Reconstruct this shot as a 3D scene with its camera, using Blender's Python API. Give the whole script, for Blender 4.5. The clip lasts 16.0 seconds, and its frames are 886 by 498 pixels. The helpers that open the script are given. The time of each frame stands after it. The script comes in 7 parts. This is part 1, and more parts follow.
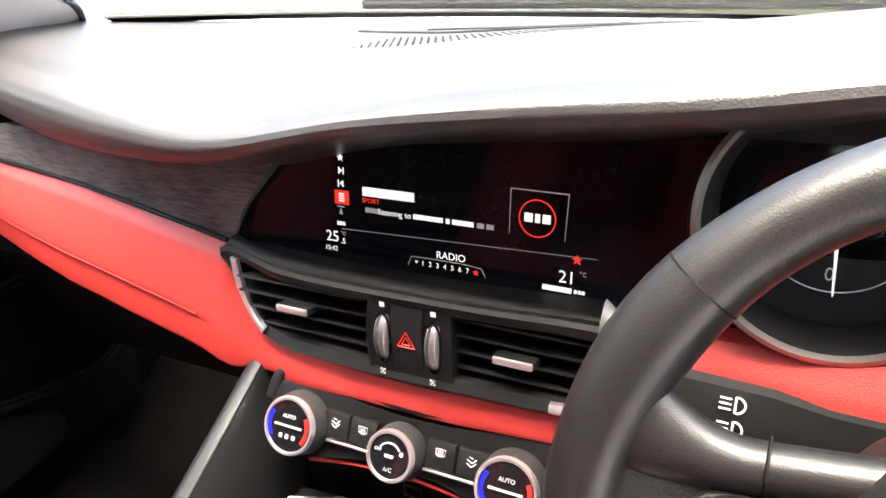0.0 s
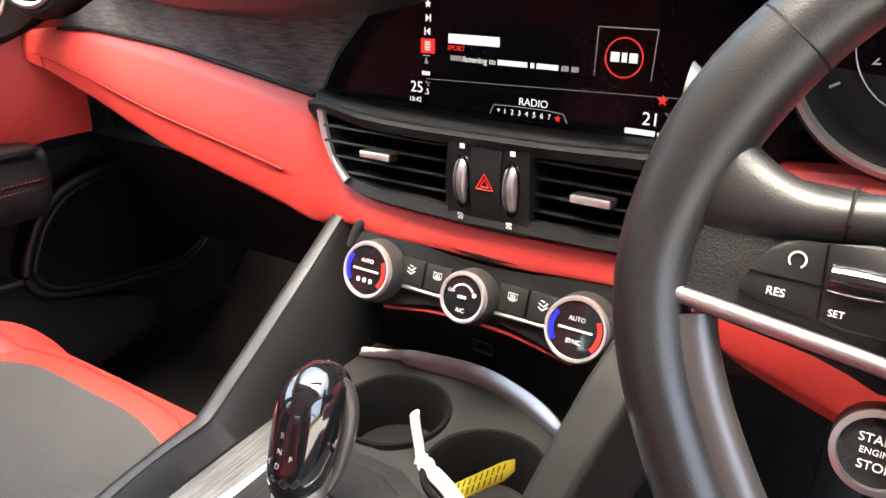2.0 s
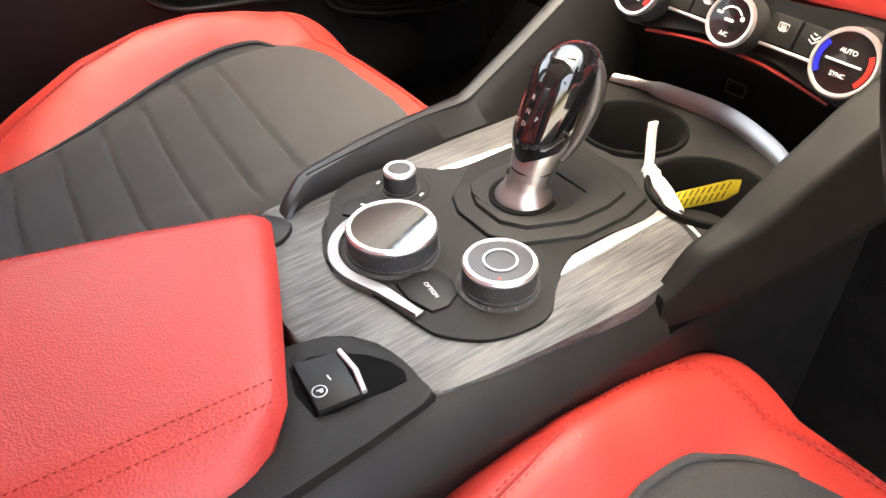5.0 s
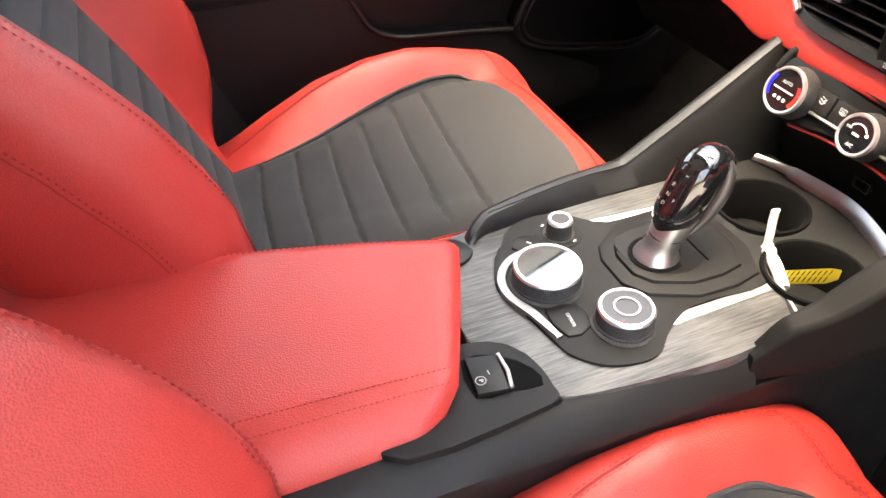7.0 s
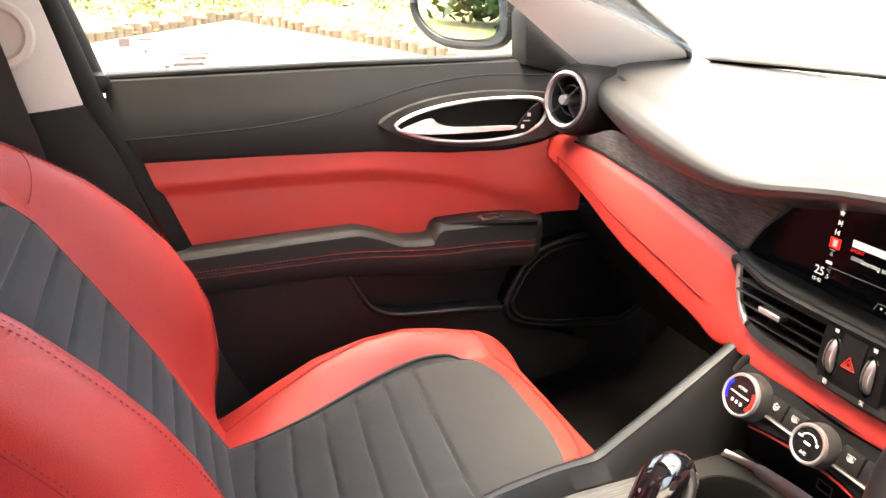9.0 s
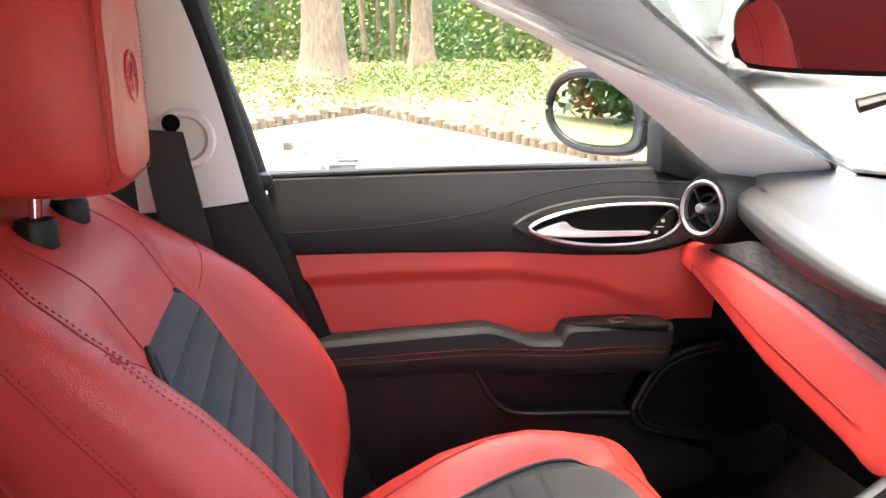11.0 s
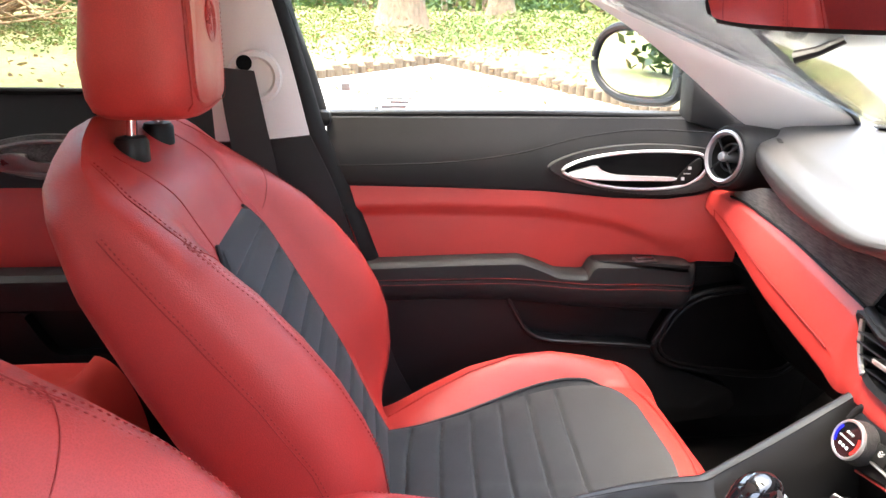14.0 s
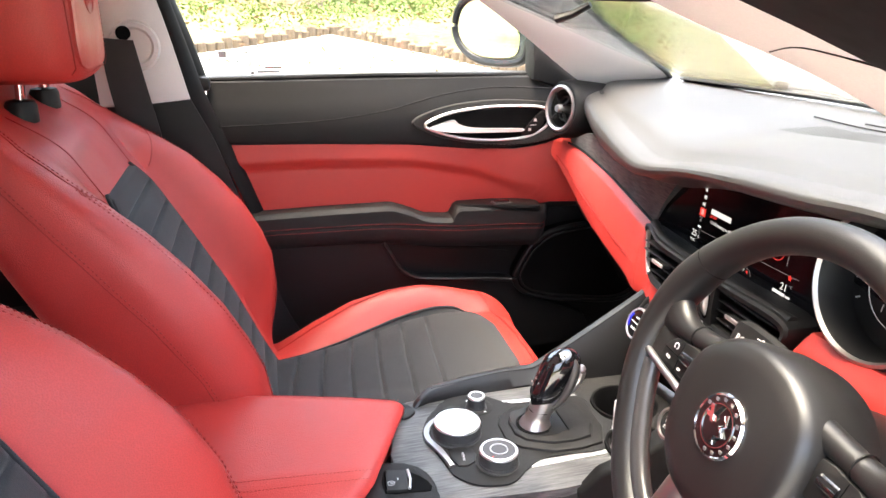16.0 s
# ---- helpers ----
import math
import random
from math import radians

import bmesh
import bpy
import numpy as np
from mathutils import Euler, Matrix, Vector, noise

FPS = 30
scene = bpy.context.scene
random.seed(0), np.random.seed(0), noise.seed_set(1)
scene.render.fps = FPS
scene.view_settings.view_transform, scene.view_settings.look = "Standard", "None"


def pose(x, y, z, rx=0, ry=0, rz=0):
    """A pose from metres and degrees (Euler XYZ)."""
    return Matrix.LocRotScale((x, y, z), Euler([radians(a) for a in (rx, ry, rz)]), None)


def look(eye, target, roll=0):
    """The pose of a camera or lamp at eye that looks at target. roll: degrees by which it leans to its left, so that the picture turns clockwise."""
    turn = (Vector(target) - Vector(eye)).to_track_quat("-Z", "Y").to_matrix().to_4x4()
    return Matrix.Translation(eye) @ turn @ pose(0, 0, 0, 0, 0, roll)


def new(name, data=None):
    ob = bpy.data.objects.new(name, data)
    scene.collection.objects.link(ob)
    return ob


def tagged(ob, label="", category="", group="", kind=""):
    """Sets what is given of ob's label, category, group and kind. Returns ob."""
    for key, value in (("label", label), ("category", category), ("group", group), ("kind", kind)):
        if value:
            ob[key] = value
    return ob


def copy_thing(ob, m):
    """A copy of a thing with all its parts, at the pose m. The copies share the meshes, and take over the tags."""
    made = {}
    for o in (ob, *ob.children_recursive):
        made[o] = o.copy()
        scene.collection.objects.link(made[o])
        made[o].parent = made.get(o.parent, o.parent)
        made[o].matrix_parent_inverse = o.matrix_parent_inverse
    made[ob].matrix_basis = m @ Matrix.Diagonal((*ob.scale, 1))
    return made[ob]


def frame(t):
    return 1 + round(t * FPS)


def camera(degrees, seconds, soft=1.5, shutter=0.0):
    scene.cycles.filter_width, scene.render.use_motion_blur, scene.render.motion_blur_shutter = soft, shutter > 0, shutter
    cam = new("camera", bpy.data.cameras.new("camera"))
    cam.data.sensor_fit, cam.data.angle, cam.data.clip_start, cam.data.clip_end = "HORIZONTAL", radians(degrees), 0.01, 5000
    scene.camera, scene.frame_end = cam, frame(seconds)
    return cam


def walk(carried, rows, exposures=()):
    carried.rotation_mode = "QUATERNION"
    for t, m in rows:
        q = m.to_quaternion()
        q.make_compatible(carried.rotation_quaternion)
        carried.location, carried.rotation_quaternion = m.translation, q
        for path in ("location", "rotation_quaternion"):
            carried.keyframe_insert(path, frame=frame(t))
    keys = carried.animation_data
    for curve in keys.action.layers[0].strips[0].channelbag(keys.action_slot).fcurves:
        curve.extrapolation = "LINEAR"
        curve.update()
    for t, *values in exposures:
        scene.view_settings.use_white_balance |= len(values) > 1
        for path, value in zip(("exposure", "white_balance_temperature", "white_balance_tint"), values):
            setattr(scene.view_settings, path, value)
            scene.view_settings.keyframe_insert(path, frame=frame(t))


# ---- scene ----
cam = camera(61.8, 16.0)
PATH = [
    (0, (0.243, 0.079, 1.086), (-0.603, 1.735, 0.35), -1.6),
    (0.5, (0.247, 0.065, 1.068), (-0.632, 1.704, 0.332), -1.5),
    (1, (0.253, 0.055, 1.051), (-0.669, 1.666, 0.307), -1.4),
    (1.5, (0.255, 0.048, 1.03), (-0.71, 1.619, 0.253), -1.4),
    (2, (0.259, 0.042, 1.01), (-0.744, 1.56, 0.181), -1.2),
    (2.5, (0.262, 0.028, 0.999), (-0.782, 1.477, 0.098), -1.1),
    (3, (0.263, 0.007, 0.992), (-0.821, 1.375, 0.016), -1.1),
    (3.5, (0.272, -0.005, 0.978), (-0.862, 1.275, -0.058), -1.0),
    (4, (0.283, -0.016, 0.965), (-0.884, 1.176, -0.139), -0.6),
    (4.5, (0.298, -0.028, 0.959), (-0.932, 1.03, -0.21), -0.4),
    (5, (0.312, -0.026, 0.957), (-0.961, 0.882, -0.29), -0.2),
    (5.2, (0.316, -0.019, 0.956), (-0.965, 0.831, -0.324), -0.4),
    (7.3, (0.408, -0.091, 1.106), (-1.063, 0.432, -0.145), -1.2),
    (7.5, (0.413, -0.091, 1.111), (-1.093, 0.458, -0.085), -0.4),
    (8, (0.429, -0.075, 1.13), (-1.175, 0.529, 0.1), 0.4),
    (8.5, (0.431, -0.062, 1.155), (-1.26, 0.566, 0.291), 0.0),
    (9, (0.431, -0.074, 1.176), (-1.315, 0.581, 0.451), -0.1),
    (11.3, (0.448, -0.117, 1.204), (-1.467, 0.205, 0.728), 0.6),
    (11.5, (0.453, -0.118, 1.205), (-1.472, 0.143, 0.728), 0.8),
    (12, (0.461, -0.112, 1.206), (-1.478, 0.017, 0.731), 1.0),
    (12.5, (0.465, -0.094, 1.198), (-1.475, -0.044, 0.715), 1.2),
    (13, (0.493, -0.084, 1.183), (-1.441, -0.056, 0.673), 1.2),
    (13.5, (0.549, -0.076, 1.196), (-1.366, -0.012, 0.624), 1.2),
    (14, (0.592, -0.078, 1.205), (-1.3, 0.118, 0.585), 1.0),
    (14.5, (0.628, -0.09, 1.202), (-1.236, 0.226, 0.548), 0.7),
    (15, (0.681, -0.082, 1.213), (-1.158, 0.317, 0.537), 0.5),
    (15.5, (0.74, -0.053, 1.219), (-1.087, 0.382, 0.533), 0.5),
    (16, (0.784, -0.038, 1.211), (-1.043, 0.398, 0.524), 0.6),
]
EXPOSURES = [(0, 4.12, 6900, 10), (2.5, 4.18, 7300, 10), (5, 4.15, 8100, 10), (9, 4.32, 8000, 10), (11.3, 4.02, 6900, 10), (13, 4.12, 6800, 10), (14.5, 4.2, 7000, 10), (16, 4.1, 7200, 10)]
walk(cam, [(t, look(eye, target, roll)) for t, eye, target, roll in PATH], EXPOSURES)

# ---- world and light ----
SUN_EL, SUN_ROT = 80.0, 190.0
world = bpy.data.worlds.new("sky")
scene.world = world
world.use_nodes = True
wn = world.node_tree.nodes
sky = wn.new("ShaderNodeTexSky")
sky.sky_type = "NISHITA"
sky.sun_disc = False
sky.sun_elevation = radians(SUN_EL)
sky.sun_rotation = radians(SUN_ROT)
sky.air_density, sky.dust_density, sky.ozone_density = 1.0, 6.0, 1.0
wn["Background"].inputs["Strength"].default_value = 0.15
world.node_tree.links.new(sky.outputs[0], wn["Background"].inputs["Color"])

sun_data = bpy.data.lights.new("sun", "SUN")
sun_data.energy, sun_data.angle, sun_data.color = 0.55, radians(35), (1.0, 0.96, 0.9)
sun = new("sun", sun_data)
az, el = radians(SUN_ROT), radians(SUN_EL)
sun.matrix_world = look((0, 0, 0), (-math.sin(az) * math.cos(el), -math.cos(az) * math.cos(el), -math.sin(el)))


# ---- materials ----
def material(name, base, rough=0.5, metal=0.0, grain=0.0, grain_size=0.001, bump=0.0, vary=0.15, stain=0.03, spec=0.5, coat=0.0, sheen=0.0, stretch=(1, 1, 1), kind="noise", blotch=0.25):
    """A procedural surface: colour varied at two scales, roughness wear and a fine relief."""
    m = bpy.data.materials.new(name)
    m.use_nodes = True
    n, l = m.node_tree.nodes, m.node_tree.links
    b = n["Principled BSDF"]
    b.inputs["Roughness"].default_value = rough
    b.inputs["Metallic"].default_value = metal
    b.inputs["Specular IOR Level"].default_value = spec
    b.inputs["Coat Weight"].default_value = coat
    b.inputs["Coat Roughness"].default_value = 0.05
    b.inputs["Sheen Weight"].default_value = sheen
    tc = n.new("ShaderNodeTexCoord")
    mp = n.new("ShaderNodeMapping")
    mp.inputs["Scale"].default_value = stretch
    l.new(tc.outputs["Object"], mp.inputs["Vector"])
    big = n.new("ShaderNodeTexNoise")
    big.inputs["Scale"].default_value = 1 / stain
    big.inputs["Detail"].default_value = 4
    l.new(tc.outputs["Object"], big.inputs["Vector"])
    if kind == "cell":
        fine = n.new("ShaderNodeTexVoronoi")
        fine.feature = "F1"
        fine.inputs["Scale"].default_value = 1 / grain_size
        out = fine.outputs["Distance"]
    elif kind == "weave":
        fine = n.new("ShaderNodeTexWave")
        fine.inputs["Scale"].default_value = 0.3 / grain_size
        fine.inputs["Distortion"].default_value = 0.5
        out = fine.outputs["Fac"]
    else:
        fine = n.new("ShaderNodeTexNoise")
        fine.inputs["Scale"].default_value = 1 / grain_size
        fine.inputs["Detail"].default_value = 3
        out = fine.outputs["Fac"]
    l.new(mp.outputs["Vector"], fine.inputs["Vector"])
    r1 = n.new("ShaderNodeMapRange")
    r1.inputs["From Min"].default_value, r1.inputs["From Max"].default_value = 0.3, 0.7
    r1.inputs["To Min"].default_value, r1.inputs["To Max"].default_value = 1 - vary * blotch * 2, 1 + vary * blotch * 2
    l.new(big.outputs["Fac"], r1.inputs["Value"])
    r2 = n.new("ShaderNodeMapRange")
    r2.inputs["From Min"].default_value, r2.inputs["From Max"].default_value = 0.25, 0.75
    r2.inputs["To Min"].default_value, r2.inputs["To Max"].default_value = 1 - vary, 1 + vary
    l.new(out, r2.inputs["Value"])
    mul = n.new("ShaderNodeMath")
    mul.operation = "MULTIPLY"
    l.new(r1.outputs[0], mul.inputs[0])
    l.new(r2.outputs[0], mul.inputs[1])
    mix = n.new("ShaderNodeMix")
    mix.data_type, mix.blend_type = "RGBA", "MULTIPLY"
    mix.inputs["Factor"].default_value = 1.0
    mix.inputs[6].default_value = (*base, 1)
    l.new(mul.outputs[0], mix.inputs[7])
    l.new(mix.outputs[2], b.inputs["Base Color"])
    rr = n.new("ShaderNodeMapRange")
    rr.inputs["From Min"].default_value, rr.inputs["From Max"].default_value = 0.3, 0.7
    rr.inputs["To Min"].default_value, rr.inputs["To Max"].default_value = max(rough - 0.06, 0.02), min(rough + 0.06, 1)
    l.new(big.outputs["Fac"], rr.inputs["Value"])
    l.new(rr.outputs[0], b.inputs["Roughness"])
    if bump:
        bp = n.new("ShaderNodeBump")
        bp.inputs["Strength"].default_value = bump
        bp.inputs["Distance"].default_value = grain_size
        l.new(out, bp.inputs["Height"])
        l.new(bp.outputs["Normal"], b.inputs["Normal"])
    return m


def glow(name, colour, strength):
    m = bpy.data.materials.new(name)
    m.use_nodes = True
    b = m.node_tree.nodes["Principled BSDF"]
    b.inputs["Base Color"].default_value = (*[c * 0.3 for c in colour], 1)
    b.inputs["Emission Color"].default_value = (*colour, 1)
    b.inputs["Emission Strength"].default_value = strength
    b.inputs["Roughness"].default_value = 0.3
    return m


def plain(name, colour, rough, metal=0.0):
    m = bpy.data.materials.new(name)
    m.use_nodes = True
    b = m.node_tree.nodes["Principled BSDF"]
    b.inputs["Base Color"].default_value = (*colour, 1)
    b.inputs["Roughness"].default_value = rough
    b.inputs["Metallic"].default_value = metal
    return m


def clear_glass(name, tint):
    m = bpy.data.materials.new(name)
    m.use_nodes = True
    n, l = m.node_tree.nodes, m.node_tree.links
    n.remove(n["Principled BSDF"])
    tr = n.new("ShaderNodeBsdfTransparent")
    tr.inputs[0].default_value = (*tint, 1)
    gl = n.new("ShaderNodeBsdfGlossy")
    gl.inputs["Roughness"].default_value = 0.01
    fr = n.new("ShaderNodeFresnel")
    fr.inputs[0].default_value = 1.45
    sc = n.new("ShaderNodeMath")
    sc.operation = "MULTIPLY"
    sc.inputs[1].default_value = 0.8
    mx = n.new("ShaderNodeMixShader")
    l.new(fr.outputs[0], sc.inputs[0])
    l.new(sc.outputs[0], mx.inputs[0])
    l.new(tr.outputs[0], mx.inputs[1])
    l.new(gl.outputs[0], mx.inputs[2])
    l.new(mx.outputs[0], n["Material Output"].inputs[0])
    return m


RED = material("red_leather", (0.43, 0.034, 0.028), 0.42, grain_size=0.0016, bump=0.25, vary=0.07, stain=0.08, kind="cell")
RED_TRIM = material("red_soft_trim", (0.43, 0.034, 0.028), 0.45, grain_size=0.0011, bump=0.2, vary=0.05, stain=0.1, kind="cell")
BRIGHT_THREAD = material("bright_red_thread", (0.50, 0.03, 0.025), 0.6, grain_size=0.0006, bump=0.2)
RED_THREAD = material("red_thread", (0.29, 0.017, 0.014), 0.7, grain_size=0.0006, bump=0.2)
BLACK = material("black_soft_plastic", (0.008, 0.0078, 0.0079), 0.55, spec=0.27, grain_size=0.0009, bump=0.22, vary=0.2, stain=0.05, kind="cell")
PAD = material("black_padded_leather", (0.015, 0.0148, 0.0148), 0.5, spec=0.28, grain_size=0.0016, bump=0.25, vary=0.2, stain=0.06, kind="cell")
DASHPAD = material("black_grained_dashboard_skin", (0.03, 0.0295, 0.029), 0.40, spec=0.95, grain_size=0.0014, bump=0.2, vary=0.13, stain=0.9, kind="cell")
HARD = material("black_hard_plastic", (0.0065, 0.0065, 0.0066), 0.46, spec=0.3, grain_size=0.0007, bump=0.12, vary=0.2, stain=0.04)
# Near-black that puts the shade of recesses into the colour; also the speaker grille.
DARK = material("recess_shade_black", (0.0016, 0.0016, 0.0018), 0.8, spec=0.1, grain_size=0.002, vary=0.2)
GLOSS = material("gloss_black", (0.006, 0.006, 0.007), 0.06, grain_size=0.004, vary=0.1, coat=1.0)
DIALTOP = material("mirror_black_glass", (0.006, 0.006, 0.007), 0.05, grain_size=0.004, vary=0.1, coat=1.0, spec=1.0)
DIALTOP.node_tree.nodes["Principled BSDF"].inputs["Coat IOR"].default_value = 2.2
SCREEN = material("screen_glass", (0.004, 0.004, 0.005), 0.08, grain_size=0.002, vary=0.3, stain=0.05, spec=0.18)
SATIN = material("satin_metal", (0.50, 0.485, 0.48), 0.36, 1.0, grain_size=0.0005, bump=0.05, vary=0.02, stain=0.3)
CHROME = material("chrome", (0.80, 0.79, 0.79), 0.12, 1.0, grain_size=0.002, vary=0.02, stain=0.3)
BRIGHT = material("bright_satin_silver", (0.86, 0.85, 0.84), 0.42, 1.0, grain_size=0.0006, bump=0.03, vary=0.02, stain=0.3)
DARKCHROME = material("dark_chrome", (0.28, 0.27, 0.27), 0.33, 1.0, grain_size=0.001, vary=0.03, stain=0.2)
GRAPHITE = material("satin_graphite", (0.075, 0.072, 0.072), 0.34, 0.6, grain_size=0.001, vary=0.04, stain=0.2)
KNURL = material("knurled_rubber", (0.03, 0.03, 0.031), 0.45, grain_size=0.0011, bump=0.8, vary=0.4, kind="cell")
CLOTH = material("grey_technical_cloth", (0.034, 0.0343, 0.0355), 0.9, spec=0.2, grain_size=0.0012, bump=0.3, vary=0.22, stain=0.04, sheen=0.1)
CARPET = material("black_carpet", (0.0105, 0.0097, 0.0092), 1.0, spec=0.05, grain_size=0.0025, bump=0.8, vary=0.5, stain=0.05)
PILLAR = material("light_grey_trim_cloth", (0.58, 0.545, 0.525), 0.85, grain_size=0.0012, bump=0.15, vary=0.06, stain=0.1)
WHEEL = material("smooth_black_leather", (0.009, 0.0088, 0.0088), 0.38, spec=0.5, grain_size=0.0009, bump=0.1, vary=0.12, stain=0.05, kind="cell")
RUBBER = material("black_rubber", (0.0045, 0.0045, 0.0046), 0.6, spec=0.2, grain_size=0.002, vary=0.2)
BELT = material("grey_webbing", (0.016, 0.015, 0.0155), 0.7, grain_size=0.0014, bump=0.4, vary=0.3)
WHITEP = material("white_plastic", (0.75, 0.74, 0.70), 0.4, grain_size=0.003, vary=0.04)
YELLOW = material("yellow_plastic", (0.80, 0.66, 0.06), 0.45, grain_size=0.003, vary=0.05)
BODY = material("dark_blue_grey_paint", (0.035, 0.042, 0.055), 0.2, 0.3, grain_size=0.0008, vary=0.1, coat=1.0)
MIRROR = plain("mirror", (0.9, 0.9, 0.9), 0.01, 1.0)
GLASS = clear_glass("window_glass", (0.93, 0.96, 0.95))
TINTED = clear_glass("lightly_tinted_window_glass", (0.72, 0.74, 0.73))
# Heavy tint for unseen rear panes, there to cut light on the rear cabin.
DIMMING_GLASS = clear_glass("tinted_window_glass", (0.30, 0.31, 0.30))
INK = material("white_print", (0.72, 0.72, 0.72), 0.6, grain_size=0.002, vary=0.04)
LIT_WHITE = glow("lit_white", (1, 1, 1), 0.055)
LIT_GREY = glow("lit_grey", (0.75, 0.75, 0.78), 0.016)
LIT_DIM = glow("lit_dim", (0.9, 0.6, 0.55), 0.006)
LIT_RED = glow("lit_red", (1.0, 0.04, 0.03), 0.05)
LIT_BLUE = glow("lit_blue", (0.02, 0.03, 1.0), 0.035)


def brushed(name, dark, light, rough, size):
    """Dark wood veneer or foil with long fine streaks along its local first axis."""
    m = bpy.data.materials.new(name)
    m.use_nodes = True
    n, l = m.node_tree.nodes, m.node_tree.links
    b = n["Principled BSDF"]
    tc = n.new("ShaderNodeTexCoord")
    mp = n.new("ShaderNodeMapping")
    mp.inputs["Scale"].default_value = size
    l.new(tc.outputs["Object"], mp.inputs["Vector"])
    a = n.new("ShaderNodeTexNoise")
    a.inputs["Scale"].default_value, a.inputs["Detail"].default_value, a.inputs["Roughness"].default_value = 1.0, 6, 0.7
    l.new(mp.outputs["Vector"], a.inputs["Vector"])
    big = n.new("ShaderNodeTexNoise")
    big.inputs["Scale"].default_value, big.inputs["Detail"].default_value = 14, 2
    l.new(tc.outputs["Object"], big.inputs["Vector"])
    add = n.new("ShaderNodeMath")
    add.operation = "MULTIPLY_ADD"
    add.inputs[1].default_value, add.inputs[2].default_value = 0.5, -0.25
    l.new(big.outputs["Fac"], add.inputs[0])
    s2 = n.new("ShaderNodeMath")
    l.new(a.outputs["Fac"], s2.inputs[0])
    l.new(add.outputs[0], s2.inputs[1])
    cr = n.new("ShaderNodeValToRGB")
    cr.color_ramp.elements[0].position, cr.color_ramp.elements[1].position = 0.34, 0.68
    cr.color_ramp.elements[0].color, cr.color_ramp.elements[1].color = (*dark, 1), (*light, 1)
    l.new(s2.outputs[0], cr.inputs[0])
    l.new(cr.outputs[0], b.inputs["Base Color"])
    b.inputs["Roughness"].default_value = rough
    bp = n.new("ShaderNodeBump")
    bp.inputs["Strength"].default_value, bp.inputs["Distance"].default_value = 0.35, 0.0006
    l.new(a.outputs["Fac"], bp.inputs["Height"])
    l.new(bp.outputs["Normal"], b.inputs["Normal"])
    return m


WOOD_X = brushed("dark_grained_wood", (0.012, 0.012, 0.012), (0.13, 0.13, 0.125), 0.45, (30, 300, 520))
BEZEL = brushed("black_grained_wood", (0.006, 0.006, 0.006), (0.035, 0.035, 0.034), 0.4, (30, 300, 520))
WOOD_Y = brushed("dark_grained_wood_console", (0.02, 0.02, 0.021), (0.13, 0.128, 0.126), 0.42, (520, 22, 300))


# ---- mesh helpers ----
def thing(name, at, label, category, group="", kind=""):
    ob = new(name)
    ob.empty_display_size = 0.05
    ob.location = at
    return tagged(ob, label, category, group, kind)


def part(name, bm, mat, parent=None, label="", smooth=True, kind=""):
    """Links a bmesh, built in world coordinates, as one mesh under a thing or a part."""
    bmesh.ops.recalc_face_normals(bm, faces=bm.faces)
    me = bpy.data.meshes.new(name)
    bm.to_mesh(me)
    bm.free()
    if smooth:
        me.polygons.foreach_set("use_smooth", [True] * len(me.polygons))
        me.set_sharp_from_angle(angle=radians(38))
    me.materials.append(mat)
    ob = new(name, me)
    if parent is not None:
        ob.parent = parent
        if parent.parent is None and parent.type == "EMPTY":
            ob.matrix_parent_inverse = Matrix.Translation(parent.location).inverted()
    return tagged(ob, label, "", "", kind)


def spline(pts, n=8, closed=False):
    """A smooth line through the points."""
    p = [Vector(q) for q in pts]
    out, k = [], len(p)
    for i in range(k if closed else k - 1):
        a, b = p[i], p[(i + 1) % k]
        z = p[i - 1] if closed or i > 0 else a
        c = p[(i + 2) % k] if closed or i + 2 < k else b
        for j in range(n):
            t = j / n
            out.append(0.5 * ((2 * a) + (b - z) * t + (2 * z - 5 * a + 4 * b - c) * t * t + (3 * a - 3 * b + c - z) * t ** 3))
    if not closed:
        out.append(p[-1])
    return out


def lerp_table(table, x):
    """Straight steps through rows of (x, value...)."""
    if x <= table[0][0]:
        return table[0][1:]
    for (a, *va), (b, *vb) in zip(table, table[1:]):
        if x <= b:
            t = (x - a) / (b - a)
            return [p + (q - p) * t for p, q in zip(va, vb)]
    return table[-1][1:]


def smoothstep(a, b, x):
    t = min(max((x - a) / (b - a), 0.0), 1.0)
    return t * t * (3 - 2 * t)


def sheet(f, nu, nv, thick=None, close_u=False):
    """A surface f(u, v), u and v from 0 to 1; thick: a vector by which its back lies behind it."""
    bm = bmesh.new()
    mu = nu if close_u else nu + 1

    def layer(off):
        return [[bm.verts.new(Vector(f(i / nu, j / nv)) + off) for j in range(nv + 1)] for i in range(mu)]
    a = layer(Vector((0, 0, 0)))
    for i in range(nu):
        for j in range(nv):
            bm.faces.new((a[i][j], a[(i + 1) % mu][j], a[(i + 1) % mu][j + 1], a[i][j + 1]))
    if thick is not None:
        b = layer(Vector(thick))
        for i in range(nu):
            for j in range(nv):
                bm.faces.new((b[i][j], b[i][j + 1], b[(i + 1) % mu][j + 1], b[(i + 1) % mu][j]))
        for i in range(nu):
            for j in (0, nv):
                bm.faces.new((a[i][j], a[(i + 1) % mu][j], b[(i + 1) % mu][j], b[i][j]))
        if not close_u:
            for j in range(nv):
                for i in (0, nu):
                    bm.faces.new((a[i][j], a[i][j + 1], b[i][j + 1], b[i][j]))
    return bm


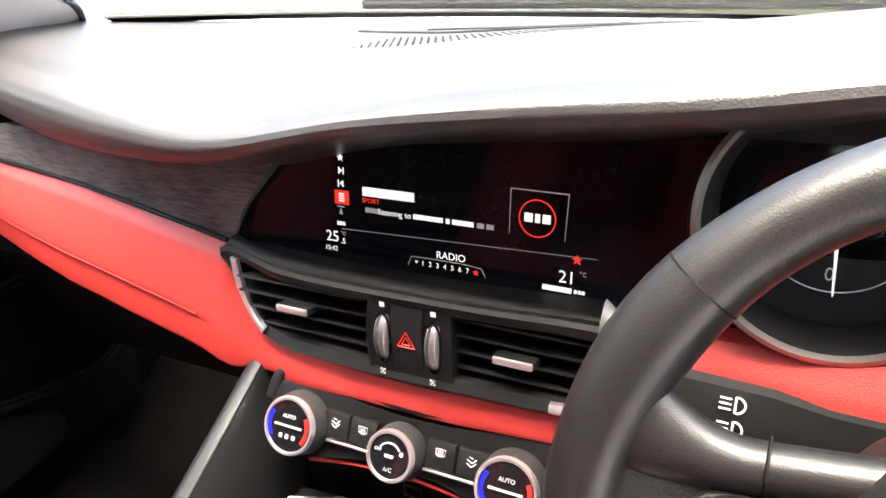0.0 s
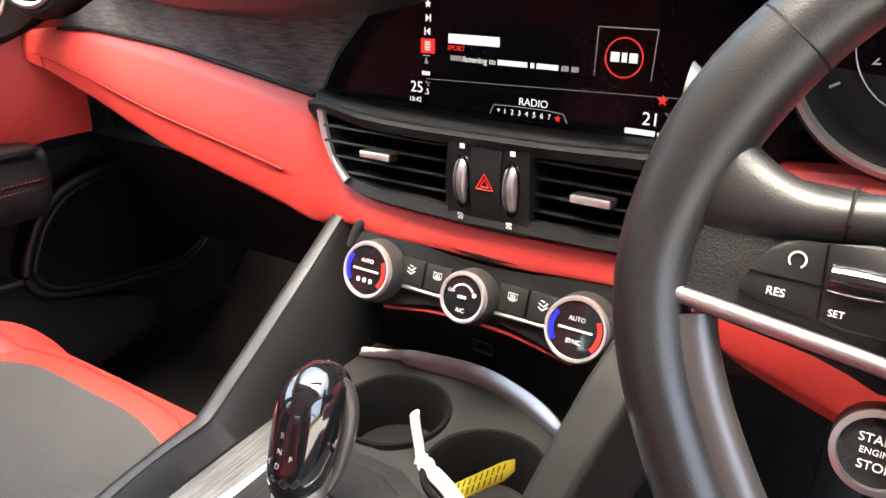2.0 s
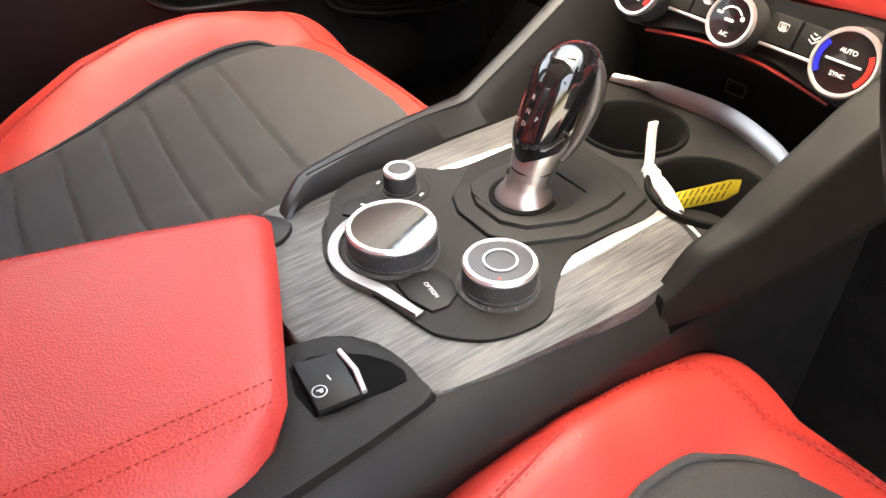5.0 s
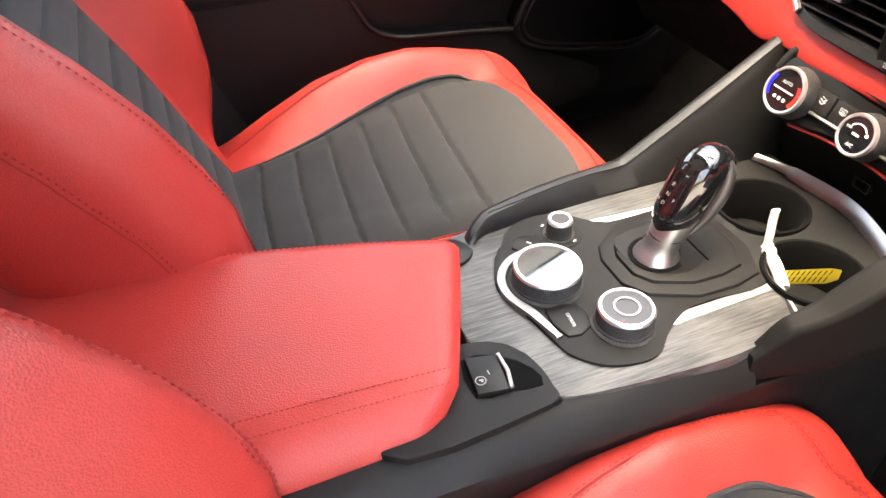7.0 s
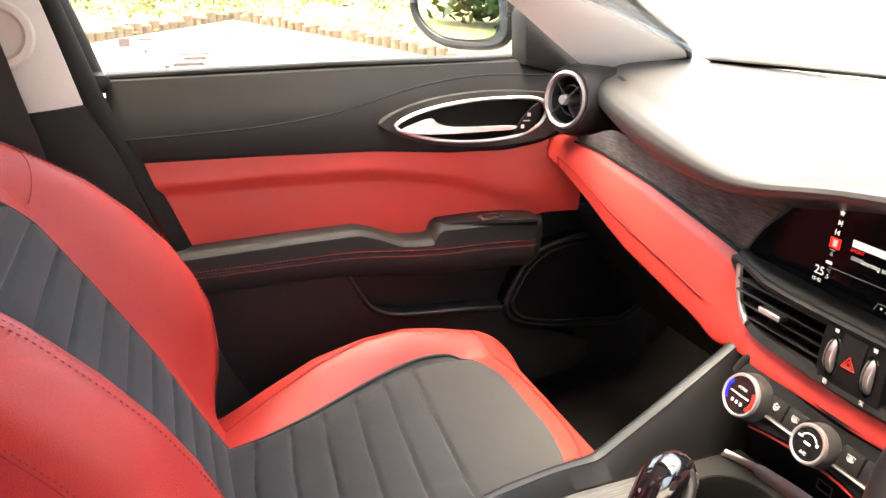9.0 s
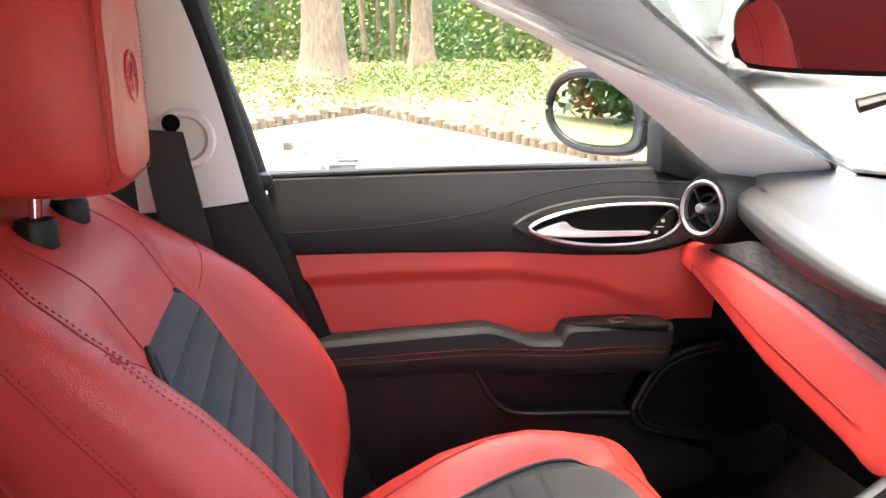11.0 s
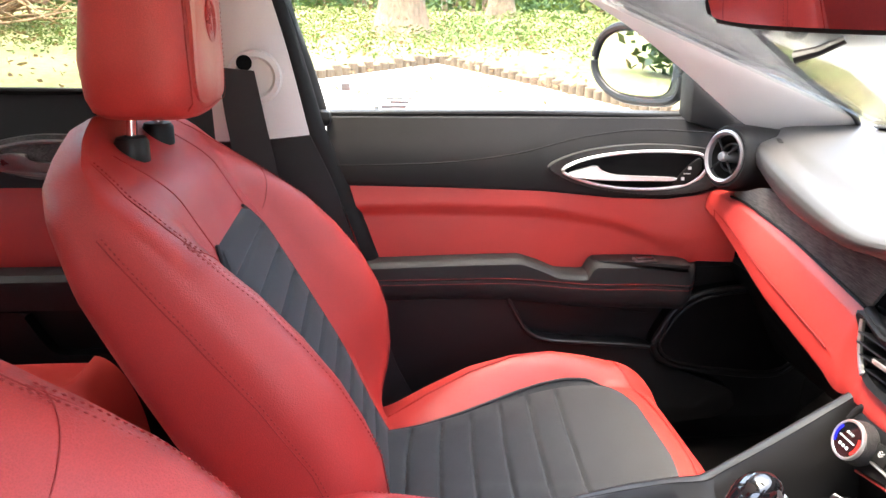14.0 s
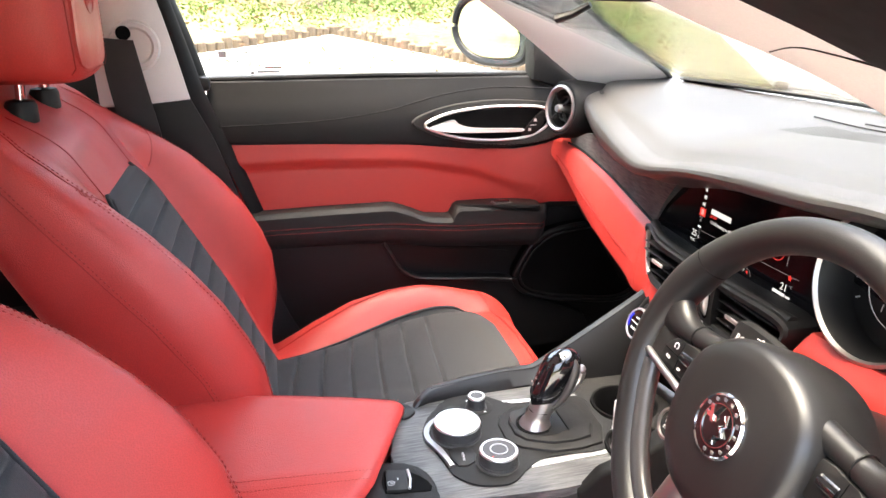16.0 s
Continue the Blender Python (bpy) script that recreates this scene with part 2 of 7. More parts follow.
def loft(rings, cap=True):
    """Closed rings of equal length joined one to the next."""
    bm = bmesh.new()
    vs = [[bm.verts.new(p) for p in r] for r in rings]
    n = len(rings[0])
    for a, b in zip(vs, vs[1:]):
        for i in range(n):
            bm.faces.new((a[i], a[(i + 1) % n], b[(i + 1) % n], b[i]))
    if cap:
        bm.faces.new(vs[0])
        bm.faces.new(vs[-1])
    return bm


def frame_of(axis):
    z = Vector(axis).normalized()
    x = z.orthogonal().normalized()
    if abs(z.x) < 0.95:
        x = (Vector((1, 0, 0)) - z * z.x).normalized()
    return x, z.cross(x), z


def lathe(at, axis, profile, n=40, squash=1.0):
    """A turned body: profile rows of (radius, height along the axis)."""
    x, y, z = frame_of(axis)
    at = Vector(at)
    rings = [[at + z * h + (x * math.cos(2 * math.pi * i / n) + y * squash * math.sin(2 * math.pi * i / n)) * max(r, 1e-5) for i in range(n)] for r, h in profile]
    bm = loft(rings, cap=False)
    bmesh.ops.remove_doubles(bm, verts=bm.verts, dist=2e-5)
    return bm


def tube(pts, r, n=10, closed=False, flat=1.0, up=(0, 0, 1)):
    """A round bar along points; r: one radius or one for each point."""
    p = [Vector(q) for q in pts]
    k = len(p)
    rings = []
    for i in range(k):
        d = (p[(i + 1) % k] - p[i - 1]) if closed else (p[min(i + 1, k - 1)] - p[max(i - 1, 0)])
        d.normalize()
        s = d.cross(Vector(up))
        s = s.normalized() if s.length > 1e-4 else d.orthogonal().normalized()
        t = s.cross(d)
        rad = r[i] if isinstance(r, (list, tuple)) else r
        rings.append([p[i] + (s * math.cos(2 * math.pi * a / n) + t * flat * math.sin(2 * math.pi * a / n)) * rad for a in range(n)])
    if closed:
        return loft(rings + [rings[0]], cap=False)
    return loft(rings)


def weld(bm):
    bmesh.ops.remove_doubles(bm, verts=bm.verts, dist=1e-5)
    return bm


def prism(outline, to3, lo, hi, round_=0.0, seg=2, both=False):
    """A plate: a flat outline (a, b) raised from lo to hi by to3(a, b, c), with its upper edge rounded."""
    bm = bmesh.new()
    low = [bm.verts.new(to3(a, b, lo)) for a, b in outline]
    top = [bm.verts.new(to3(a, b, hi)) for a, b in outline]
    n = len(outline)
    f = bm.faces.new(top)
    g = bm.faces.new(low)
    for i in range(n):
        bm.faces.new((low[i], low[(i + 1) % n], top[(i + 1) % n], top[i]))
    if round_:
        es = set(f.edges) | (set(g.edges) if both else set())
        bmesh.ops.bevel(bm, geom=list(es), offset=round_, segments=seg, profile=0.5, affect="EDGES", clamp_overlap=True)
    return bm


def flat_xy(z0, slope=0.0, y0=0.0):
    return lambda a, b, c: Vector((a, b, z0 + slope * (b - y0) + c))


def box(at, size, round_=0.0, turn=None, seg=2):
    bm = bmesh.new()
    bmesh.ops.create_cube(bm, size=1.0)
    bmesh.ops.scale(bm, vec=size, verts=bm.verts)
    if round_:
        bmesh.ops.bevel(bm, geom=list(bm.edges), offset=round_, segments=seg, profile=0.5, affect="EDGES", clamp_overlap=True)
    m = Matrix.Translation(at) @ (turn.to_matrix().to_4x4() if turn is not None else Matrix())
    bmesh.ops.transform(bm, matrix=m, verts=bm.verts)
    return bm


def merge(*bms):
    out = bmesh.new()
    for b in bms:
        me = bpy.data.meshes.new("tmp")
        b.to_mesh(me)
        b.free()
        out.from_mesh(me)
        bpy.data.meshes.remove(me)
    return out


def stitches(line, r, length, gap, lift=(0, 0, 0)):
    """Short rounded stitches along a line."""
    p = [Vector(q) + Vector(lift) for q in line]
    bm = bmesh.new()
    cum = [0.0]
    for a, b in zip(p, p[1:]):
        cum.append(cum[-1] + (b - a).length)

    def at(s):
        s = min(max(s, 0), cum[-1])
        for k in range(len(p) - 1):
            if s <= cum[k + 1]:
                t = (s - cum[k]) / max(cum[k + 1] - cum[k], 1e-9)
                return p[k].lerp(p[k + 1], t)
        return p[-1]
    s = 0.0
    while s < cum[-1]:
        a, b = at(s), at(s + length)
        d = b - a
        if d.length > 1e-5:
            d.normalize()
            u = d.orthogonal().normalized()
            w = d.cross(u)
            m = (a + b) / 2
            va, vb = bm.verts.new(a), bm.verts.new(b)
            ring = [bm.verts.new(m + (u * math.cos(k * math.pi / 2) + w * math.sin(k * math.pi / 2)) * r) for k in range(4)]
            for k in range(4):
                bm.faces.new((va, ring[k], ring[(k + 1) % 4]))
                bm.faces.new((vb, ring[(k + 1) % 4], ring[k]))
        s += length + gap
    return bm


def words(name, text, size, m, mat, parent, align="LEFT", label=""):
    """Raised lettering in the built-in font, on the plane of the pose m."""
    cu = bpy.data.curves.new(name, "FONT")
    cu.body, cu.size, cu.align_x, cu.align_y = text, size, align, "CENTER"
    cu.extrude = 0.00012
    ob = bpy.data.objects.new(name, cu)
    dg = bpy.context.evaluated_depsgraph_get()
    scene.collection.objects.link(ob)
    dg.update()
    me = bpy.data.meshes.new_from_object(ob.evaluated_get(dg))
    bpy.data.objects.remove(ob)
    bm = bmesh.new()
    bm.from_mesh(me)
    bpy.data.meshes.remove(me)
    bmesh.ops.transform(bm, matrix=m, verts=bm.verts)
    return part(name, bm, mat, parent, label, smooth=False)


# ---- the car's shell: floor, roof, pillars, glass ----
def outline_plate(name, pts, x0, x1, mat, parent=None, round_=0.0, label="", seg=2):
    """A plate in the plane of a door: points (y, z), from x0 out to x1."""
    return part(name, prism(pts, lambda a, b, c: Vector((c, a, b)), x0, x1, round_, seg), mat, parent, label)


def two_d(pts, n=6, closed=True):
    return [(p.x, p.y) for p in spline([(a, b, 0) for a, b in pts], n, closed)]


floor = tagged(part("floor", sheet(lambda u, v: (-0.86 + 1.72 * u, -1.35 + 2.6 * v, 0.27 + 0.33 * smoothstep(0.82, 1.0, v) + 0.10 * smoothstep(0.30, 0.2, v)), 30, 60, (0, 0, -0.04)), CARPET),
               "black carpeted floor of the car", "floor", "", "structure")
for sx in (-0.85, 0.85):
    tagged(part("kick_panel", box((sx, 0.98, 0.56), (0.03, 0.46, 0.64), 0.01), CARPET), "dark side wall of the footwell", "footwell wall", "", "structure")
bulkhead = tagged(part("wall_front", box((0, 1.16, 0.59), (1.7, 0.04, 0.62), 0.01), CARPET), "dark bulkhead under the dashboard", "bulkhead", "", "structure")

# Hidden panels added to stop light leaking down into the footwells.
for sx in (-0.80, 0.80):
    tagged(part("footwell_light_stop", box((sx, 0.90, 0.905), (0.15, 0.56, 0.02), 0.006), CARPET), "unseen panel beside the dashboard, added to keep light out of the footwell", "dashboard end", "", "structure")

# roof lining and outer roof
roof_f = lambda u, v: (-0.56 + 1.12 * u, 0.02 - 1.3 * v, 1.335 + 0.035 * math.sin(math.pi * u) - 0.03 * v * v)
tagged(part("ceiling", sheet(roof_f, 20, 20, (0, 0, 0.02)), PILLAR), "light grey cloth roof lining", "ceiling", "", "structure")
tagged(part("roof", sheet(lambda u, v: (-0.62 + 1.24 * u, 0.06 - 1.42 * v, 1.365 + 0.05 * math.sin(math.pi * u) - 0.03 * v * v), 20, 20, (0, 0, 0.012)), BODY), "dark painted steel roof of the car", "roof", "", "structure")

# Added out of view to keep sun off the seats and console.
tagged(part("roof_sun_block", sheet(lambda u, v: (-0.55 + 1.10 * u, 0.02 + 0.19 * v, 1.345 + 0.03 * math.sin(math.pi * u) - 0.055 * v), 16, 6, (0, 0, 0.03)), PILLAR), "unseen forward extension of the roof lining, added to shade seats and console", "ceiling", "", "structure")
# Roof sides out of view, extended forward to block light on the headrests.
for sx in (-1, 1):
    tagged(part("roof_rail", sheet(lambda u, v: (sx * (0.54 + 0.18 * u), 0.06 - 1.38 * v, 1.352 - 0.022 * u), 6, 10, (0, 0, 0.015)), BODY), "unseen side edge of the roof, run forward to shade the headrests", "roof", "", "structure")

# bonnet, scuttle and wings
tagged(part("bonnet", sheet(lambda u, v: (-0.8 + 1.6 * u, 1.13 + 1.0 * v, 0.945 + 0.01 * math.sin(math.pi * u) - 0.30 * v ** 1.3), 24, 24, (0, 0, -0.02)), BODY), "dark painted car bonnet", "bonnet", "", "structure")
tagged(part("scuttle", sheet(lambda u, v: (-0.72 + 1.44 * u, 0.985 - 0.10 * (2 * u - 1) ** 2 + 0.15 * v, 0.99 - 0.02 * v), 24, 4, (0, 0, -0.02)), RUBBER), "black plastic scuttle below the windscreen", "scuttle", "", "structure")

# body side on the far side, and sills
tagged(part("sill", box((-0.885, 0.05, 0.31), (0.12, 1.75, 0.10), 0.03), HARD), "black door sill trim", "sill", "", "structure")
tagged(part("sill", box((0.80, 0.05, 0.31), (0.12, 1.75, 0.10), 0.03), HARD), "black door sill trim", "sill", "", "structure")


def sweep_band(rows, n=14, across=8, bulge=0.015, normal=(1, 0, 0), thick=None):
    """A band between two edges, given as rows of (edge a, edge b), bowed along normal."""
    ea, eb = spline([r[0] for r in rows], n), spline([r[1] for r in rows], n)
    k = len(ea) - 1
    nn = Vector(normal)

    def f(u, v):
        i = min(int(round(u * k)), k)
        return ea[i].lerp(eb[i], v) + nn * bulge * math.sin(math.pi * v) ** 0.7
    return sheet(f, k, across, thick)


# A-pillar beside the passenger
apl = thing("a_pillar", (-0.7, 0.6, 1.02), "light grey cloth-covered windscreen pillar trim", "pillar", "pillars", "structure")
part("pillar_trim", sweep_band([((-0.60, 0.02, 1.325), (-0.52, 0.12, 1.345)), ((-0.655, 0.14, 1.285), (-0.56, 0.30, 1.325)), ((-0.68, 0.28, 1.225), (-0.585, 0.42, 1.256)), ((-0.69, 0.374, 1.175), (-0.590, 0.54, 1.176)), ((-0.705, 0.48, 1.105), (-0.600, 0.65, 1.100)), ((-0.715, 0.62, 1.005), (-0.620, 0.75, 1.043)), ((-0.72, 0.70, 0.985), (-0.68, 0.81, 1.012))],
                               10, 10, 0.012, (0.7, -0.4, 0.1), (-0.02, 0.01, 0.0)), PILLAR, apl)
part("rubber_seal", tube(spline([(-0.52, 0.122, 1.346), (-0.56, 0.302, 1.326), (-0.585, 0.422, 1.257), (-0.590, 0.542, 1.177), (-0.600, 0.652, 1.101), (-0.620, 0.752, 1.044), (-0.68, 0.812, 1.013)], 8), 0.005, 8), RUBBER, apl)
part("pillar_joint", tube(spline([(-0.662, 0.20, 1.268), (-0.635, 0.215, 1.288), (-0.608, 0.262, 1.318)], 4), 0.0013, 6), RUBBER, apl)

# A-pillar beside the driver
apr = thing("a_pillar", (0.68, 0.6, 1.02), "light grey windscreen pillar trim beside the driver", "pillar", "pillars", "structure")
part("pillar_trim", sweep_band([((0.36, -0.06, 1.31), (0.42, -0.10, 1.305)), ((0.405, 0.09, 1.235), (0.475, 0.07, 1.238)), ((0.435, 0.16, 1.197), (0.522, 0.15, 1.20)), ((0.485, 0.205, 1.172), (0.552, 0.205, 1.172)), ((0.55, 0.30, 1.12), (0.61, 0.32, 1.115)), ((0.65, 0.62, 1.01), (0.70, 0.62, 1.01))],
                               10, 8, 0.012, (0.3, -0.6, 0.2), (0.01, 0.02, 0.01)), PILLAR, apr)
part("door_seal", sweep_band([((0.425, -0.11, 1.31), (0.50, -0.17, 1.31)), ((0.48, 0.062, 1.24), (0.56, 0.03, 1.25)), ((0.527, 0.142, 1.202), (0.60, 0.115, 1.215)), ((0.557, 0.197, 1.174), (0.63, 0.18, 1.18)), ((0.615, 0.312, 1.117), (0.68, 0.32, 1.12)), ((0.705, 0.615, 1.01), (0.76, 0.62, 1.01))],
                             10, 6, 0.012, (0.3, -0.6, 0.2), (0.01, 0.02, 0.01)), RUBBER, apr)
part("pillar_joint", tube(spline([(0.478, 0.188, 1.181), (0.515, 0.176, 1.186), (0.548, 0.187, 1.181)], 5), 0.0006, 6), RUBBER, apr)

# windscreen
ws = lambda u, v: (-0.615 + 1.26 * u + (0.085 - 0.175 * u) * v, 0.975 - 0.16 * (2 * u - 1) ** 2 - (0.88 - 0.03 * (2 * u - 1) ** 2) * v, 1.012 + 0.335 * v - 0.012 * (2 * u - 1) ** 2 * v)
wind = tagged(part("windscreen", sheet(ws, 24, 12, (0, 0.004, 0.004)), GLASS), "clear curved windscreen glass", "windscreen", "", "structure")
wind.visible_shadow = False
part("bottom_band", sheet(lambda u, v: Vector(ws(u, 0.0 + 0.022 * v)) + Vector((0, -0.003, 0.004)), 30, 2, (0, -0.002, -0.002)), RUBBER, wind, "black printed band along the bottom of the glass")
# wiper resting on the glass outside
wiper = thing("wiper", (0.1, 1.0, 1.0), "black windscreen wiper at rest with a pale arm", "wiper")
part("blade", tube([(-0.33, 0.985, 1.03), (0.0, 1.02, 1.03), (0.3, 1.02, 1.03)], 0.009, 8), RUBBER, wiper)
part("arm", box((0.02, 1.045, 1.028), (0.50, 0.035, 0.012), 0.004), DARKCHROME, wiper)

# rear screen, shelf and back of the cabin
rear = tagged(part("rear_window", sheet(lambda u, v: (-0.55 + 1.1 * u, -1.28 - 0.45 * v, 1.31 - 0.28 * v), 8, 8, (0, 0, 0.005)), DIMMING_GLASS), "unseen rear window glass, darkened to cut light in the cabin", "window", "", "structure")
tagged(part("parcel_shelf", box((0, -1.45, 0.98), (1.4, 0.5, 0.02), 0.005), CARPET), "black parcel shelf behind the rear seat", "shelf", "", "structure")
tagged(part("wall_rear", box((0, -1.55, 0.62), (1.6, 0.04, 0.7), 0.01), CARPET), "dark rear wall of the cabin", "wall", "", "structure")

# rear-view mirror
rvm = thing("rear_view_mirror", (0.0, 0.34, 1.24), "black framed rear-view mirror hanging from the windscreen", "mirror")
rv_out = two_d([(-0.138, 1.207), (-0.130, 1.247), (-0.05, 1.263), (0.06, 1.263), (0.155, 1.247), (0.165, 1.207), (0.14, 1.193), (0.0, 1.189), (-0.115, 1.193)], 5)
mir_turn = Matrix.Translation((0.0, 0.30, 1.22)) @ pose(0, 0, 0, 14, 0, 24) @ Matrix.Translation((0.0, -0.30, -1.22))
bmr = prism(rv_out, lambda a, b, c: Vector((a, c, b)), 0.345, 0.30, 0.012, 3)
bmesh.ops.transform(bmr, matrix=mir_turn, verts=bmr.verts)
part("housing", bmr, HARD, rvm)
bmg = prism([(a * 0.95, 1.222 + (b - 1.222) * 0.86) for a, b in rv_out], lambda a, b, c: Vector((a, c, b)), 0.302, 0.2975)
bmesh.ops.transform(bmg, matrix=mir_turn, verts=bmg.verts)
part("mirror_glass", bmg, MIRROR, rvm, "mirror glass reflecting the red seats")
part("dip_lever", merge(tube([(0.0, 0.31, 1.186), (-0.01, 0.295, 1.176), (-0.02, 0.28, 1.170)], [0.008, 0.009, 0.011], 10, flat=0.5)), HARD, rvm)
part("stem", tube([(0.0, 0.33, 1.235), (0.0, 0.37, 1.262), (0.0, 0.40, 1.245)], 0.012, 10), HARD, rvm)

# B-pillar with belt
bpl = thing("b_pillar", (-0.76, -0.2, 0.4), "door pillar trim, light grey above and black below", "pillar", "pillars", "structure")
part("upper_trim", sweep_band([((-0.68, -0.275, 1.34), (-0.66, -0.40, 1.34)), ((-0.712, -0.245, 1.25), (-0.69, -0.37, 1.25)), ((-0.735, -0.216, 1.138), (-0.72, -0.35, 1.13)), ((-0.745, -0.183, 0.985), (-0.735, -0.345, 0.975))], 10, 8, 0.014, (1, 0, 0), (-0.02, 0, 0)), PILLAR, bpl)
part("lower_trim", sweep_band([((-0.747, -0.182, 0.983), (-0.737, -0.345, 0.973)), ((-0.757, -0.142, 0.888), (-0.745, -0.27, 0.87)), ((-0.765, -0.10, 0.75), (-0.755, -0.25, 0.74)), ((-0.77, -0.03, 0.52), (-0.76, -0.24, 0.5)), ((-0.77, 0.05, 0.36), (-0.765, -0.26, 0.36))], 10, 8, 0.012, (1, 0, 0), (-0.02, 0, 0)), BLACK, bpl)
part("belt_guide", lathe((-0.712, -0.268, 1.088), (1, 0.15, 0.1), [(0.0, -0.012), (0.044, -0.012), (0.046, 0.0), (0.042, 0.008), (0.034, 0.009), (0.030, 0.003), (0.0, 0.003)], 32), PILLAR, bpl, "round light grey belt guide cover")
part("belt_slot", lathe((-0.704, -0.283, 1.112), (1, 0.15, 0.1), [(0.0, -0.002), (0.013, -0.002), (0.013, 0.004), (0.0, 0.004)], 20), DARK, bpl)
part("door_seal", sweep_band([((-0.70, -0.25, 1.34), (-0.69, -0.285, 1.34)), ((-0.755, -0.195, 1.138), (-0.74, -0.218, 1.138)), ((-0.77, -0.155, 0.985), (-0.75, -0.185, 0.985)), ((-0.785, -0.115, 0.888), (-0.762, -0.144, 0.888)), ((-0.79, -0.06, 0.737), (-0.77, -0.09, 0.737)), ((-0.79, 0.02, 0.5), (-0.775, -0.03, 0.5))], 8, 4, 0.006, (1, 0, 0), (-0.02, 0, 0)), RUBBER, bpl)
belt = thing("seat_belt", (-0.70, -0.29, 0.9), "dark grey woven seat belt hanging from the door pillar", "seat belt")
part("webbing", sweep_band([((-0.695, -0.266, 1.10), (-0.695, -0.322, 1.105)), ((-0.690, -0.252, 1.02), (-0.690, -0.318, 1.03)), ((-0.685, -0.232, 0.90), (-0.685, -0.298, 0.90)), ((-0.685, -0.215, 0.70), (-0.685, -0.265, 0.70)), ((-0.70, -0.20, 0.45), (-0.70, -0.25, 0.45))], 8, 4, 0.001, (1, 0, 0), (-0.002, 0, 0)), BELT, belt)


# ---- passenger's front door ----
door = thing("front_door", (-0.84, 0.2, 0.35), "closed car door, black above and below a red leather insert", "car door")
RED_TOP = [(-0.17, 0.889), (-0.12, 0.884), (0.054, 0.879), (0.255, 0.870), (0.40, 0.855), (0.50, 0.853), (0.56, 0.864), (0.60, 0.880), (0.70, 0.93)]
red_top = lambda y: lerp_table(RED_TOP, y)[0]
inward = lambda y: 0.035 * smoothstep(0.42, 0.68, y)


def upper_f(u, v):
    y = -0.155 + 0.80 * u
    z0 = red_top(y) - 0.008
    z = z0 + (1.008 - z0) * min(v / 0.85, 1.0)
    x = -0.782 - 0.022 * smoothstep(0.0, 1.0, v) + 0.01 * math.sin(math.pi * min(v / 0.85, 1))
    if v > 0.85:
        t = (v - 0.85) / 0.15
        x, z = x - 0.045 * t, 1.008 + 0.006 * math.sin(t * math.pi / 2)
    if v < 0.06:
        x -= 0.012 * (1 - v / 0.06)
    return (x + inward(y), y, z)


part("upper_panel", sheet(upper_f, 60, 40, (-0.03, 0, 0)), BLACK, door, "black grained upper door panel")
seam = spline([(-0.7745, -0.15, 0.923), (-0.774, 0.052, 0.928), (-0.774, 0.199, 0.945), (-0.775, 0.325, 0.976), (-0.776, 0.44, 0.990), (-0.76, 0.56, 0.988), (-0.75, 0.64, 0.985)], 10)
part("upper_seam", tube([p + Vector((0.0015 + inward(p.y) * 0.0, 0, 0)) for p in seam], 0.0016, 6), RUBBER, door)


def red_f(u, v):
    y = -0.165 + 0.81 * u
    zt, zb = red_top(y), 0.66 + 0.07 * smoothstep(0.50, 0.58, y)
    z = zb + (zt - zb) * v
    crease = lerp_table([(-0.17, 0.833), (0.06, 0.835), (0.26, 0.828), (0.41, 0.800), (0.52, 0.757), (0.60, 0.70), (0.7, 0.66)], y)[0]
    x = -0.795 + 0.012 * smoothstep(crease - 0.012, crease + 0.012, z) + 0.006 * math.sin(math.pi * v)
    return (x + inward(y) * 1.1, y, z)


part("red_insert", sheet(red_f, 60, 40, (-0.03, 0, 0)), RED_TRIM, door, "smooth red leather door insert")

# padded armrest with a grab hollow
ARM = [(-0.15, 0.736), (-0.08, 0.737), (0.10, 0.741), (0.215, 0.742), (0.255, 0.728), (0.29, 0.712), (0.345, 0.708), (0.352, 0.712), (0.360, 0.735), (0.45, 0.733), (0.55, 0.728), (0.575, 0.722)]
arm_rings = []
for k in range(81):
    y = -0.16 + 0.74 * k / 80
    zt = lerp_table(ARM, y)[0]
    end = math.sqrt(max(0.0, 1 - smoothstep(0.53, 0.582, y) ** 2)) if y > 0.53 else 1.0
    w = (0.052 + 0.01 * smoothstep(0.2, 0.4, y)) * max(end, 0.12)
    zl = 0.652 - 0.022 * smoothstep(0.1, 0.45, y) + 0.03 * (1 - end)
    zm = 0.699 - 0.014 * smoothstep(0.15, 0.4, y)
    zm = min(zm, zt - 0.012)
    xb, xf = -0.80 + inward(y), -0.80 + inward(y) + w
    arm_rings.append([Vector(p) for p in ((xb, y, zt), (xb + w * 0.7, y, zt), (xf - 0.006, y, zt - 0.003), (xf, y, zt - 0.010), (xf, y, zm + 0.003), (xf - 0.003, y, zm), (xf - 0.002, y, zm - 0.004), (xf - 0.006, y, zl + 0.02), (xf - 0.025, y, zl), (xb, y, zl))])
part("armrest", loft(arm_rings), PAD, door, "black padded armrest with red stitching")
stline = []
for k in range(90):
    y = -0.15 + 0.715 * k / 89
    end = math.sqrt(max(0.0, 1 - smoothstep(0.53, 0.582, y) ** 2)) if y > 0.53 else 1.0
    zm = min(0.699 - 0.014 * smoothstep(0.15, 0.4, y), lerp_table(ARM, y)[0] - 0.012)
    stline.append(Vector((-0.80 + inward(y) + (0.052 + 0.01 * smoothstep(0.2, 0.4, y)) * max(end, 0.12) + 0.0006, y, zm + 0.005)))
part("stitching", merge(stitches(stline, 0.0009, 0.004, 0.0016), stitches(stline, 0.0008, 0.004, 0.0016, (-0.001, 0, -0.011))), BRIGHT_THREAD, door, "double row of red stitching", kind="stuff")
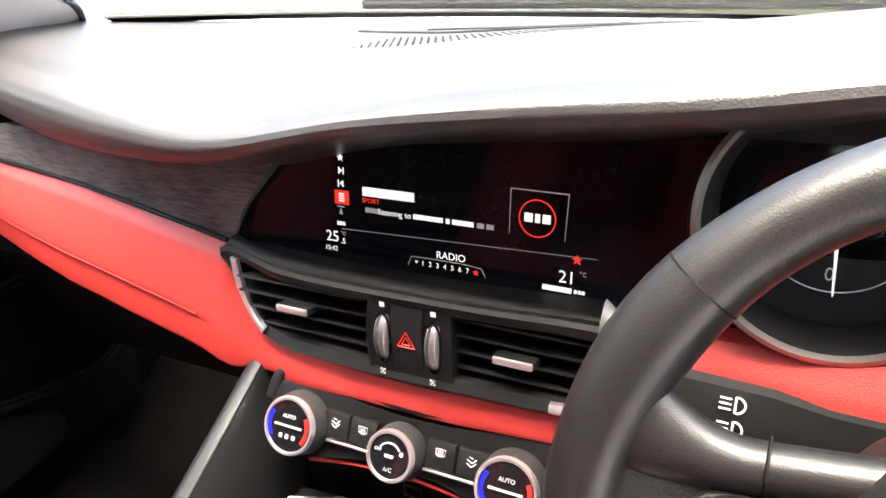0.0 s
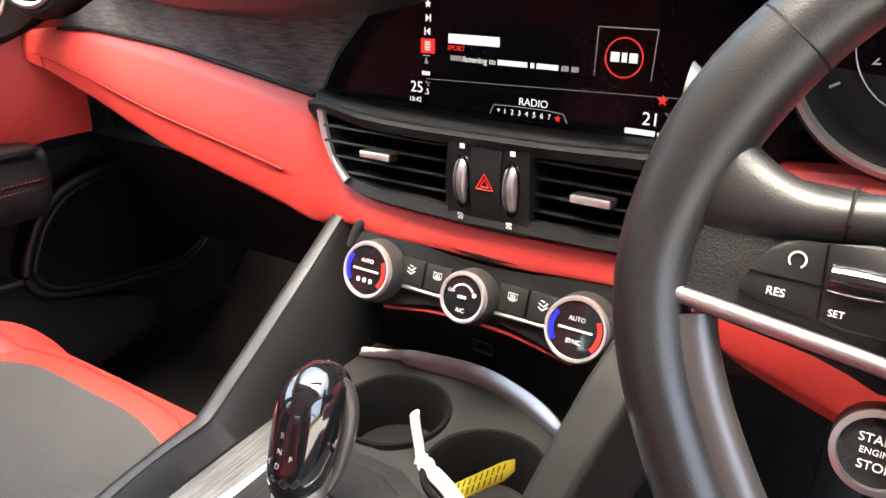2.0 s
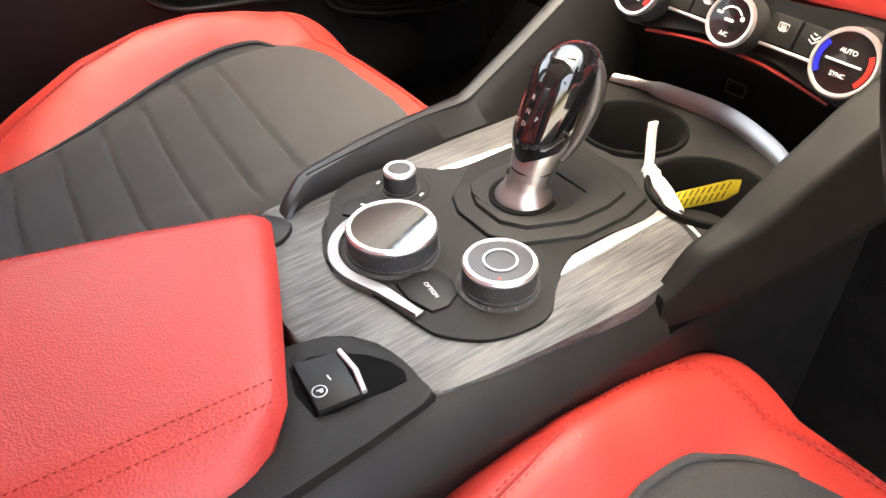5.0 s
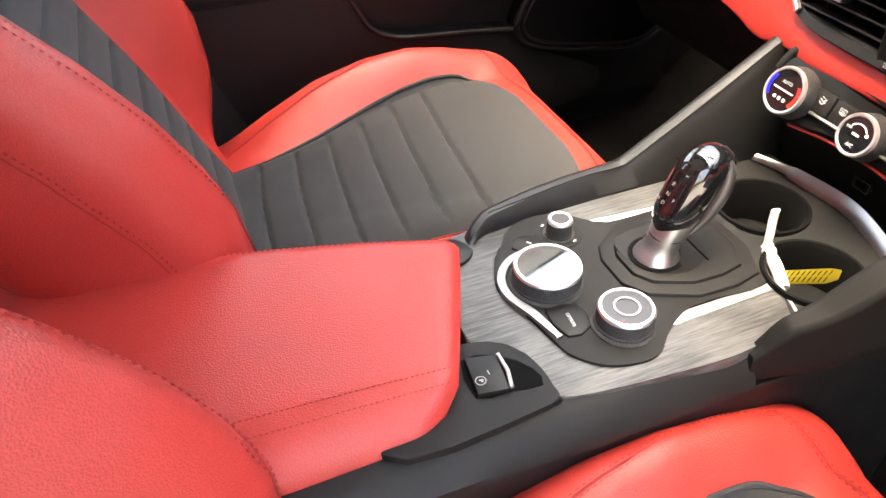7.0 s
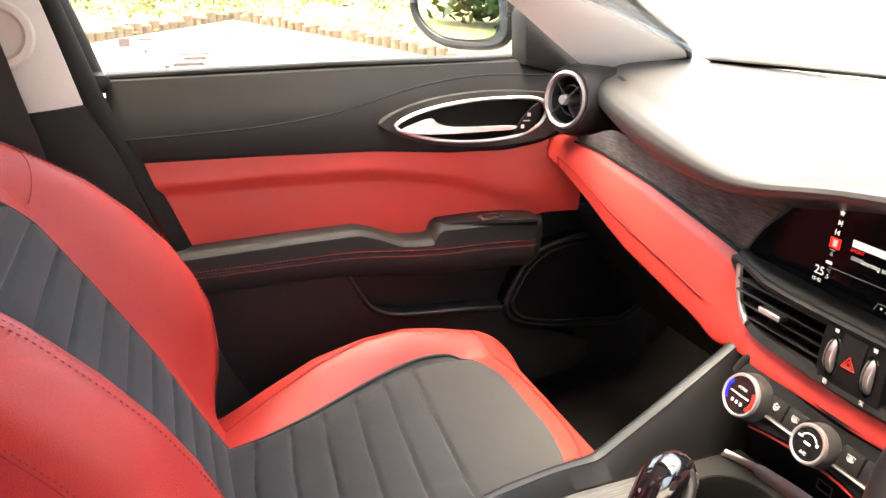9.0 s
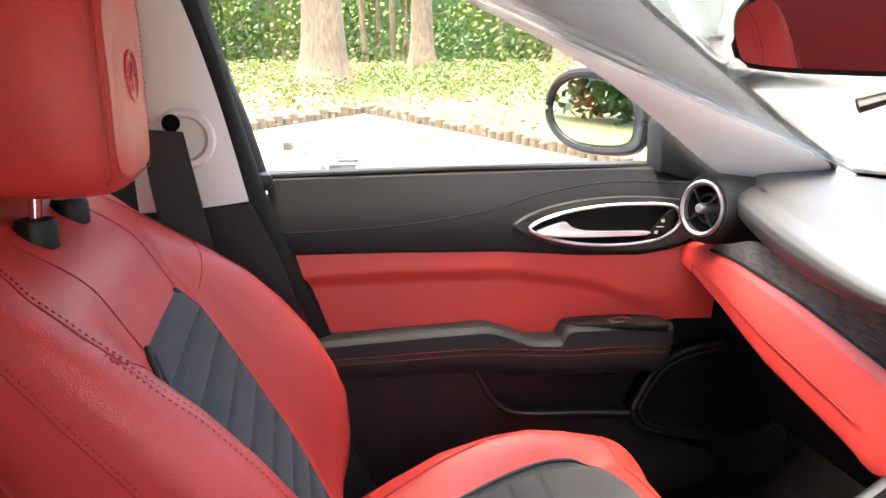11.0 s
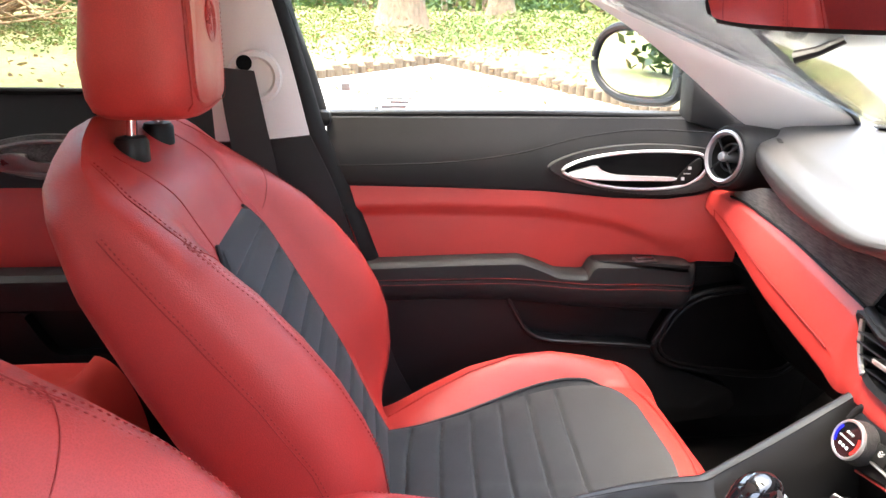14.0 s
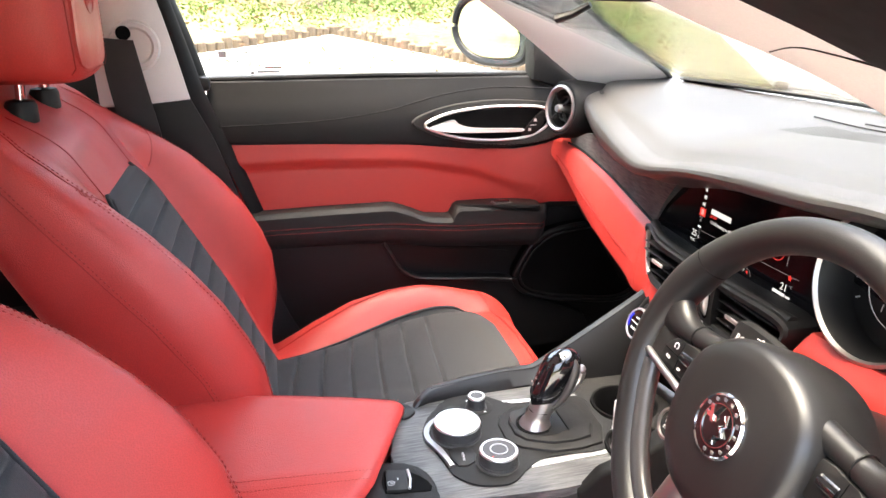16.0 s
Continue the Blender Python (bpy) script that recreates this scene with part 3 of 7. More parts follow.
part("switch_plate", prism(two_d([(0.375, -0.79), (0.372, -0.752), (0.42, -0.742), (0.53, -0.728), (0.545, -0.75), (0.53, -0.785)], 3), lambda a, b, c: Vector((b + inward(a), a, 0.7335 + c)), -0.004, 0.0022, 0.001), HARD, door)
sw = part("window_switch", box((-0.748, 0.462, 0.739), (0.016, 0.034, 0.007), 0.002, Euler((0, 0, 0.1))), GLOSS, door)
part("switch_rim", box((-0.7475, 0.462, 0.7375), (0.024, 0.044, 0.004), 0.0018, Euler((0, 0, 0.1))), DARKCHROME, sw)

# lower part: backing, pocket front, pocket lip and loudspeaker
outline_plate("lower_panel", [(-0.16, 0.34), (0.88, 0.34), (0.90, 0.70), (-0.16, 0.70)], -0.86, -0.805, HARD, door)
pocket = two_d([(-0.10, 0.658), (0.0, 0.659), (0.19, 0.657), (0.205, 0.645), (0.228, 0.592), (0.26, 0.566), (0.31, 0.556), (0.42, 0.547), (0.505, 0.537), (0.53, 0.50), (0.62, 0.46), (0.70, 0.42), (0.66, 0.36), (0.3, 0.345), (0.0, 0.35), (-0.10, 0.38), (-0.125, 0.50)], 4)
outline_plate("pocket_front", pocket, -0.805, -0.772, HARD, door, 0.008, "black plastic door pocket", 3)
lip = spline([(-0.770, 0.195, 0.652), (-0.769, 0.212, 0.622), (-0.769, 0.235, 0.584), (-0.769, 0.27, 0.562), (-0.769, 0.32, 0.554), (-0.769, 0.42, 0.546), (-0.769, 0.505, 0.537)], 6)
part("pocket_lip", tube(lip, 0.0048, 10), WHEEL, door, "rounded edge of the door pocket")
part("pocket_liner_line", tube(spline([(-0.803, 0.255, 0.632), (-0.803, 0.33, 0.620), (-0.803, 0.42, 0.612), (-0.803, 0.50, 0.600)], 6), 0.0012, 5), WHEEL, door)
spk = [(0.508, 0.537), (0.524, 0.585), (0.552, 0.626), (0.60, 0.655), (0.70, 0.668), (0.82, 0.655), (0.86, 0.56), (0.80, 0.47), (0.66, 0.475), (0.545, 0.500)]
outline_plate("speaker_grille", two_d(spk, 6), -0.805, -0.762, DARK, door, 0.006, "fine black loudspeaker grille", 3)
part("speaker_rim", tube([Vector((-0.765, a, b)) for a, b in two_d(spk, 8)], 0.0065, 10, True), HARD, door)
part("speaker_rim_inner", tube([Vector((-0.760, 0.68 + (a - 0.68) * 0.93, 0.575 + (b - 0.575) * 0.90)) for a, b in two_d(spk, 8)], 0.0028, 8, True), HARD, door)

# door handle set in an almond-shaped bezel
ox = -0.772


def bez(pts, n=6):
    return two_d(pts, n)


to_door = lambda a, b, c: Vector((ox + c + inward(a) * 0.9, a, b))
almond = bez([(0.262, 0.920), (0.30, 0.942), (0.37, 0.958), (0.46, 0.964), (0.55, 0.960), (0.60, 0.948), (0.61, 0.915), (0.575, 0.880), (0.50, 0.866), (0.42, 0.868), (0.34, 0.882), (0.29, 0.900)])
ring_pts = [(0.290, 0.916), (0.33, 0.935), (0.40, 0.947), (0.48, 0.951), (0.548, 0.948), (0.565, 0.930), (0.562, 0.913), (0.548, 0.898), (0.51, 0.882), (0.44, 0.877), (0.37, 0.884), (0.31, 0.901)]
inner = bez(ring_pts)


def toward(pts, k):
    return [(0.43 + (a - 0.43) * k, 0.914 + (b - 0.914) * k) for a, b in pts]


part("handle_bezel", loft([[to_door(a, b, c) for a, b in pts] for pts, c in ((almond, -0.006), (almond, 0.002), (toward(almond, 0.985), 0.0045), (toward(inner, 1.03), 0.0055), (inner, 0.0045))], cap=False), BEZEL, door, "dark grained almond-shaped handle surround")
# Shallow cup; its deep shade is in the near-black colour.
part("handle_cup", loft([[to_door(a, b, c) for a, b in pts] for pts, c in ((inner, 0.0045), (toward(inner, 0.96), -0.006), (toward(inner, 0.7), -0.007), (toward(inner, 0.4), -0.007), (toward(inner, 0.1), -0.007))]), DARK, door, "hollow behind the handle, its shade put into a near-black colour")
part("handle_ring", tube([to_door(a, b, 0.0065) for a, b in bez(ring_pts, 8)], 0.0032, 10, True), BRIGHT, door)
lever = part("handle_lever", prism(bez([(0.300, 0.908), (0.325, 0.918), (0.352, 0.924), (0.364, 0.915), (0.40, 0.9055), (0.50, 0.9025), (0.506, 0.8985), (0.49, 0.8955), (0.40, 0.8955), (0.33, 0.8995)], 5), to_door, 0.006, 0.016, 0.005, 3), BRIGHT, door, "polished chrome pull lever")
part("lock_plate", prism(bez([(0.505, 0.890), (0.545, 0.940), (0.556, 0.928), (0.545, 0.902), (0.53, 0.890)], 4), to_door, 0.006, 0.010, 0.002), HARD, door)
part("lock_mark", merge(box(to_door(0.533, 0.921, 0.0105), (0.001, 0.006, 0.006)), box(to_door(0.522, 0.900, 0.0105), (0.001, 0.006, 0.006)), box(to_door(0.53, 0.910, 0.0105), (0.001, 0.016, 0.0015))), INK, door)

# window, its frame and the mirror triangle
glass_f = lambda u, v: (-0.828 + 0.125 * v, -0.20 + 0.80 * u, 0.985 + 0.36 * v)
wl = part("window_pane", sheet(glass_f, 4, 4, (-0.004, 0, 0)), GLASS, door, "clear side window glass with small printed stickers")
wl.visible_shadow = False
part("waist_seal", tube([(-0.816, -0.16, 1.012), (-0.818, 0.2, 1.015), (-0.812, 0.53, 1.011)], 0.005, 8), RUBBER, door)
part("rear_frame", sweep_band([((-0.815, -0.150, 1.00), (-0.79, -0.180, 1.00)), ((-0.79, -0.175, 1.10), (-0.765, -0.212, 1.10)), ((-0.765, -0.205, 1.20), (-0.735, -0.240, 1.20)), ((-0.715, -0.235, 1.34), (-0.69, -0.275, 1.34))], 8, 4, 0.008, (1, 0, 0), (-0.02, 0, 0)), HARD, door, "black window frame")
part("rear_frame_foot", box((-0.795, -0.163, 1.008), (0.03, 0.035, 0.03), 0.01), HARD, door)
outline_plate("mirror_triangle", [(0.530, 1.006), (0.527, 1.09), (0.536, 1.105), (0.70, 1.00), (0.70, 0.975), (0.60, 0.985)], -0.82, -0.765, HARD, door, 0.006, "black plastic corner behind the mirror")
for i, (a, b, c, d) in enumerate(((-0.118, 1.064, 0.016, 0.014), (-0.085, 1.068, 0.034, 0.003), (-0.085, 1.060, 0.030, 0.002), (-0.09, 1.050, 0.004, 0.006), (-0.02, 1.043, 0.05, 0.003), (-0.02, 1.036, 0.034, 0.006), (-0.03, 1.027, 0.046, 0.007), (-0.062, 1.025, 0.008, 0.006))):
    t = (b - 0.985) / 0.36
    part("printed_sticker", box((-0.825 + 0.125 * t, a, b), (0.0006, c, d), 0, Euler((0, math.atan(0.125 / 0.36), 0))), INK, wl)
part("outer_skin", sheet(lambda u, v: (-0.93 + 0.08 * abs(2 * v - 0.9) ** 2, -0.22 + 1.05 * u, 0.30 + 0.68 * v), 16, 12, (0.01, 0, 0)), BODY, door, "dark painted outer door skin")

# wing mirror outside
wing = thing("wing_mirror", (-0.9, 0.56, 1.02), "dark grey wing mirror with an oval glass", "wing mirror")
case = [(-0.121, -0.007), (-0.109, 0.047), (-0.067, 0.076), (0.0, 0.080), (0.068, 0.062), (0.115, 0.026), (0.122, -0.025), (0.108, -0.062), (0.051, -0.075), (-0.036, -0.073), (-0.093, -0.048)]
wt = lambda a, b, c: Vector((-1.0 + 0.866 * a - 0.5 * c, 0.50 + 0.5 * a + 0.866 * c, 1.095 + b))
cs = two_d(case, 5)
rings = []
for depth, sc in ((0.0, 0.97), (0.006, 1.0), (0.03, 1.0), (0.06, 0.9), (0.085, 0.66), (0.095, 0.3)):
    rings.append([wt(a * sc, b * sc, depth) for a, b in cs])
part("housing", loft(rings), BODY, wing)
part("rim", tube([wt(a, b, 0.0) for a, b in two_d(case, 6)], 0.010, 8, True), HARD, wing)
part("mirror_glass", prism([(a * 0.84 - 0.006, b * 0.84) for a, b in cs], wt, 0.001, -0.003), MIRROR, wing, "oval mirror glass")
part("foot", tube([(-0.95, 0.57, 1.06), (-0.90, 0.60, 1.04), (-0.83, 0.61, 1.01)], [0.03, 0.024, 0.026], 12, flat=0.7), HARD, wing)

# rear passenger door, seen behind the seat
rdoor = thing("rear_door", (-0.84, -0.75, 0.35), "closed rear car door, black with a red insert", "car door")
part("upper_panel", sheet(lambda u, v: (-0.80 - 0.02 * v + 0.008 * math.sin(math.pi * v), -1.35 + 1.16 * u, 0.878 + 0.172 * v), 20, 10, (-0.03, 0, 0)), BLACK, rdoor)
part("red_insert", sheet(lambda u, v: (-0.812 + 0.01 * math.sin(math.pi * v), -1.35 + 1.16 * u, 0.66 + 0.22 * v), 20, 10, (-0.03, 0, 0)), RED_TRIM, rdoor)
part("armrest", loft([[Vector((-0.80 + p, y, q)) for p, q in ((0, 0.725), (0.05, 0.725), (0.06, 0.715), (0.06, 0.68), (0.05, 0.655), (0, 0.65))] for y in (-1.3, -1.0, -0.7, -0.36)]), PAD, rdoor)
outline_plate("lower_panel", [(-1.35, 0.36), (-0.19, 0.36), (-0.19, 0.68), (-1.35, 0.68)], -0.86, -0.805, HARD, rdoor)
outline_plate("pocket_front", two_d([(-1.2, 0.645), (-0.76, 0.642), (-0.735, 0.63), (-0.70, 0.57), (-0.66, 0.55), (-0.45, 0.545), (-0.42, 0.42), (-0.8, 0.40), (-1.2, 0.42)], 4), -0.805, -0.775, HARD, rdoor, 0.006)
ra = lambda a, b, c: Vector((-0.795 + c, a, b))
part("handle_bezel", prism(two_d([(-0.785, 0.938), (-0.75, 0.962), (-0.66, 0.978), (-0.56, 0.97), (-0.52, 0.94), (-0.56, 0.905), (-0.66, 0.895), (-0.75, 0.915)], 5), ra, -0.006, 0.006, 0.003), WOOD_X, rdoor)
part("handle_ring", tube([ra(a, b, 0.007) for a, b in two_d([(-0.765, 0.937), (-0.73, 0.955), (-0.65, 0.966), (-0.57, 0.957), (-0.545, 0.935), (-0.58, 0.91), (-0.66, 0.905), (-0.74, 0.917)], 6)], 0.004, 8, True), DARKCHROME, rdoor)
part("handle_lever", prism(two_d([(-0.76, 0.935), (-0.73, 0.944), (-0.69, 0.944), (-0.68, 0.93), (-0.60, 0.925), (-0.60, 0.914), (-0.68, 0.912), (-0.74, 0.918)], 4), ra, 0.006, 0.016, 0.004), DARKCHROME, rdoor)
rg = part("window_pane", sheet(lambda u, v: (-0.825 + 0.13 * v, -1.30 + 1.10 * u, 1.03 + 0.30 * v), 4, 4, (-0.004, 0, 0)), TINTED, rdoor)
part("waist_seal", tube([(-0.82, -1.3, 1.056), (-0.82, -0.33, 1.05)], 0.006, 8), RUBBER, rdoor)

# driver's side: the rear door closed, the front door swung open
def side_door(name, y0, y1, label):
    d = thing(name, (0.84, y1, 0.35), label, "car door")
    part("upper_panel", sheet(lambda u, v: (0.80 + 0.02 * v - 0.008 * math.sin(math.pi * v), y0 + (y1 - y0) * u, 0.878 + 0.13 * v), 20, 10, (0.03, 0, 0)), BLACK, d)
    part("red_insert", sheet(lambda u, v: (0.812 - 0.01 * math.sin(math.pi * v), y0 + (y1 - y0) * u, 0.70 + 0.176 * v), 20, 10, (0.03, 0, 0)), RED_TRIM, d)
    part("armrest", loft([[Vector((0.80 - p, y, q)) for p, q in ((0, 0.735), (0.05, 0.735), (0.06, 0.725), (0.06, 0.69), (0.05, 0.665), (0, 0.66))] for y in (y0 + 0.05, y0 + 0.3, y1 - 0.3, y1 - 0.15)]), PAD, d)
    outline_plate("lower_panel", [(y0, 0.34), (y1, 0.34), (y1, 0.695), (y0, 0.695)], 0.815, 0.86, HARD, d)
    return d


# Stands out of view; added to block light from the driver's side.
rdd = side_door("rear_door", -1.35, -0.36, "unseen closed rear door behind the driver, black and red, blocking side light")
# Dark pane added out of view to dim the rear bench.
part("window_pane", sheet(lambda u, v: (0.825 - 0.13 * v, -1.30 + 0.95 * u, 1.005 + 0.33 * v), 4, 4, (0.004, 0, 0)), DIMMING_GLASS, rdd, "unseen rear side glass, darkened to cut light on the bench")
ddoor = side_door("driver_door", -0.30, 0.72, "driver's door swung wide open, black and red trim")
ddoor.rotation_euler = (0, 0, radians(68))


# ---- dashboard ----
dash = thing("dashboard", (0, 0.62, 0.6), "dashboard with a black padded top, dark wood trim and red band", "dashboard")
fascia_y = lambda x: 0.519 - 0.116 * (x + 0.184) if x < -0.184 else 0.519 - 0.024 * smoothstep(-0.184, -0.10, x)
BAND = [(-0.80, 0.872, 0.850), (-0.77, 0.876, 0.843), (-0.70, 0.884, 0.836), (-0.57, 0.892, 0.816), (-0.42, 0.887, 0.784), (-0.34, 0.880, 0.775), (-0.24, 0.870, 0.764), (-0.187, 0.864, 0.757), (-0.178, 0.845, 0.757), (-0.168, 0.824, 0.758), (-0.155, 0.808, 0.760), (-0.135, 0.797, 0.764), (-0.04, 0.791, 0.765), (0.03, 0.792, 0.765), (0.13, 0.795, 0.772), (0.165, 0.81, 0.765), (0.19, 0.866, 0.75), (0.30, 0.882, 0.73), (0.75, 0.87, 0.74)]
xs = [-0.80 + 0.02 * i for i in range(31)] + [-0.195 + 0.005 * i for i in range(18)] + [-0.10 + 0.02 * i for i in range(12)] + [0.135 + 0.01 * i for i in range(8)] + [0.22 + 0.05 * i for i in range(11)]


def band_f(u, v):
    x = xs[min(int(round(u * (len(xs) - 1))), len(xs) - 1)]
    zt, zb = lerp_table(BAND, x)
    y = fascia_y(x) - 0.02 * smoothstep(0.18, 0.3, x)
    h = zt - zb
    deep = 0.07 * smoothstep(-0.12, -0.22, x) + 0.06 * smoothstep(0.17, 0.22, x) + 0.012
    lid = 0.003 * smoothstep(0.385, 0.400, v) * smoothstep(-0.715, -0.700, x) * (1 - smoothstep(-0.225, -0.205, x))
    y += lid
    if v < 0.6:
        t = v / 0.6
        return (x, y + 0.006 * (1 - min(t / 0.12, 1)) - 0.022 * math.sin(math.pi * t * 0.62) * min(h / 0.09, 1), zt - h * t)
    t = (v - 0.6) / 0.4
    y0 = y - 0.022 * math.sin(math.pi * 0.62) * min(h / 0.09, 1)
    return (x, y0 + deep * (t * 0.4 + 0.6 * t * t), zb - deep * 0.75 * (1 - math.cos(t * math.pi / 2)))


part("red_band", sheet(band_f, len(xs) - 1, 64, (0, 0.02, 0.0)), RED_TRIM, dash, "broad red leather band, wrapping under the vents")
groove = [Vector(band_f(i / (len(xs) - 1), 0.393)) for i in range(len(xs)) if -0.705 < xs[i] < -0.21]
part("glovebox_gap", tube(groove, 0.0017, 6), RED_THREAD, dash, "dark gap above the glove box lid")
part("glovebox_step", tube([p + Vector((-0.002, 0, -0.002)) for p in groove[:1]] + [Vector(band_f(5 / (len(xs) - 1), 0.45 + 0.05 * k)) for k in range(6)], 0.0014, 6), RED_THREAD, dash)
# No real hollow: a tapering near-black bar gives its shade.
part("glovebox_pull", tube(spline([(-0.405, 0.533, 0.778), (-0.380, 0.541, 0.767), (-0.350, 0.549, 0.756), (-0.312, 0.556, 0.744)], 5), [0.0008, 0.0026, 0.0042, 0.0054, 0.006, 0.0062, 0.0062, 0.006, 0.0056, 0.0052, 0.0046, 0.0038, 0.003, 0.002, 0.0012, 0.0006], 10), DARK, dash, "near-black bar standing for the shade in the glove box finger hollow")

# dark wood plate left of the screen
wood_pts = two_d([(-0.66, 0.893), (-0.60, 0.912), (-0.52, 0.934), (-0.36, 0.932), (-0.22, 0.930), (-0.165, 0.938), (-0.10, 0.962), (-0.118, 0.949), (-0.166, 0.899), (-0.194, 0.8625), (-0.26, 0.869), (-0.34, 0.877), (-0.45, 0.886), (-0.57, 0.889)], 3)
part("wood_trim", prism(wood_pts, lambda a, b, c: Vector((a, 0.519 - 0.116 * (a + 0.184) + 0.006 + c, b)), 0.012, 0.0, 0.001), WOOD_X, dash, "dark grained wood trim strip")
part("trim_gap", tube(spline([(x, fascia_y(x) + 0.003, lerp_table(BAND, x)[0] + 0.001) for x in (-0.66, -0.57, -0.42, -0.34, -0.24, -0.19)], 5), 0.0022, 6), RUBBER, dash)

# padded top with overhanging lip
LIP = [(-0.76, 0.67, 0.995, 0.972), (-0.70, 0.625, 0.997, 0.960), (-0.62, 0.585, 0.995, 0.950), (-0.50, 0.548, 0.986, 0.938), (-0.40, 0.522, 0.980, 0.930), (-0.30, 0.498, 0.974, 0.932), (-0.20, 0.475, 0.970, 0.939), (-0.14, 0.463, 0.972, 0.949), (-0.09, 0.460, 0.981, 0.962), (-0.04, 0.460, 0.992, 0.975), (0.0, 0.460, 0.999, 0.981), (0.09, 0.460, 1.012, 0.989), (0.20, 0.452, 1.024, 1.001), (0.30, 0.440, 1.040, 1.022), (0.40, 0.435, 1.045, 1.025), (0.55, 0.445, 1.03, 1.005), (0.76, 0.55, 0.99, 0.96)]


def lip_at(x):
    return [sum(lerp_table(LIP, x + d)[k] * w for d, w in ((-0.03, 0.2), (-0.015, 0.2), (0, 0.2), (0.015, 0.2), (0.03, 0.2))) for k in range(3)]


def pad_f(u, v):
    x = -0.735 + 1.47 * u
    yl, ze, zl = lip_at(x)
    yw = 0.985 - 0.19 * (abs(x) / 0.7) ** 2.4
    zw = 1.010 + 0.01 * (abs(x) / 0.7) ** 2
    h = ze - zl
    back = Vector((x, max(yl + 0.075, 0.54), zl - 0.02))
    if v < 0.12:
        return back.lerp(Vector((x, yl + 0.020, zl)), v / 0.12)
    face = ((0.020, 0.0), (0.010, 0.05), (0.003, 0.25), (0.0, 0.55), (0.0015, 0.80), (0.008, 0.96), (0.022, 1.04), (0.040, 1.10))
    if v < 0.5:
        t = (v - 0.12) / 0.38 * (len(face) - 1)
        i = min(int(t), len(face) - 2)
        dy, dz = (face[i][k] + (face[i + 1][k] - face[i][k]) * (t - i) for k in (0, 1))
        return Vector((x, yl + dy, zl + dz * h))
    p0 = Vector((x, yl + face[-1][0], zl + face[-1][1] * h))
    t = (v - 0.5) / 0.5
    q = p0.lerp(Vector((x, yw, zw)), t)
    q.z += (0.010 + 0.012 * smoothstep(-0.55, -0.25, x)) * math.sin(math.pi * t ** 0.55) * (1 - 0.5 * t)
    return q


part("padded_top", sheet(pad_f, 110, 60, (0, 0.012, 0.0)), DASHPAD, dash, "black grained padded dashboard top")
top_z = lambda x, y: next((pad_f((x + 0.735) / 1.47, 0.5 + 0.5 * k / 60).z for k in range(61) if pad_f((x + 0.735) / 1.47, 0.5 + 0.5 * k / 60).y >= y), 1.01)
part("vent_slot", tube(spline([(x, 0.815 - 0.10 * (x + 0.02) ** 2, top_z(x, 0.815) + 0.002) for x in (-0.23, -0.12, 0.0, 0.12, 0.2)], 6), 0.0013, 6), PAD, dash)
part("speaker_slot", tube(spline([(x, 0.845, top_z(x, 0.845) + 0.002) for x in (-0.16, -0.05, 0.06, 0.18)], 6), 0.0012, 6), PAD, dash)
dots = []
for i in range(40):
    for j in range(11):
        x, y = -0.165 + 0.0081 * i + 0.004 * (j % 2), 0.70 + 0.008 * j
        dots.append(lathe((x, y, top_z(x, y) + 0.0004), (0, 0, 1), [(0.0, 0.0), (0.0014, 0.0), (0.0011, 0.0007), (0.0, 0.0007)], 5))
part("speaker_field", merge(*dots), PAD, dash, "fine perforated speaker field", kind="stuff")
part("airbag_mark", merge(*[box((-0.585 + 0.011 * i, 0.607 - 0.004 * i, lip_at(-0.585 + 0.011 * i)[1] + 0.0125), (0.008, 0.006, 0.0008)) for i in range(3)]), RUBBER, dash, "small embossed marks")

# round side vent
va, vx = Vector((-0.655, 0.553, 0.961)), Vector((0.24, -0.96, 0.12)).normalized()
rvent = part("round_vent", lathe(va, vx, [(0.058, -0.10), (0.060, -0.02), (0.057, -0.004), (0.053, 0.002), (0.047, 0.002), (0.040, -0.006), (0.038, -0.04), (0.0, -0.04)], 48), BLACK, dash, "round air vent with a silver ring")
part("vent_ring", lathe(va, vx, [(0.0475, 0.001), (0.0475, 0.005), (0.044, 0.007), (0.040, 0.004), (0.039, -0.004)], 48), SATIN, rvent)
part("vent_hub", lathe(va, vx, [(0.0, 0.012), (0.007, 0.011), (0.009, 0.006), (0.010, -0.03)], 24), SATIN, rvent)
fx, fy, fz = frame_of(vx)
for k in range(4):
    a = math.pi / 4 + k * math.pi / 2
    d = fx * math.cos(a) + fy * math.sin(a)
    part("vent_spoke", tube([va + d * 0.007, va + d * 0.039], 0.0022, 6), HARD, rvent)
part("vent_blade_ring", tube([va - vx * 0.012 + (fx * math.cos(i * math.pi / 16) + fy * math.sin(i * math.pi / 16)) * 0.024 for i in range(32)], 0.0025, 6, True), HARD, rvent)

# ---- screen ----
screen = thing("display_screen", (0.05, 0.535, 0.85), "glossy black infotainment screen showing a radio page", "screen")
sy = lambda z: 0.530 + 0.06 * (z - 0.90)
to_scr = lambda a, b, c: Vector((a, sy(b) - c, b))
scr_out = two_d([(-0.196, 0.857), (-0.183, 0.878), (-0.166, 0.899), (-0.142, 0.925), (-0.116, 0.949), (-0.09, 0.958), (-0.024, 0.967), (0.063, 0.978), (0.188, 0.990), (0.32, 1.01), (0.33, 0.855), (0.158, 0.852), (-0.03, 0.850), (-0.15, 0.853)], 3)
part("screen_glass", prism(scr_out, to_scr, -0.01, 0.0, 0.0012), SCREEN, screen)


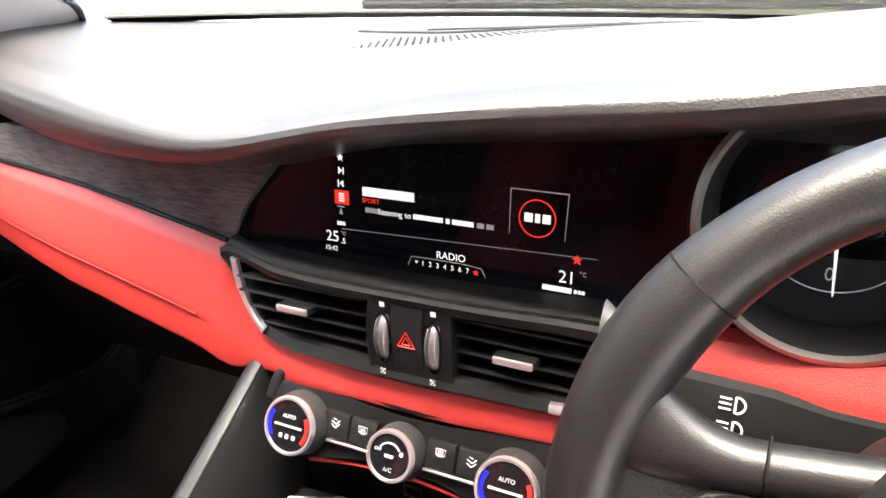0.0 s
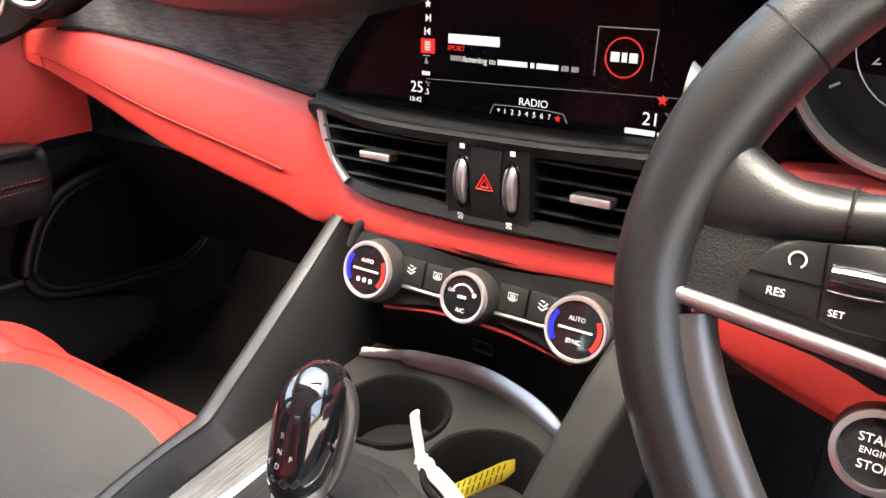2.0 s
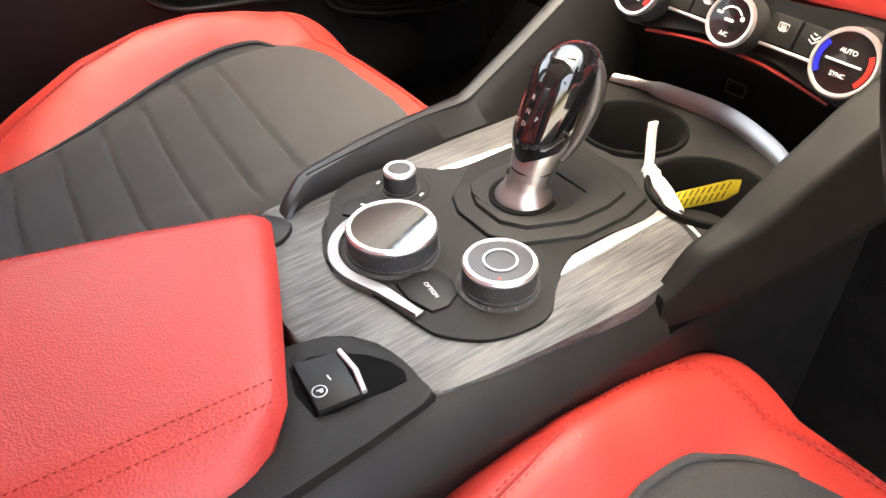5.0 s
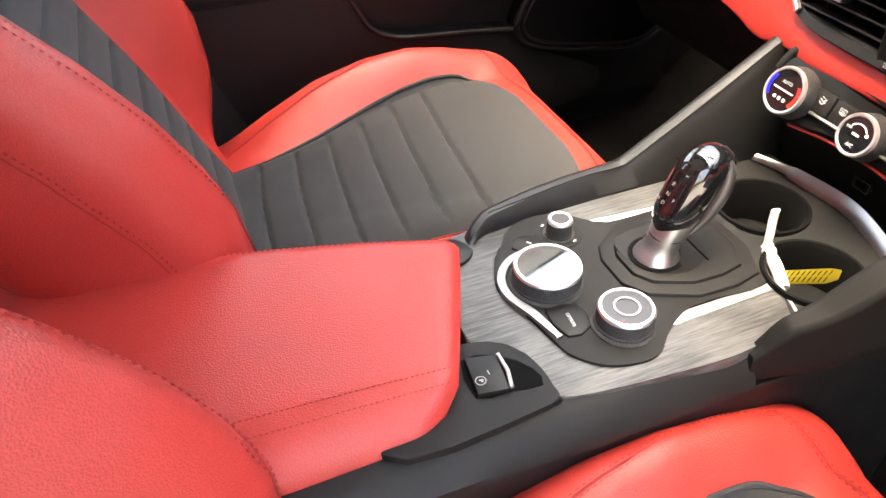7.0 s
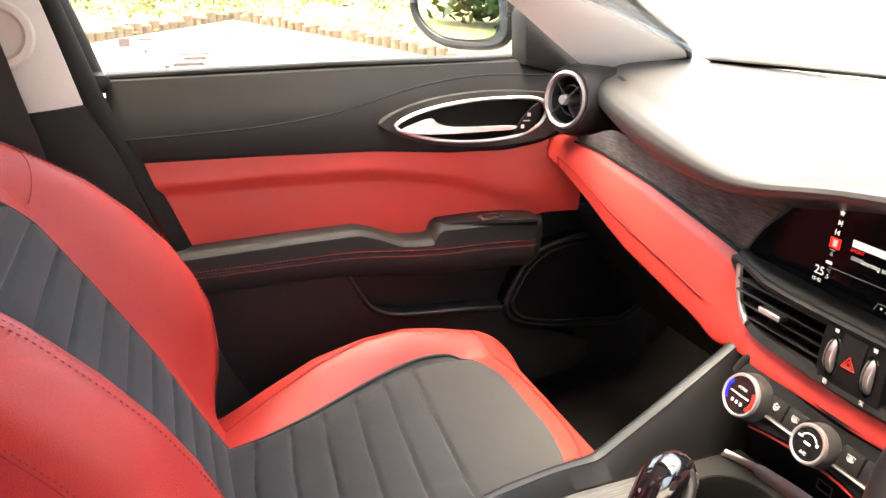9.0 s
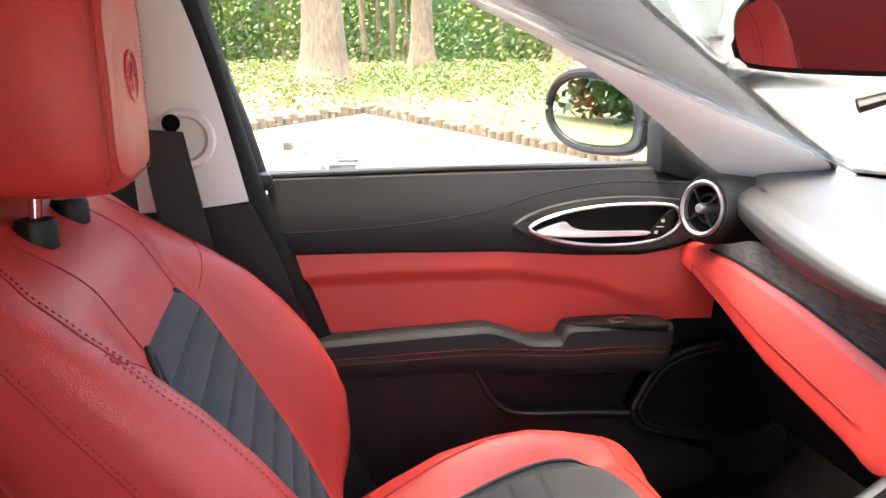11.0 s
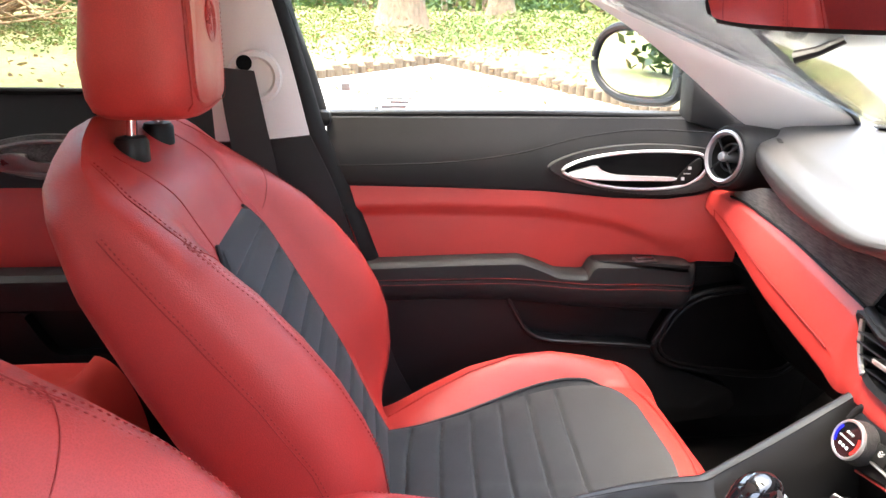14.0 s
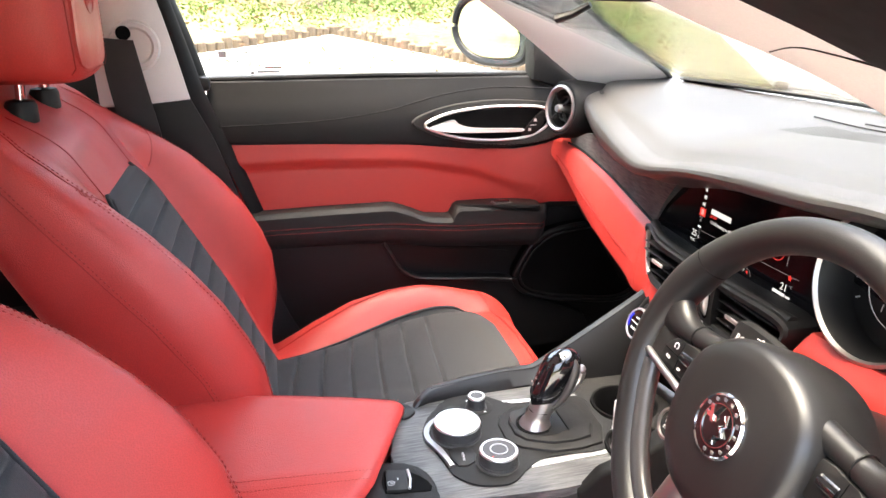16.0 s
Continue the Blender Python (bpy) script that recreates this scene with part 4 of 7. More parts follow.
def scr_pose(x, z):
    return Matrix.Translation(to_scr(x, z, 0.0006)) @ Matrix.Rotation(radians(90) - math.atan(0.06), 4, "X")


def scr_bar(name, x0, z0, x1, z1, mat, h=0.0006):
    return part(name, prism([(x0, z0), (x1, z0), (x1, z1), (x0, z1)], to_scr, 0.0002, h), mat, screen, smooth=False)


def star(x, z, r, mat):
    pts = [(x + (r if k % 2 == 0 else r * 0.42) * math.sin(k * math.pi / 5), z + (r if k % 2 == 0 else r * 0.42) * math.cos(k * math.pi / 5)) for k in range(10)]
    return part("star_icon", prism(pts, to_scr, 0.0002, 0.0007), mat, screen, smooth=False)


star(-0.074, 0.9462, 0.0032, LIT_WHITE)
for zz, flip in ((0.936, 1), (0.926, -1)):
    part("skip_icon", merge(prism([(-0.074 - 0.002 * flip, zz - 0.0028), (-0.074 + 0.0014 * flip, zz), (-0.074 - 0.002 * flip, zz + 0.0028)], to_scr, 0.0002, 0.0007), prism([(-0.0722 if flip > 0 else -0.0762, zz - 0.0028), (-0.0714 if flip > 0 else -0.0770, zz - 0.0028), (-0.0714 if flip > 0 else -0.0770, zz + 0.0028), (-0.0722 if flip > 0 else -0.0762, zz + 0.0028)], to_scr, 0.0002, 0.0007)), LIT_WHITE, screen, smooth=False)
scr_bar("selected_tile", -0.0805, 0.9095, -0.0675, 0.9205, LIT_RED)
for k in range(4):
    scr_bar("list_icon_line", -0.0765, 0.9118 + 0.0019 * k, -0.0715, 0.9127 + 0.0019 * k, LIT_WHITE, 0.0009)
part("antenna_icon", merge(prism([(-0.077, 0.9015), (-0.0735, 0.9015), (-0.0753, 0.9065)], to_scr, 0.0002, 0.0007), prism([(-0.0785, 0.9072), (-0.072, 0.9072), (-0.072, 0.908), (-0.0785, 0.908)], to_scr, 0.0002, 0.0007)), LIT_GREY, screen, smooth=False)
for k in range(3):
    scr_bar("source_bar", -0.0792 + 0.0026 * k, 0.8925, -0.0772 + 0.0026 * k, 0.8955, LIT_WHITE)
words("temperature", "25", 0.0125, scr_pose(-0.0905, 0.8822), LIT_WHITE, screen)
words("temperature_tenth", ".5", 0.0062, scr_pose(-0.0765, 0.8795), LIT_WHITE, screen)
words("degree_mark", "°C", 0.0045, scr_pose(-0.0762, 0.8858), LIT_GREY, screen)
words("clock", "15:42", 0.0055, scr_pose(-0.0918, 0.8725), LIT_WHITE, screen)
scr_bar("station_bar", -0.055, 0.9185, -0.0105, 0.9255, LIT_WHITE)
words("genre", "SPORT", 0.0052, scr_pose(-0.0556, 0.9150), LIT_RED, screen)
for a, b, m in ((-0.053, -0.042, LIT_GREY), (-0.0115, 0.013, LIT_WHITE), (0.0155, 0.0185, LIT_WHITE), (0.0205, 0.0375, LIT_WHITE), (0.040, 0.0455, LIT_GREY), (0.0475, 0.053, LIT_GREY)):
    scr_bar("message_bar", a, 0.9058, b, 0.9095, m)
words("message", "listening to", 0.0064, scr_pose(-0.0415, 0.9076), LIT_WHITE, screen)
for pts in (((0.0648, 0.9380), (0.1065, 0.9380), (0.1065, 0.9373), (0.0648, 0.9373)), ((0.0648, 0.9373), (0.0654, 0.9373), (0.0648, 0.905), (0.0645, 0.905)), ((0.1059, 0.9373), (0.1065, 0.9373), (0.1050, 0.905), (0.1046, 0.905))):
    part("cover_frame", prism(pts, to_scr, 0.0002, 0.0006), LIT_GREY, screen, smooth=False)
part("logo_ring", tube([to_scr(0.0848 + 0.0130 * math.cos(i * math.pi / 24), 0.9185 + 0.0130 * math.sin(i * math.pi / 24), 0.0006) for i in range(48)], 0.0005, 6, True), LIT_RED, screen)
for a, b in ((0.0755, 0.0815), (0.0832, 0.0868), (0.0885, 0.0942)):
    scr_bar("logo_block", a, 0.9155, b, 0.9218, LIT_WHITE)
part("divider_line", prism([(-0.075, 0.8895), (0.128, 0.8955), (0.128, 0.8958), (-0.075, 0.8899)], to_scr, 0.0002, 0.0005), LIT_GREY, screen, smooth=False)
words("mode", "RADIO", 0.0078, scr_pose(0.0075, 0.8808), LIT_WHITE, screen)
for k in range(7):
    words("preset", str(k + 1), 0.0055, scr_pose(-0.0035 + 0.0061 * k, 0.8722), LIT_WHITE, screen, "CENTER")
part("preset_pointer", prism([(-0.0102, 0.8735), (-0.0078, 0.8735), (-0.009, 0.8713)], to_scr, 0.0002, 0.0006), LIT_WHITE, screen, smooth=False)
star(0.0398, 0.8718, 0.0026, LIT_RED)
part("preset_frame", tube([to_scr(a, b, 0.0003) for a, b in ((-0.0165, 0.8690), (-0.0135, 0.8762), (0.003, 0.8768), (0.03, 0.8768), (0.0440, 0.8755), (0.0475, 0.8690))], 0.0003, 4), LIT_GREY, screen)
star(0.1142, 0.8932, 0.0040, LIT_RED)
words("outside_temperature", "21", 0.0125, scr_pose(0.1015, 0.8795), LIT_WHITE, screen)
words("degree_mark", "°C", 0.0045, scr_pose(0.1165, 0.8835), LIT_GREY, screen)
scr_bar("station_small_bar", 0.0905, 0.8685, 0.1115, 0.8722, LIT_WHITE)
for k in range(3):
    scr_bar("source_bar", 0.1132 + 0.0027 * k, 0.8690, 0.1153 + 0.0027 * k, 0.8715, LIT_WHITE)

# ---- centre air vents ----
vents = thing("centre_vents", (0, 0.50, 0.79), "black centre air vents with silver accents", "air vent")
VF = [(-0.184, 0.865), (-0.176, 0.843), (-0.165, 0.822), (-0.152, 0.806), (-0.132, 0.797), (-0.04, 0.792), (0.03, 0.793), (0.125, 0.797), (0.150, 0.808), (0.163, 0.83), (0.166, 0.866), (0.05, 0.8645), (-0.06, 0.8635)]
vf = two_d(VF, 5)
vcx, vcz = -0.008, 0.829
vin = [(vcx + (a - vcx) * 0.93, vcz + (b - vcz) * 0.70) for a, b in vf]
vy = lambda x: 0.492 + 0.024 * smoothstep(-0.10, -0.19, x)


def ring_plate(outer, inner, y0, y1):
    n = len(outer)
    bm = bmesh.new()
    rows = []
    for pts, d in ((outer, y1), (outer, y0 + 0.003), ([(o[0] * 0.75 + i[0] * 0.25, o[1] * 0.75 + i[1] * 0.25) for o, i in zip(outer, inner)], y0), (inner, y0 + 0.004), (inner, y1)):
        rows.append([bm.verts.new((a, vy(a) + d, b)) for a, b in pts])
    for r, s in zip(rows, rows[1:]):
        for i in range(n):
            bm.faces.new((r[i], r[(i + 1) % n], s[(i + 1) % n], s[i]))
    return bm


part("vent_frame", ring_plate(vf, vin, -0.006, 0.05), BLACK, vents, "matt black vent frame")
# Near-black plate paints the shade of the duct behind the louvres.
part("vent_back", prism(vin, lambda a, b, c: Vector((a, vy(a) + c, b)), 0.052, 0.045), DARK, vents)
part("top_lip", tube(spline([(x, vy(x) - 0.004 + 0.012, z) for x, z in ((-0.182, 0.864), (-0.12, 0.8625), (-0.03, 0.8605), (0.06, 0.861), (0.165, 0.864))], 8), 0.0075, 12), BLACK, vents)
for side in (-1, 1):
    x0, x1 = (-0.158, -0.036) if side < 0 else (0.034, 0.158)
    for k in range(4):
        z = 0.8095 + 0.0125 * k
        a = x0 + (0.022 if k == 0 else 0.010 if k == 1 else 0.0) if side < 0 else x0
        b = x1
        part("louvre", box(((a + b) / 2, 0.505, z), (b - a, 0.022, 0.0022), 0.001, Euler((radians(-14), 0, 0))), HARD, vents)
    for k in range(6):
        part("fin", box((x0 + 0.018 + (x1 - x0 - 0.02) * k / 5, 0.522, 0.828), (0.0012, 0.02, 0.045)), HARD, vents)
    tab = part("vent_tab", box((-0.096 if side < 0 else 0.086, 0.490, 0.8345 if side < 0 else 0.8305), (0.031, 0.014, 0.007), 0.0028, Euler((radians(-8), 0, 0))), HARD, vents)
    part("tab_face", box((-0.096 if side < 0 else 0.086, 0.4835, 0.8352 if side < 0 else 0.8312), (0.029, 0.003, 0.0058), 0.0014), BRIGHT, tab)
part("silver_accent", sweep_band([((-0.1745, vy(-0.1745) - 0.0075, 0.858), (-0.166, vy(-0.166) - 0.0075, 0.858)), ((-0.171, vy(-0.171) - 0.0075, 0.836), (-0.1615, vy(-0.161) - 0.0075, 0.838)), ((-0.158, vy(-0.158) - 0.0075, 0.814), (-0.151, vy(-0.151) - 0.0075, 0.8185)), ((-0.139, vy(-0.139) - 0.0075, 0.8005), (-0.134, vy(-0.134) - 0.0075, 0.807))], 6, 4, 0.0015, (0, -1, 0), (0, 0.004, 0)), BRIGHT, vents, "bright silver corner accent")
part("silver_accent", sweep_band([((0.112, 0.4845, 0.7985), (0.112, 0.4845, 0.806)), ((0.13, 0.4845, 0.8005), (0.128, 0.4845, 0.808)), ((0.147, 0.4845, 0.810), (0.141, 0.4845, 0.815)), ((0.158, 0.4845, 0.83), (0.150, 0.4845, 0.832))], 6, 4, 0.0015, (0, -1, 0), (0, 0.004, 0)), BRIGHT, vents, "bright silver corner accent")

hz = part("hazard_unit", prism(two_d([(-0.030, 0.797), (-0.0295, 0.85), (-0.022, 0.8605), (0.030, 0.8605), (0.0385, 0.85), (0.038, 0.797), (0.028, 0.791), (-0.020, 0.791)], 4), lambda a, b, c: Vector((a, 0.490 + c - 0.004 * math.cos((b - 0.826) * 40), b)), 0.03, 0.0, 0.004, 3), HARD, vents, "black centre block with two thumb wheels")


def crown(a, b, c):
    return Vector((a, 0.4865 + 26 * (b - 0.828) ** 2 * 0.18 + c, b))


part("hazard_button", merge(*[prism([(-0.0088, z), (0.0162, z), (0.0162, z + 0.0068), (-0.0088, z + 0.0068)], crown, 0.01, -0.0015) for z in [0.8005 + 0.0068 * i for i in range(8)]]), BLACK, hz)
tri = [(-0.0032, 0.8245), (0.0108, 0.8245), (0.0038, 0.8365)]
part("hazard_mark", merge(tube([Vector((a, 0.4845, b)) for a, b in tri] + [Vector((tri[0][0], 0.4845, tri[0][1]))], 0.0006, 4), tube([Vector((0.0038 + (a - 0.0038) * 0.5, 0.4845, 0.8285 + (b - 0.8285) * 0.5)) for a, b in tri + tri[:1]], 0.0005, 4)), LIT_RED, hz, "red warning triangle")
for x in (-0.0168, 0.0248):
    w = part("thumb_wheel", lathe((x, 0.504, 0.827), (1, 0, 0), [(0.0, -0.0050), (0.0220, -0.0050), (0.0238, -0.0038), (0.0240, 0.0), (0.0238, 0.0038), (0.0220, 0.0050), (0.0, 0.0050)], 48, 1.0), SATIN, hz, "ribbed silver thumb wheel")
    part("wheel_grip", lathe((x - 0.0006, 0.504, 0.827), (1, 0, 0), [(0.0241, -0.0026), (0.0247, -0.0014), (0.0241, -0.0001)], 48), KNURL, w)
    part("wheel_slot", tube([Vector((x + 0.0062 * math.cos(a), 0.4868, 0.827 + 0.0205 * math.sin(a))) for a in [i * math.pi / 16 for i in range(32)]], 0.0010, 6, True), DARK, hz)
    part("open_mark", box((x + 0.001, 0.4862, 0.8545), (0.0040, 0.0006, 0.0036)), INK, hz)
    part("closed_mark", merge(tube([Vector((x - 0.001 + a, 0.4858, 0.7995 + b)) for a, b in ((-0.0021, -0.0021), (0.0021, -0.0021), (0.0021, 0.0021), (-0.0021, 0.0021))], 0.0004, 4, True), tube([Vector((x - 0.003, 0.4858, 0.7975)), Vector((x + 0.001, 0.4858, 0.8015))], 0.0004, 4), tube([Vector((x - 0.003, 0.4858, 0.8015)), Vector((x + 0.001, 0.4858, 0.7975))], 0.0004, 4)), INK, hz)

# ---- climate panel ----
clim = thing("climate_panel", (0, 0.48, 0.74), "black climate control panel with three knurled dials", "control panel")
TA = radians(22)
cn, cu = Vector((0, -math.cos(TA), math.sin(TA))), Vector((0, math.sin(TA), math.cos(TA)))
CO = Vector((0, 0.478, 0.7385))
to_cl = lambda a, b, c: CO + Vector((a, 0, 0)) + cu * b + cn * c
part("panel", prism(two_d([(-0.126, 0.012), (-0.118, 0.03), (-0.09, 0.034), (-0.03, 0.026), (0.03, 0.026), (0.09, 0.033), (0.12, 0.031), (0.128, 0.012), (0.12, -0.024), (0.09, -0.028), (0.03, -0.016), (-0.03, -0.016), (-0.09, -0.028), (-0.118, -0.024)], 5), to_cl, -0.03, 0.0, 0.006, 3), HARD, clim)
part("surround", tube([to_cl(a, b, -0.004) for a, b in two_d([(-0.128, 0.012), (-0.12, 0.034), (-0.09, 0.039), (0.0, 0.033), (0.09, 0.038), (0.123, 0.034), (0.131, 0.012)], 6, False)], 0.006, 10), BLACK, clim)
part("red_line", tube([to_cl(a, b, -0.005) for a, b in two_d([(-0.085, -0.030), (-0.03, -0.022), (0.03, -0.022), (0.085, -0.030)], 6, False)], 0.0016, 6), RED_TRIM, clim)


def cl_pose(x, h, c):
    m = Matrix((Vector((1, 0, 0)), cu, cn)).transposed().to_4x4()
    return Matrix.Translation(to_cl(x, h, c)) @ m


def arc(x, r0, r1, a0, a1, c, n=14):
    o = [(x + r0 * math.cos(a0 + (a1 - a0) * i / n), r0 * math.sin(a0 + (a1 - a0) * i / n)) for i in range(n + 1)]
    o += [(x + r1 * math.cos(a1 + (a0 - a1) * i / n), r1 * math.sin(a1 + (a0 - a1) * i / n)) for i in range(n + 1)]
    return prism(o, to_cl, c - 0.0005, c)


for x, r, kind in ((-0.0915, 0.0235, "AUTO"), (0.0, 0.0198, "A/C"), (0.0915, 0.0235, "AUTO")):
    dial = part("dial", lathe(to_cl(x, 0, 0), cn, [(r + 0.001, -0.001), (r + 0.0025, 0.003), (r + 0.0005, 0.0175), (r - 0.001, 0.0185)], 64), KNURL, clim, "knurled dial with a silver rim")
    part("dial_rim", lathe(to_cl(x, 0, 0), cn, [(r, 0.0175), (r + 0.0002, 0.020), (r - 0.0010, 0.0222), (r - 0.0030, 0.0220), (r - 0.0036, 0.020)], 64), BRIGHT, dial)
    part("dial_face", lathe(to_cl(x, 0, 0), cn, [(r - 0.0028, 0.018), (r - 0.0031, 0.0208), (0.0, 0.0212)], 48), GLOSS, dial)
    if kind == "AUTO":
        part("cold_arc", arc(x, r - 0.0075, r - 0.0042, radians(145), radians(215), 0.0218), LIT_BLUE, dial)
        part("warm_arc", arc(x, r - 0.0075, r - 0.0042, radians(-40), radians(30), 0.0218), LIT_RED, dial)
        part("pointer", prism([(x - 0.0125, -0.0007), (x + 0.0125, -0.0007), (x + 0.0125, 0.0007), (x - 0.0125, 0.0007)], to_cl, 0.021, 0.0222), LIT_WHITE, dial, smooth=False)
        words("lettering", "AUTO", 0.0044, cl_pose(x, 0.0075, 0.0214), INK, dial, "CENTER")
        if x < 0:
            part("mode_marks", merge(*[prism([(x + o - 0.0014, -0.0100), (x + o + 0.0014, -0.0100), (x + o + 0.0014, -0.0068), (x + o - 0.0014, -0.0068)], to_cl, 0.021, 0.0217) for o in (-0.006, 0.0, 0.006)]), INK, dial, smooth=False)
        else:
            words("lettering", "SYNC", 0.0043, cl_pose(x, -0.0085, 0.0214), INK, dial, "CENTER")
    else:
        words("lettering", "A/C", 0.0046, cl_pose(x, -0.0100, 0.0214), INK, dial, "CENTER")
        part("fan_arc", arc(x, 0.0105, 0.0093, radians(35), radians(145), 0.0217), INK, dial)
        part("pointer", prism([(x - 0.0035, -0.0008), (x + 0.0035, -0.0008), (x + 0.0035, 0.0012), (x - 0.0035, 0.0012)], to_cl, 0.021, 0.0222), LIT_WHITE, dial, smooth=False)
        words("lettering", "OFF", 0.0034, cl_pose(x - 0.0098, 0.0035, 0.0214), INK, dial, "CENTER")
        part("fan_mark", lathe(to_cl(x + 0.0098, 0.0035, 0.0211), cn, [(0.0, 0.0006), (0.0016, 0.0006), (0.0018, 0.0)], 8), INK, dial)
for i, x in enumerate((-0.0585, -0.0335, 0.0335, 0.0585)):
    bt = part("button", box(to_cl(x, 0.0055, 0.002), (0.0235, 0.021, 0.006), 0.0012, Euler((radians(90) - TA, 0, 0))), BLACK, clim)
    s = 0.0035
    if i == 0 or i == 3:
        part("button_icon", merge(tube([to_cl(x - s, 0.0075 + s * 0.4, 0.0053), to_cl(x + s * 0.1, 0.0075 - s * 0.2, 0.0053), to_cl(x + s, 0.0075 + s * 0.7, 0.0053)], 0.0005, 4), tube([to_cl(x - s, 0.0075 - s * 0.4, 0.0053), to_cl(x, 0.0075 - s, 0.0053), to_cl(x + s, 0.0075 - s * 0.1, 0.0053)], 0.0005, 4), tube([to_cl(x - s * 0.6, 0.0075 + s, 0.0053), to_cl(x + s * 0.3, 0.0075 + s * 0.8, 0.0053)], 0.0004, 4)), INK, bt)
    else:
        part("button_icon", merge(tube([to_cl(x + a, 0.0078 + b, 0.0053) for a, b in ((-s, -s * 0.5), (-s * 1.1, s * 0.8), (s * 1.1, s * 0.8), (s, -s * 0.5), (-s, -s * 0.5))], 0.0004, 4), *[tube([to_cl(x + o, 0.0078 - s * 0.9, 0.0053), to_cl(x + o, 0.0078 + s * 0.5, 0.0053)], 0.0004, 4) for o in (-0.0016, 0, 0.0016)]), INK, bt)
for a, b in ((-0.0655, -0.0205), (0.0205, 0.0655)):
    part("silver_strip", prism([(a, -0.0085), (b, -0.0085), (b, -0.0062), (a, -0.0062)], to_cl, 0.0, 0.006, 0.0008), BRIGHT, clim)

# niche with a socket below the panel
niche = thing("storage_niche", (0, 0.52, 0.64), "dark storage niche with a small USB socket", "storage")
part("back_panel", sheet(lambda u, v: (-0.14 + 0.28 * u, 0.522 - 0.035 * v * v, 0.62 + 0.11 * v), 6, 8, (0, 0.01, 0)), HARD, niche)
usb = part("socket", box((-0.011, 0.5125, 0.672), (0.018, 0.006, 0.011), 0.001), HARD, niche)
part("socket_rim", tube([Vector((-0.011 + a, 0.5090, 0.672 + b)) for a, b in ((-0.009, -0.0055), (0.009, -0.0055), (0.009, 0.0055), (-0.009, 0.0055))], 0.0007, 4, True), DARKCHROME, usb)
part("socket_slot", box((-0.011, 0.5092, 0.672), (0.011, 0.001, 0.0035)), DARK, usb)


# ---- centre console ----
con = thing("centre_console", (0, 0.1, 0.3), "centre console with dark wood top and black sides", "centre console")
CZ = lambda y: 0.634 + 0.035 * (y - 0.17)
to_con = lambda a, b, c: Vector((a, b, CZ(b) + c))


def rail(side, y_start):
    rows = [(0.135, 0.625), (0.150, 0.640), (0.183, 0.652), (0.265, 0.659), (0.325, 0.661), (0.345, 0.672), (0.38, 0.703), (0.42, 0.735), (0.47, 0.762), (0.51, 0.782)]
    if side < 0:
        rows = [(0.130, 0.622), (0.140, 0.640), (0.165, 0.652), (0.265, 0.660), (0.325, 0.662), (0.338, 0.668), (0.38, 0.692), (0.42, 0.717), (0.47, 0.748), (0.52, 0.780)]
    rings = []
    for k in range(50):
        y = y_start + (0.51 - y_start) * k / 49
        zt = lerp_table(rows, y)[0]
        e = smoothstep(y_start - 0.002, y_start + 0.03, y)
        if y_start > 0.2:
            zt = CZ(y) - 0.005 + (max(zt, CZ(y)) - CZ(y) + 0.01) * e
        if side < 0:
            xi, xo = lerp_table([(0.13, -0.112, -0.128), (0.16, -0.124, -0.146), (0.22, -0.128, -0.156), (0.30, -0.129, -0.161), (0.36, -0.127, -0.164), (0.50, -0.120, -0.166)], y)
        else:
            xi, xo = lerp_table([(0.29, 0.094, 0.106), (0.36, 0.105, 0.132), (0.43, 0.118, 0.151), (0.50, 0.130, 0.170)], y)
        s = 1 if side < 0 else -1
        r = 0.008 if side < 0 else 0.004
        if side > 0:
            zb = lerp_table([(0.29, 0.596), (0.36, 0.610), (0.50, 0.668)], y)[0]
            rings.append([Vector(p) for p in ((xi, y, zb), (xo - 0.010, y, zb), (xo - 0.002, y, zb + 0.005), (xo, y, zb + 0.014), (xo, y, zb + 0.019), (xo, y, zt - r - 0.004), (xo, y, zt - r), (xo - r * 0.3, y, zt - r * 0.3), (xo - r, y, zt), (xo - r - 0.001, y, zt), (xi + r + 0.001, y, zt), (xi + r, y, zt), (xi + r * 0.3, y, zt - r * 0.3), (xi, y, zt - r))])
            continue
        zi = min(CZ(y) + 0.003, zt - 0.004)
        xc = xo + 0.017
        rings.append([Vector(p) for p in ((xo - 0.02, y, 0.30), (xo - 0.004, y, 0.50), (xo, y, zt - 0.012), (xo + 0.001, y, zt - 0.005), (xo + 0.005, y, zt - 0.001), (xo + 0.010, y, zt), (xc, y, zt - 0.001), (xc + 0.003, y, zt - 0.005), (xi, y, zi), (xi, y, 0.58), (xi, y, 0.30))])
    return loft(rings)


part("side_rail", rail(-1, 0.130), WHEEL, con, "black padded rail rising to the dashboard")
part("side_rail", rail(1, 0.295), RUBBER, con, "black padded knee panel rising to the dashboard")
part("rail_seam", tube(spline([(-0.134, 0.165, 0.6512), (-0.143, 0.265, 0.6592), (-0.144, 0.325, 0.6613), (-0.145, 0.345, 0.6710), (-0.146, 0.42, 0.7160), (-0.148, 0.47, 0.7470), (-0.149, 0.515, 0.7760)], 8), 0.0008, 5), RUBBER, con)
# base and driver's side wall
base = [(-0.136, -0.42), (0.110, -0.42), (0.112, 0.0), (0.112, 0.30), (0.125, 0.53), (-0.136, 0.53)]
part("base", prism(base, lambda a, b, c: Vector((a, b, c)), 0.28, 0.600, 0.006), HARD, con)
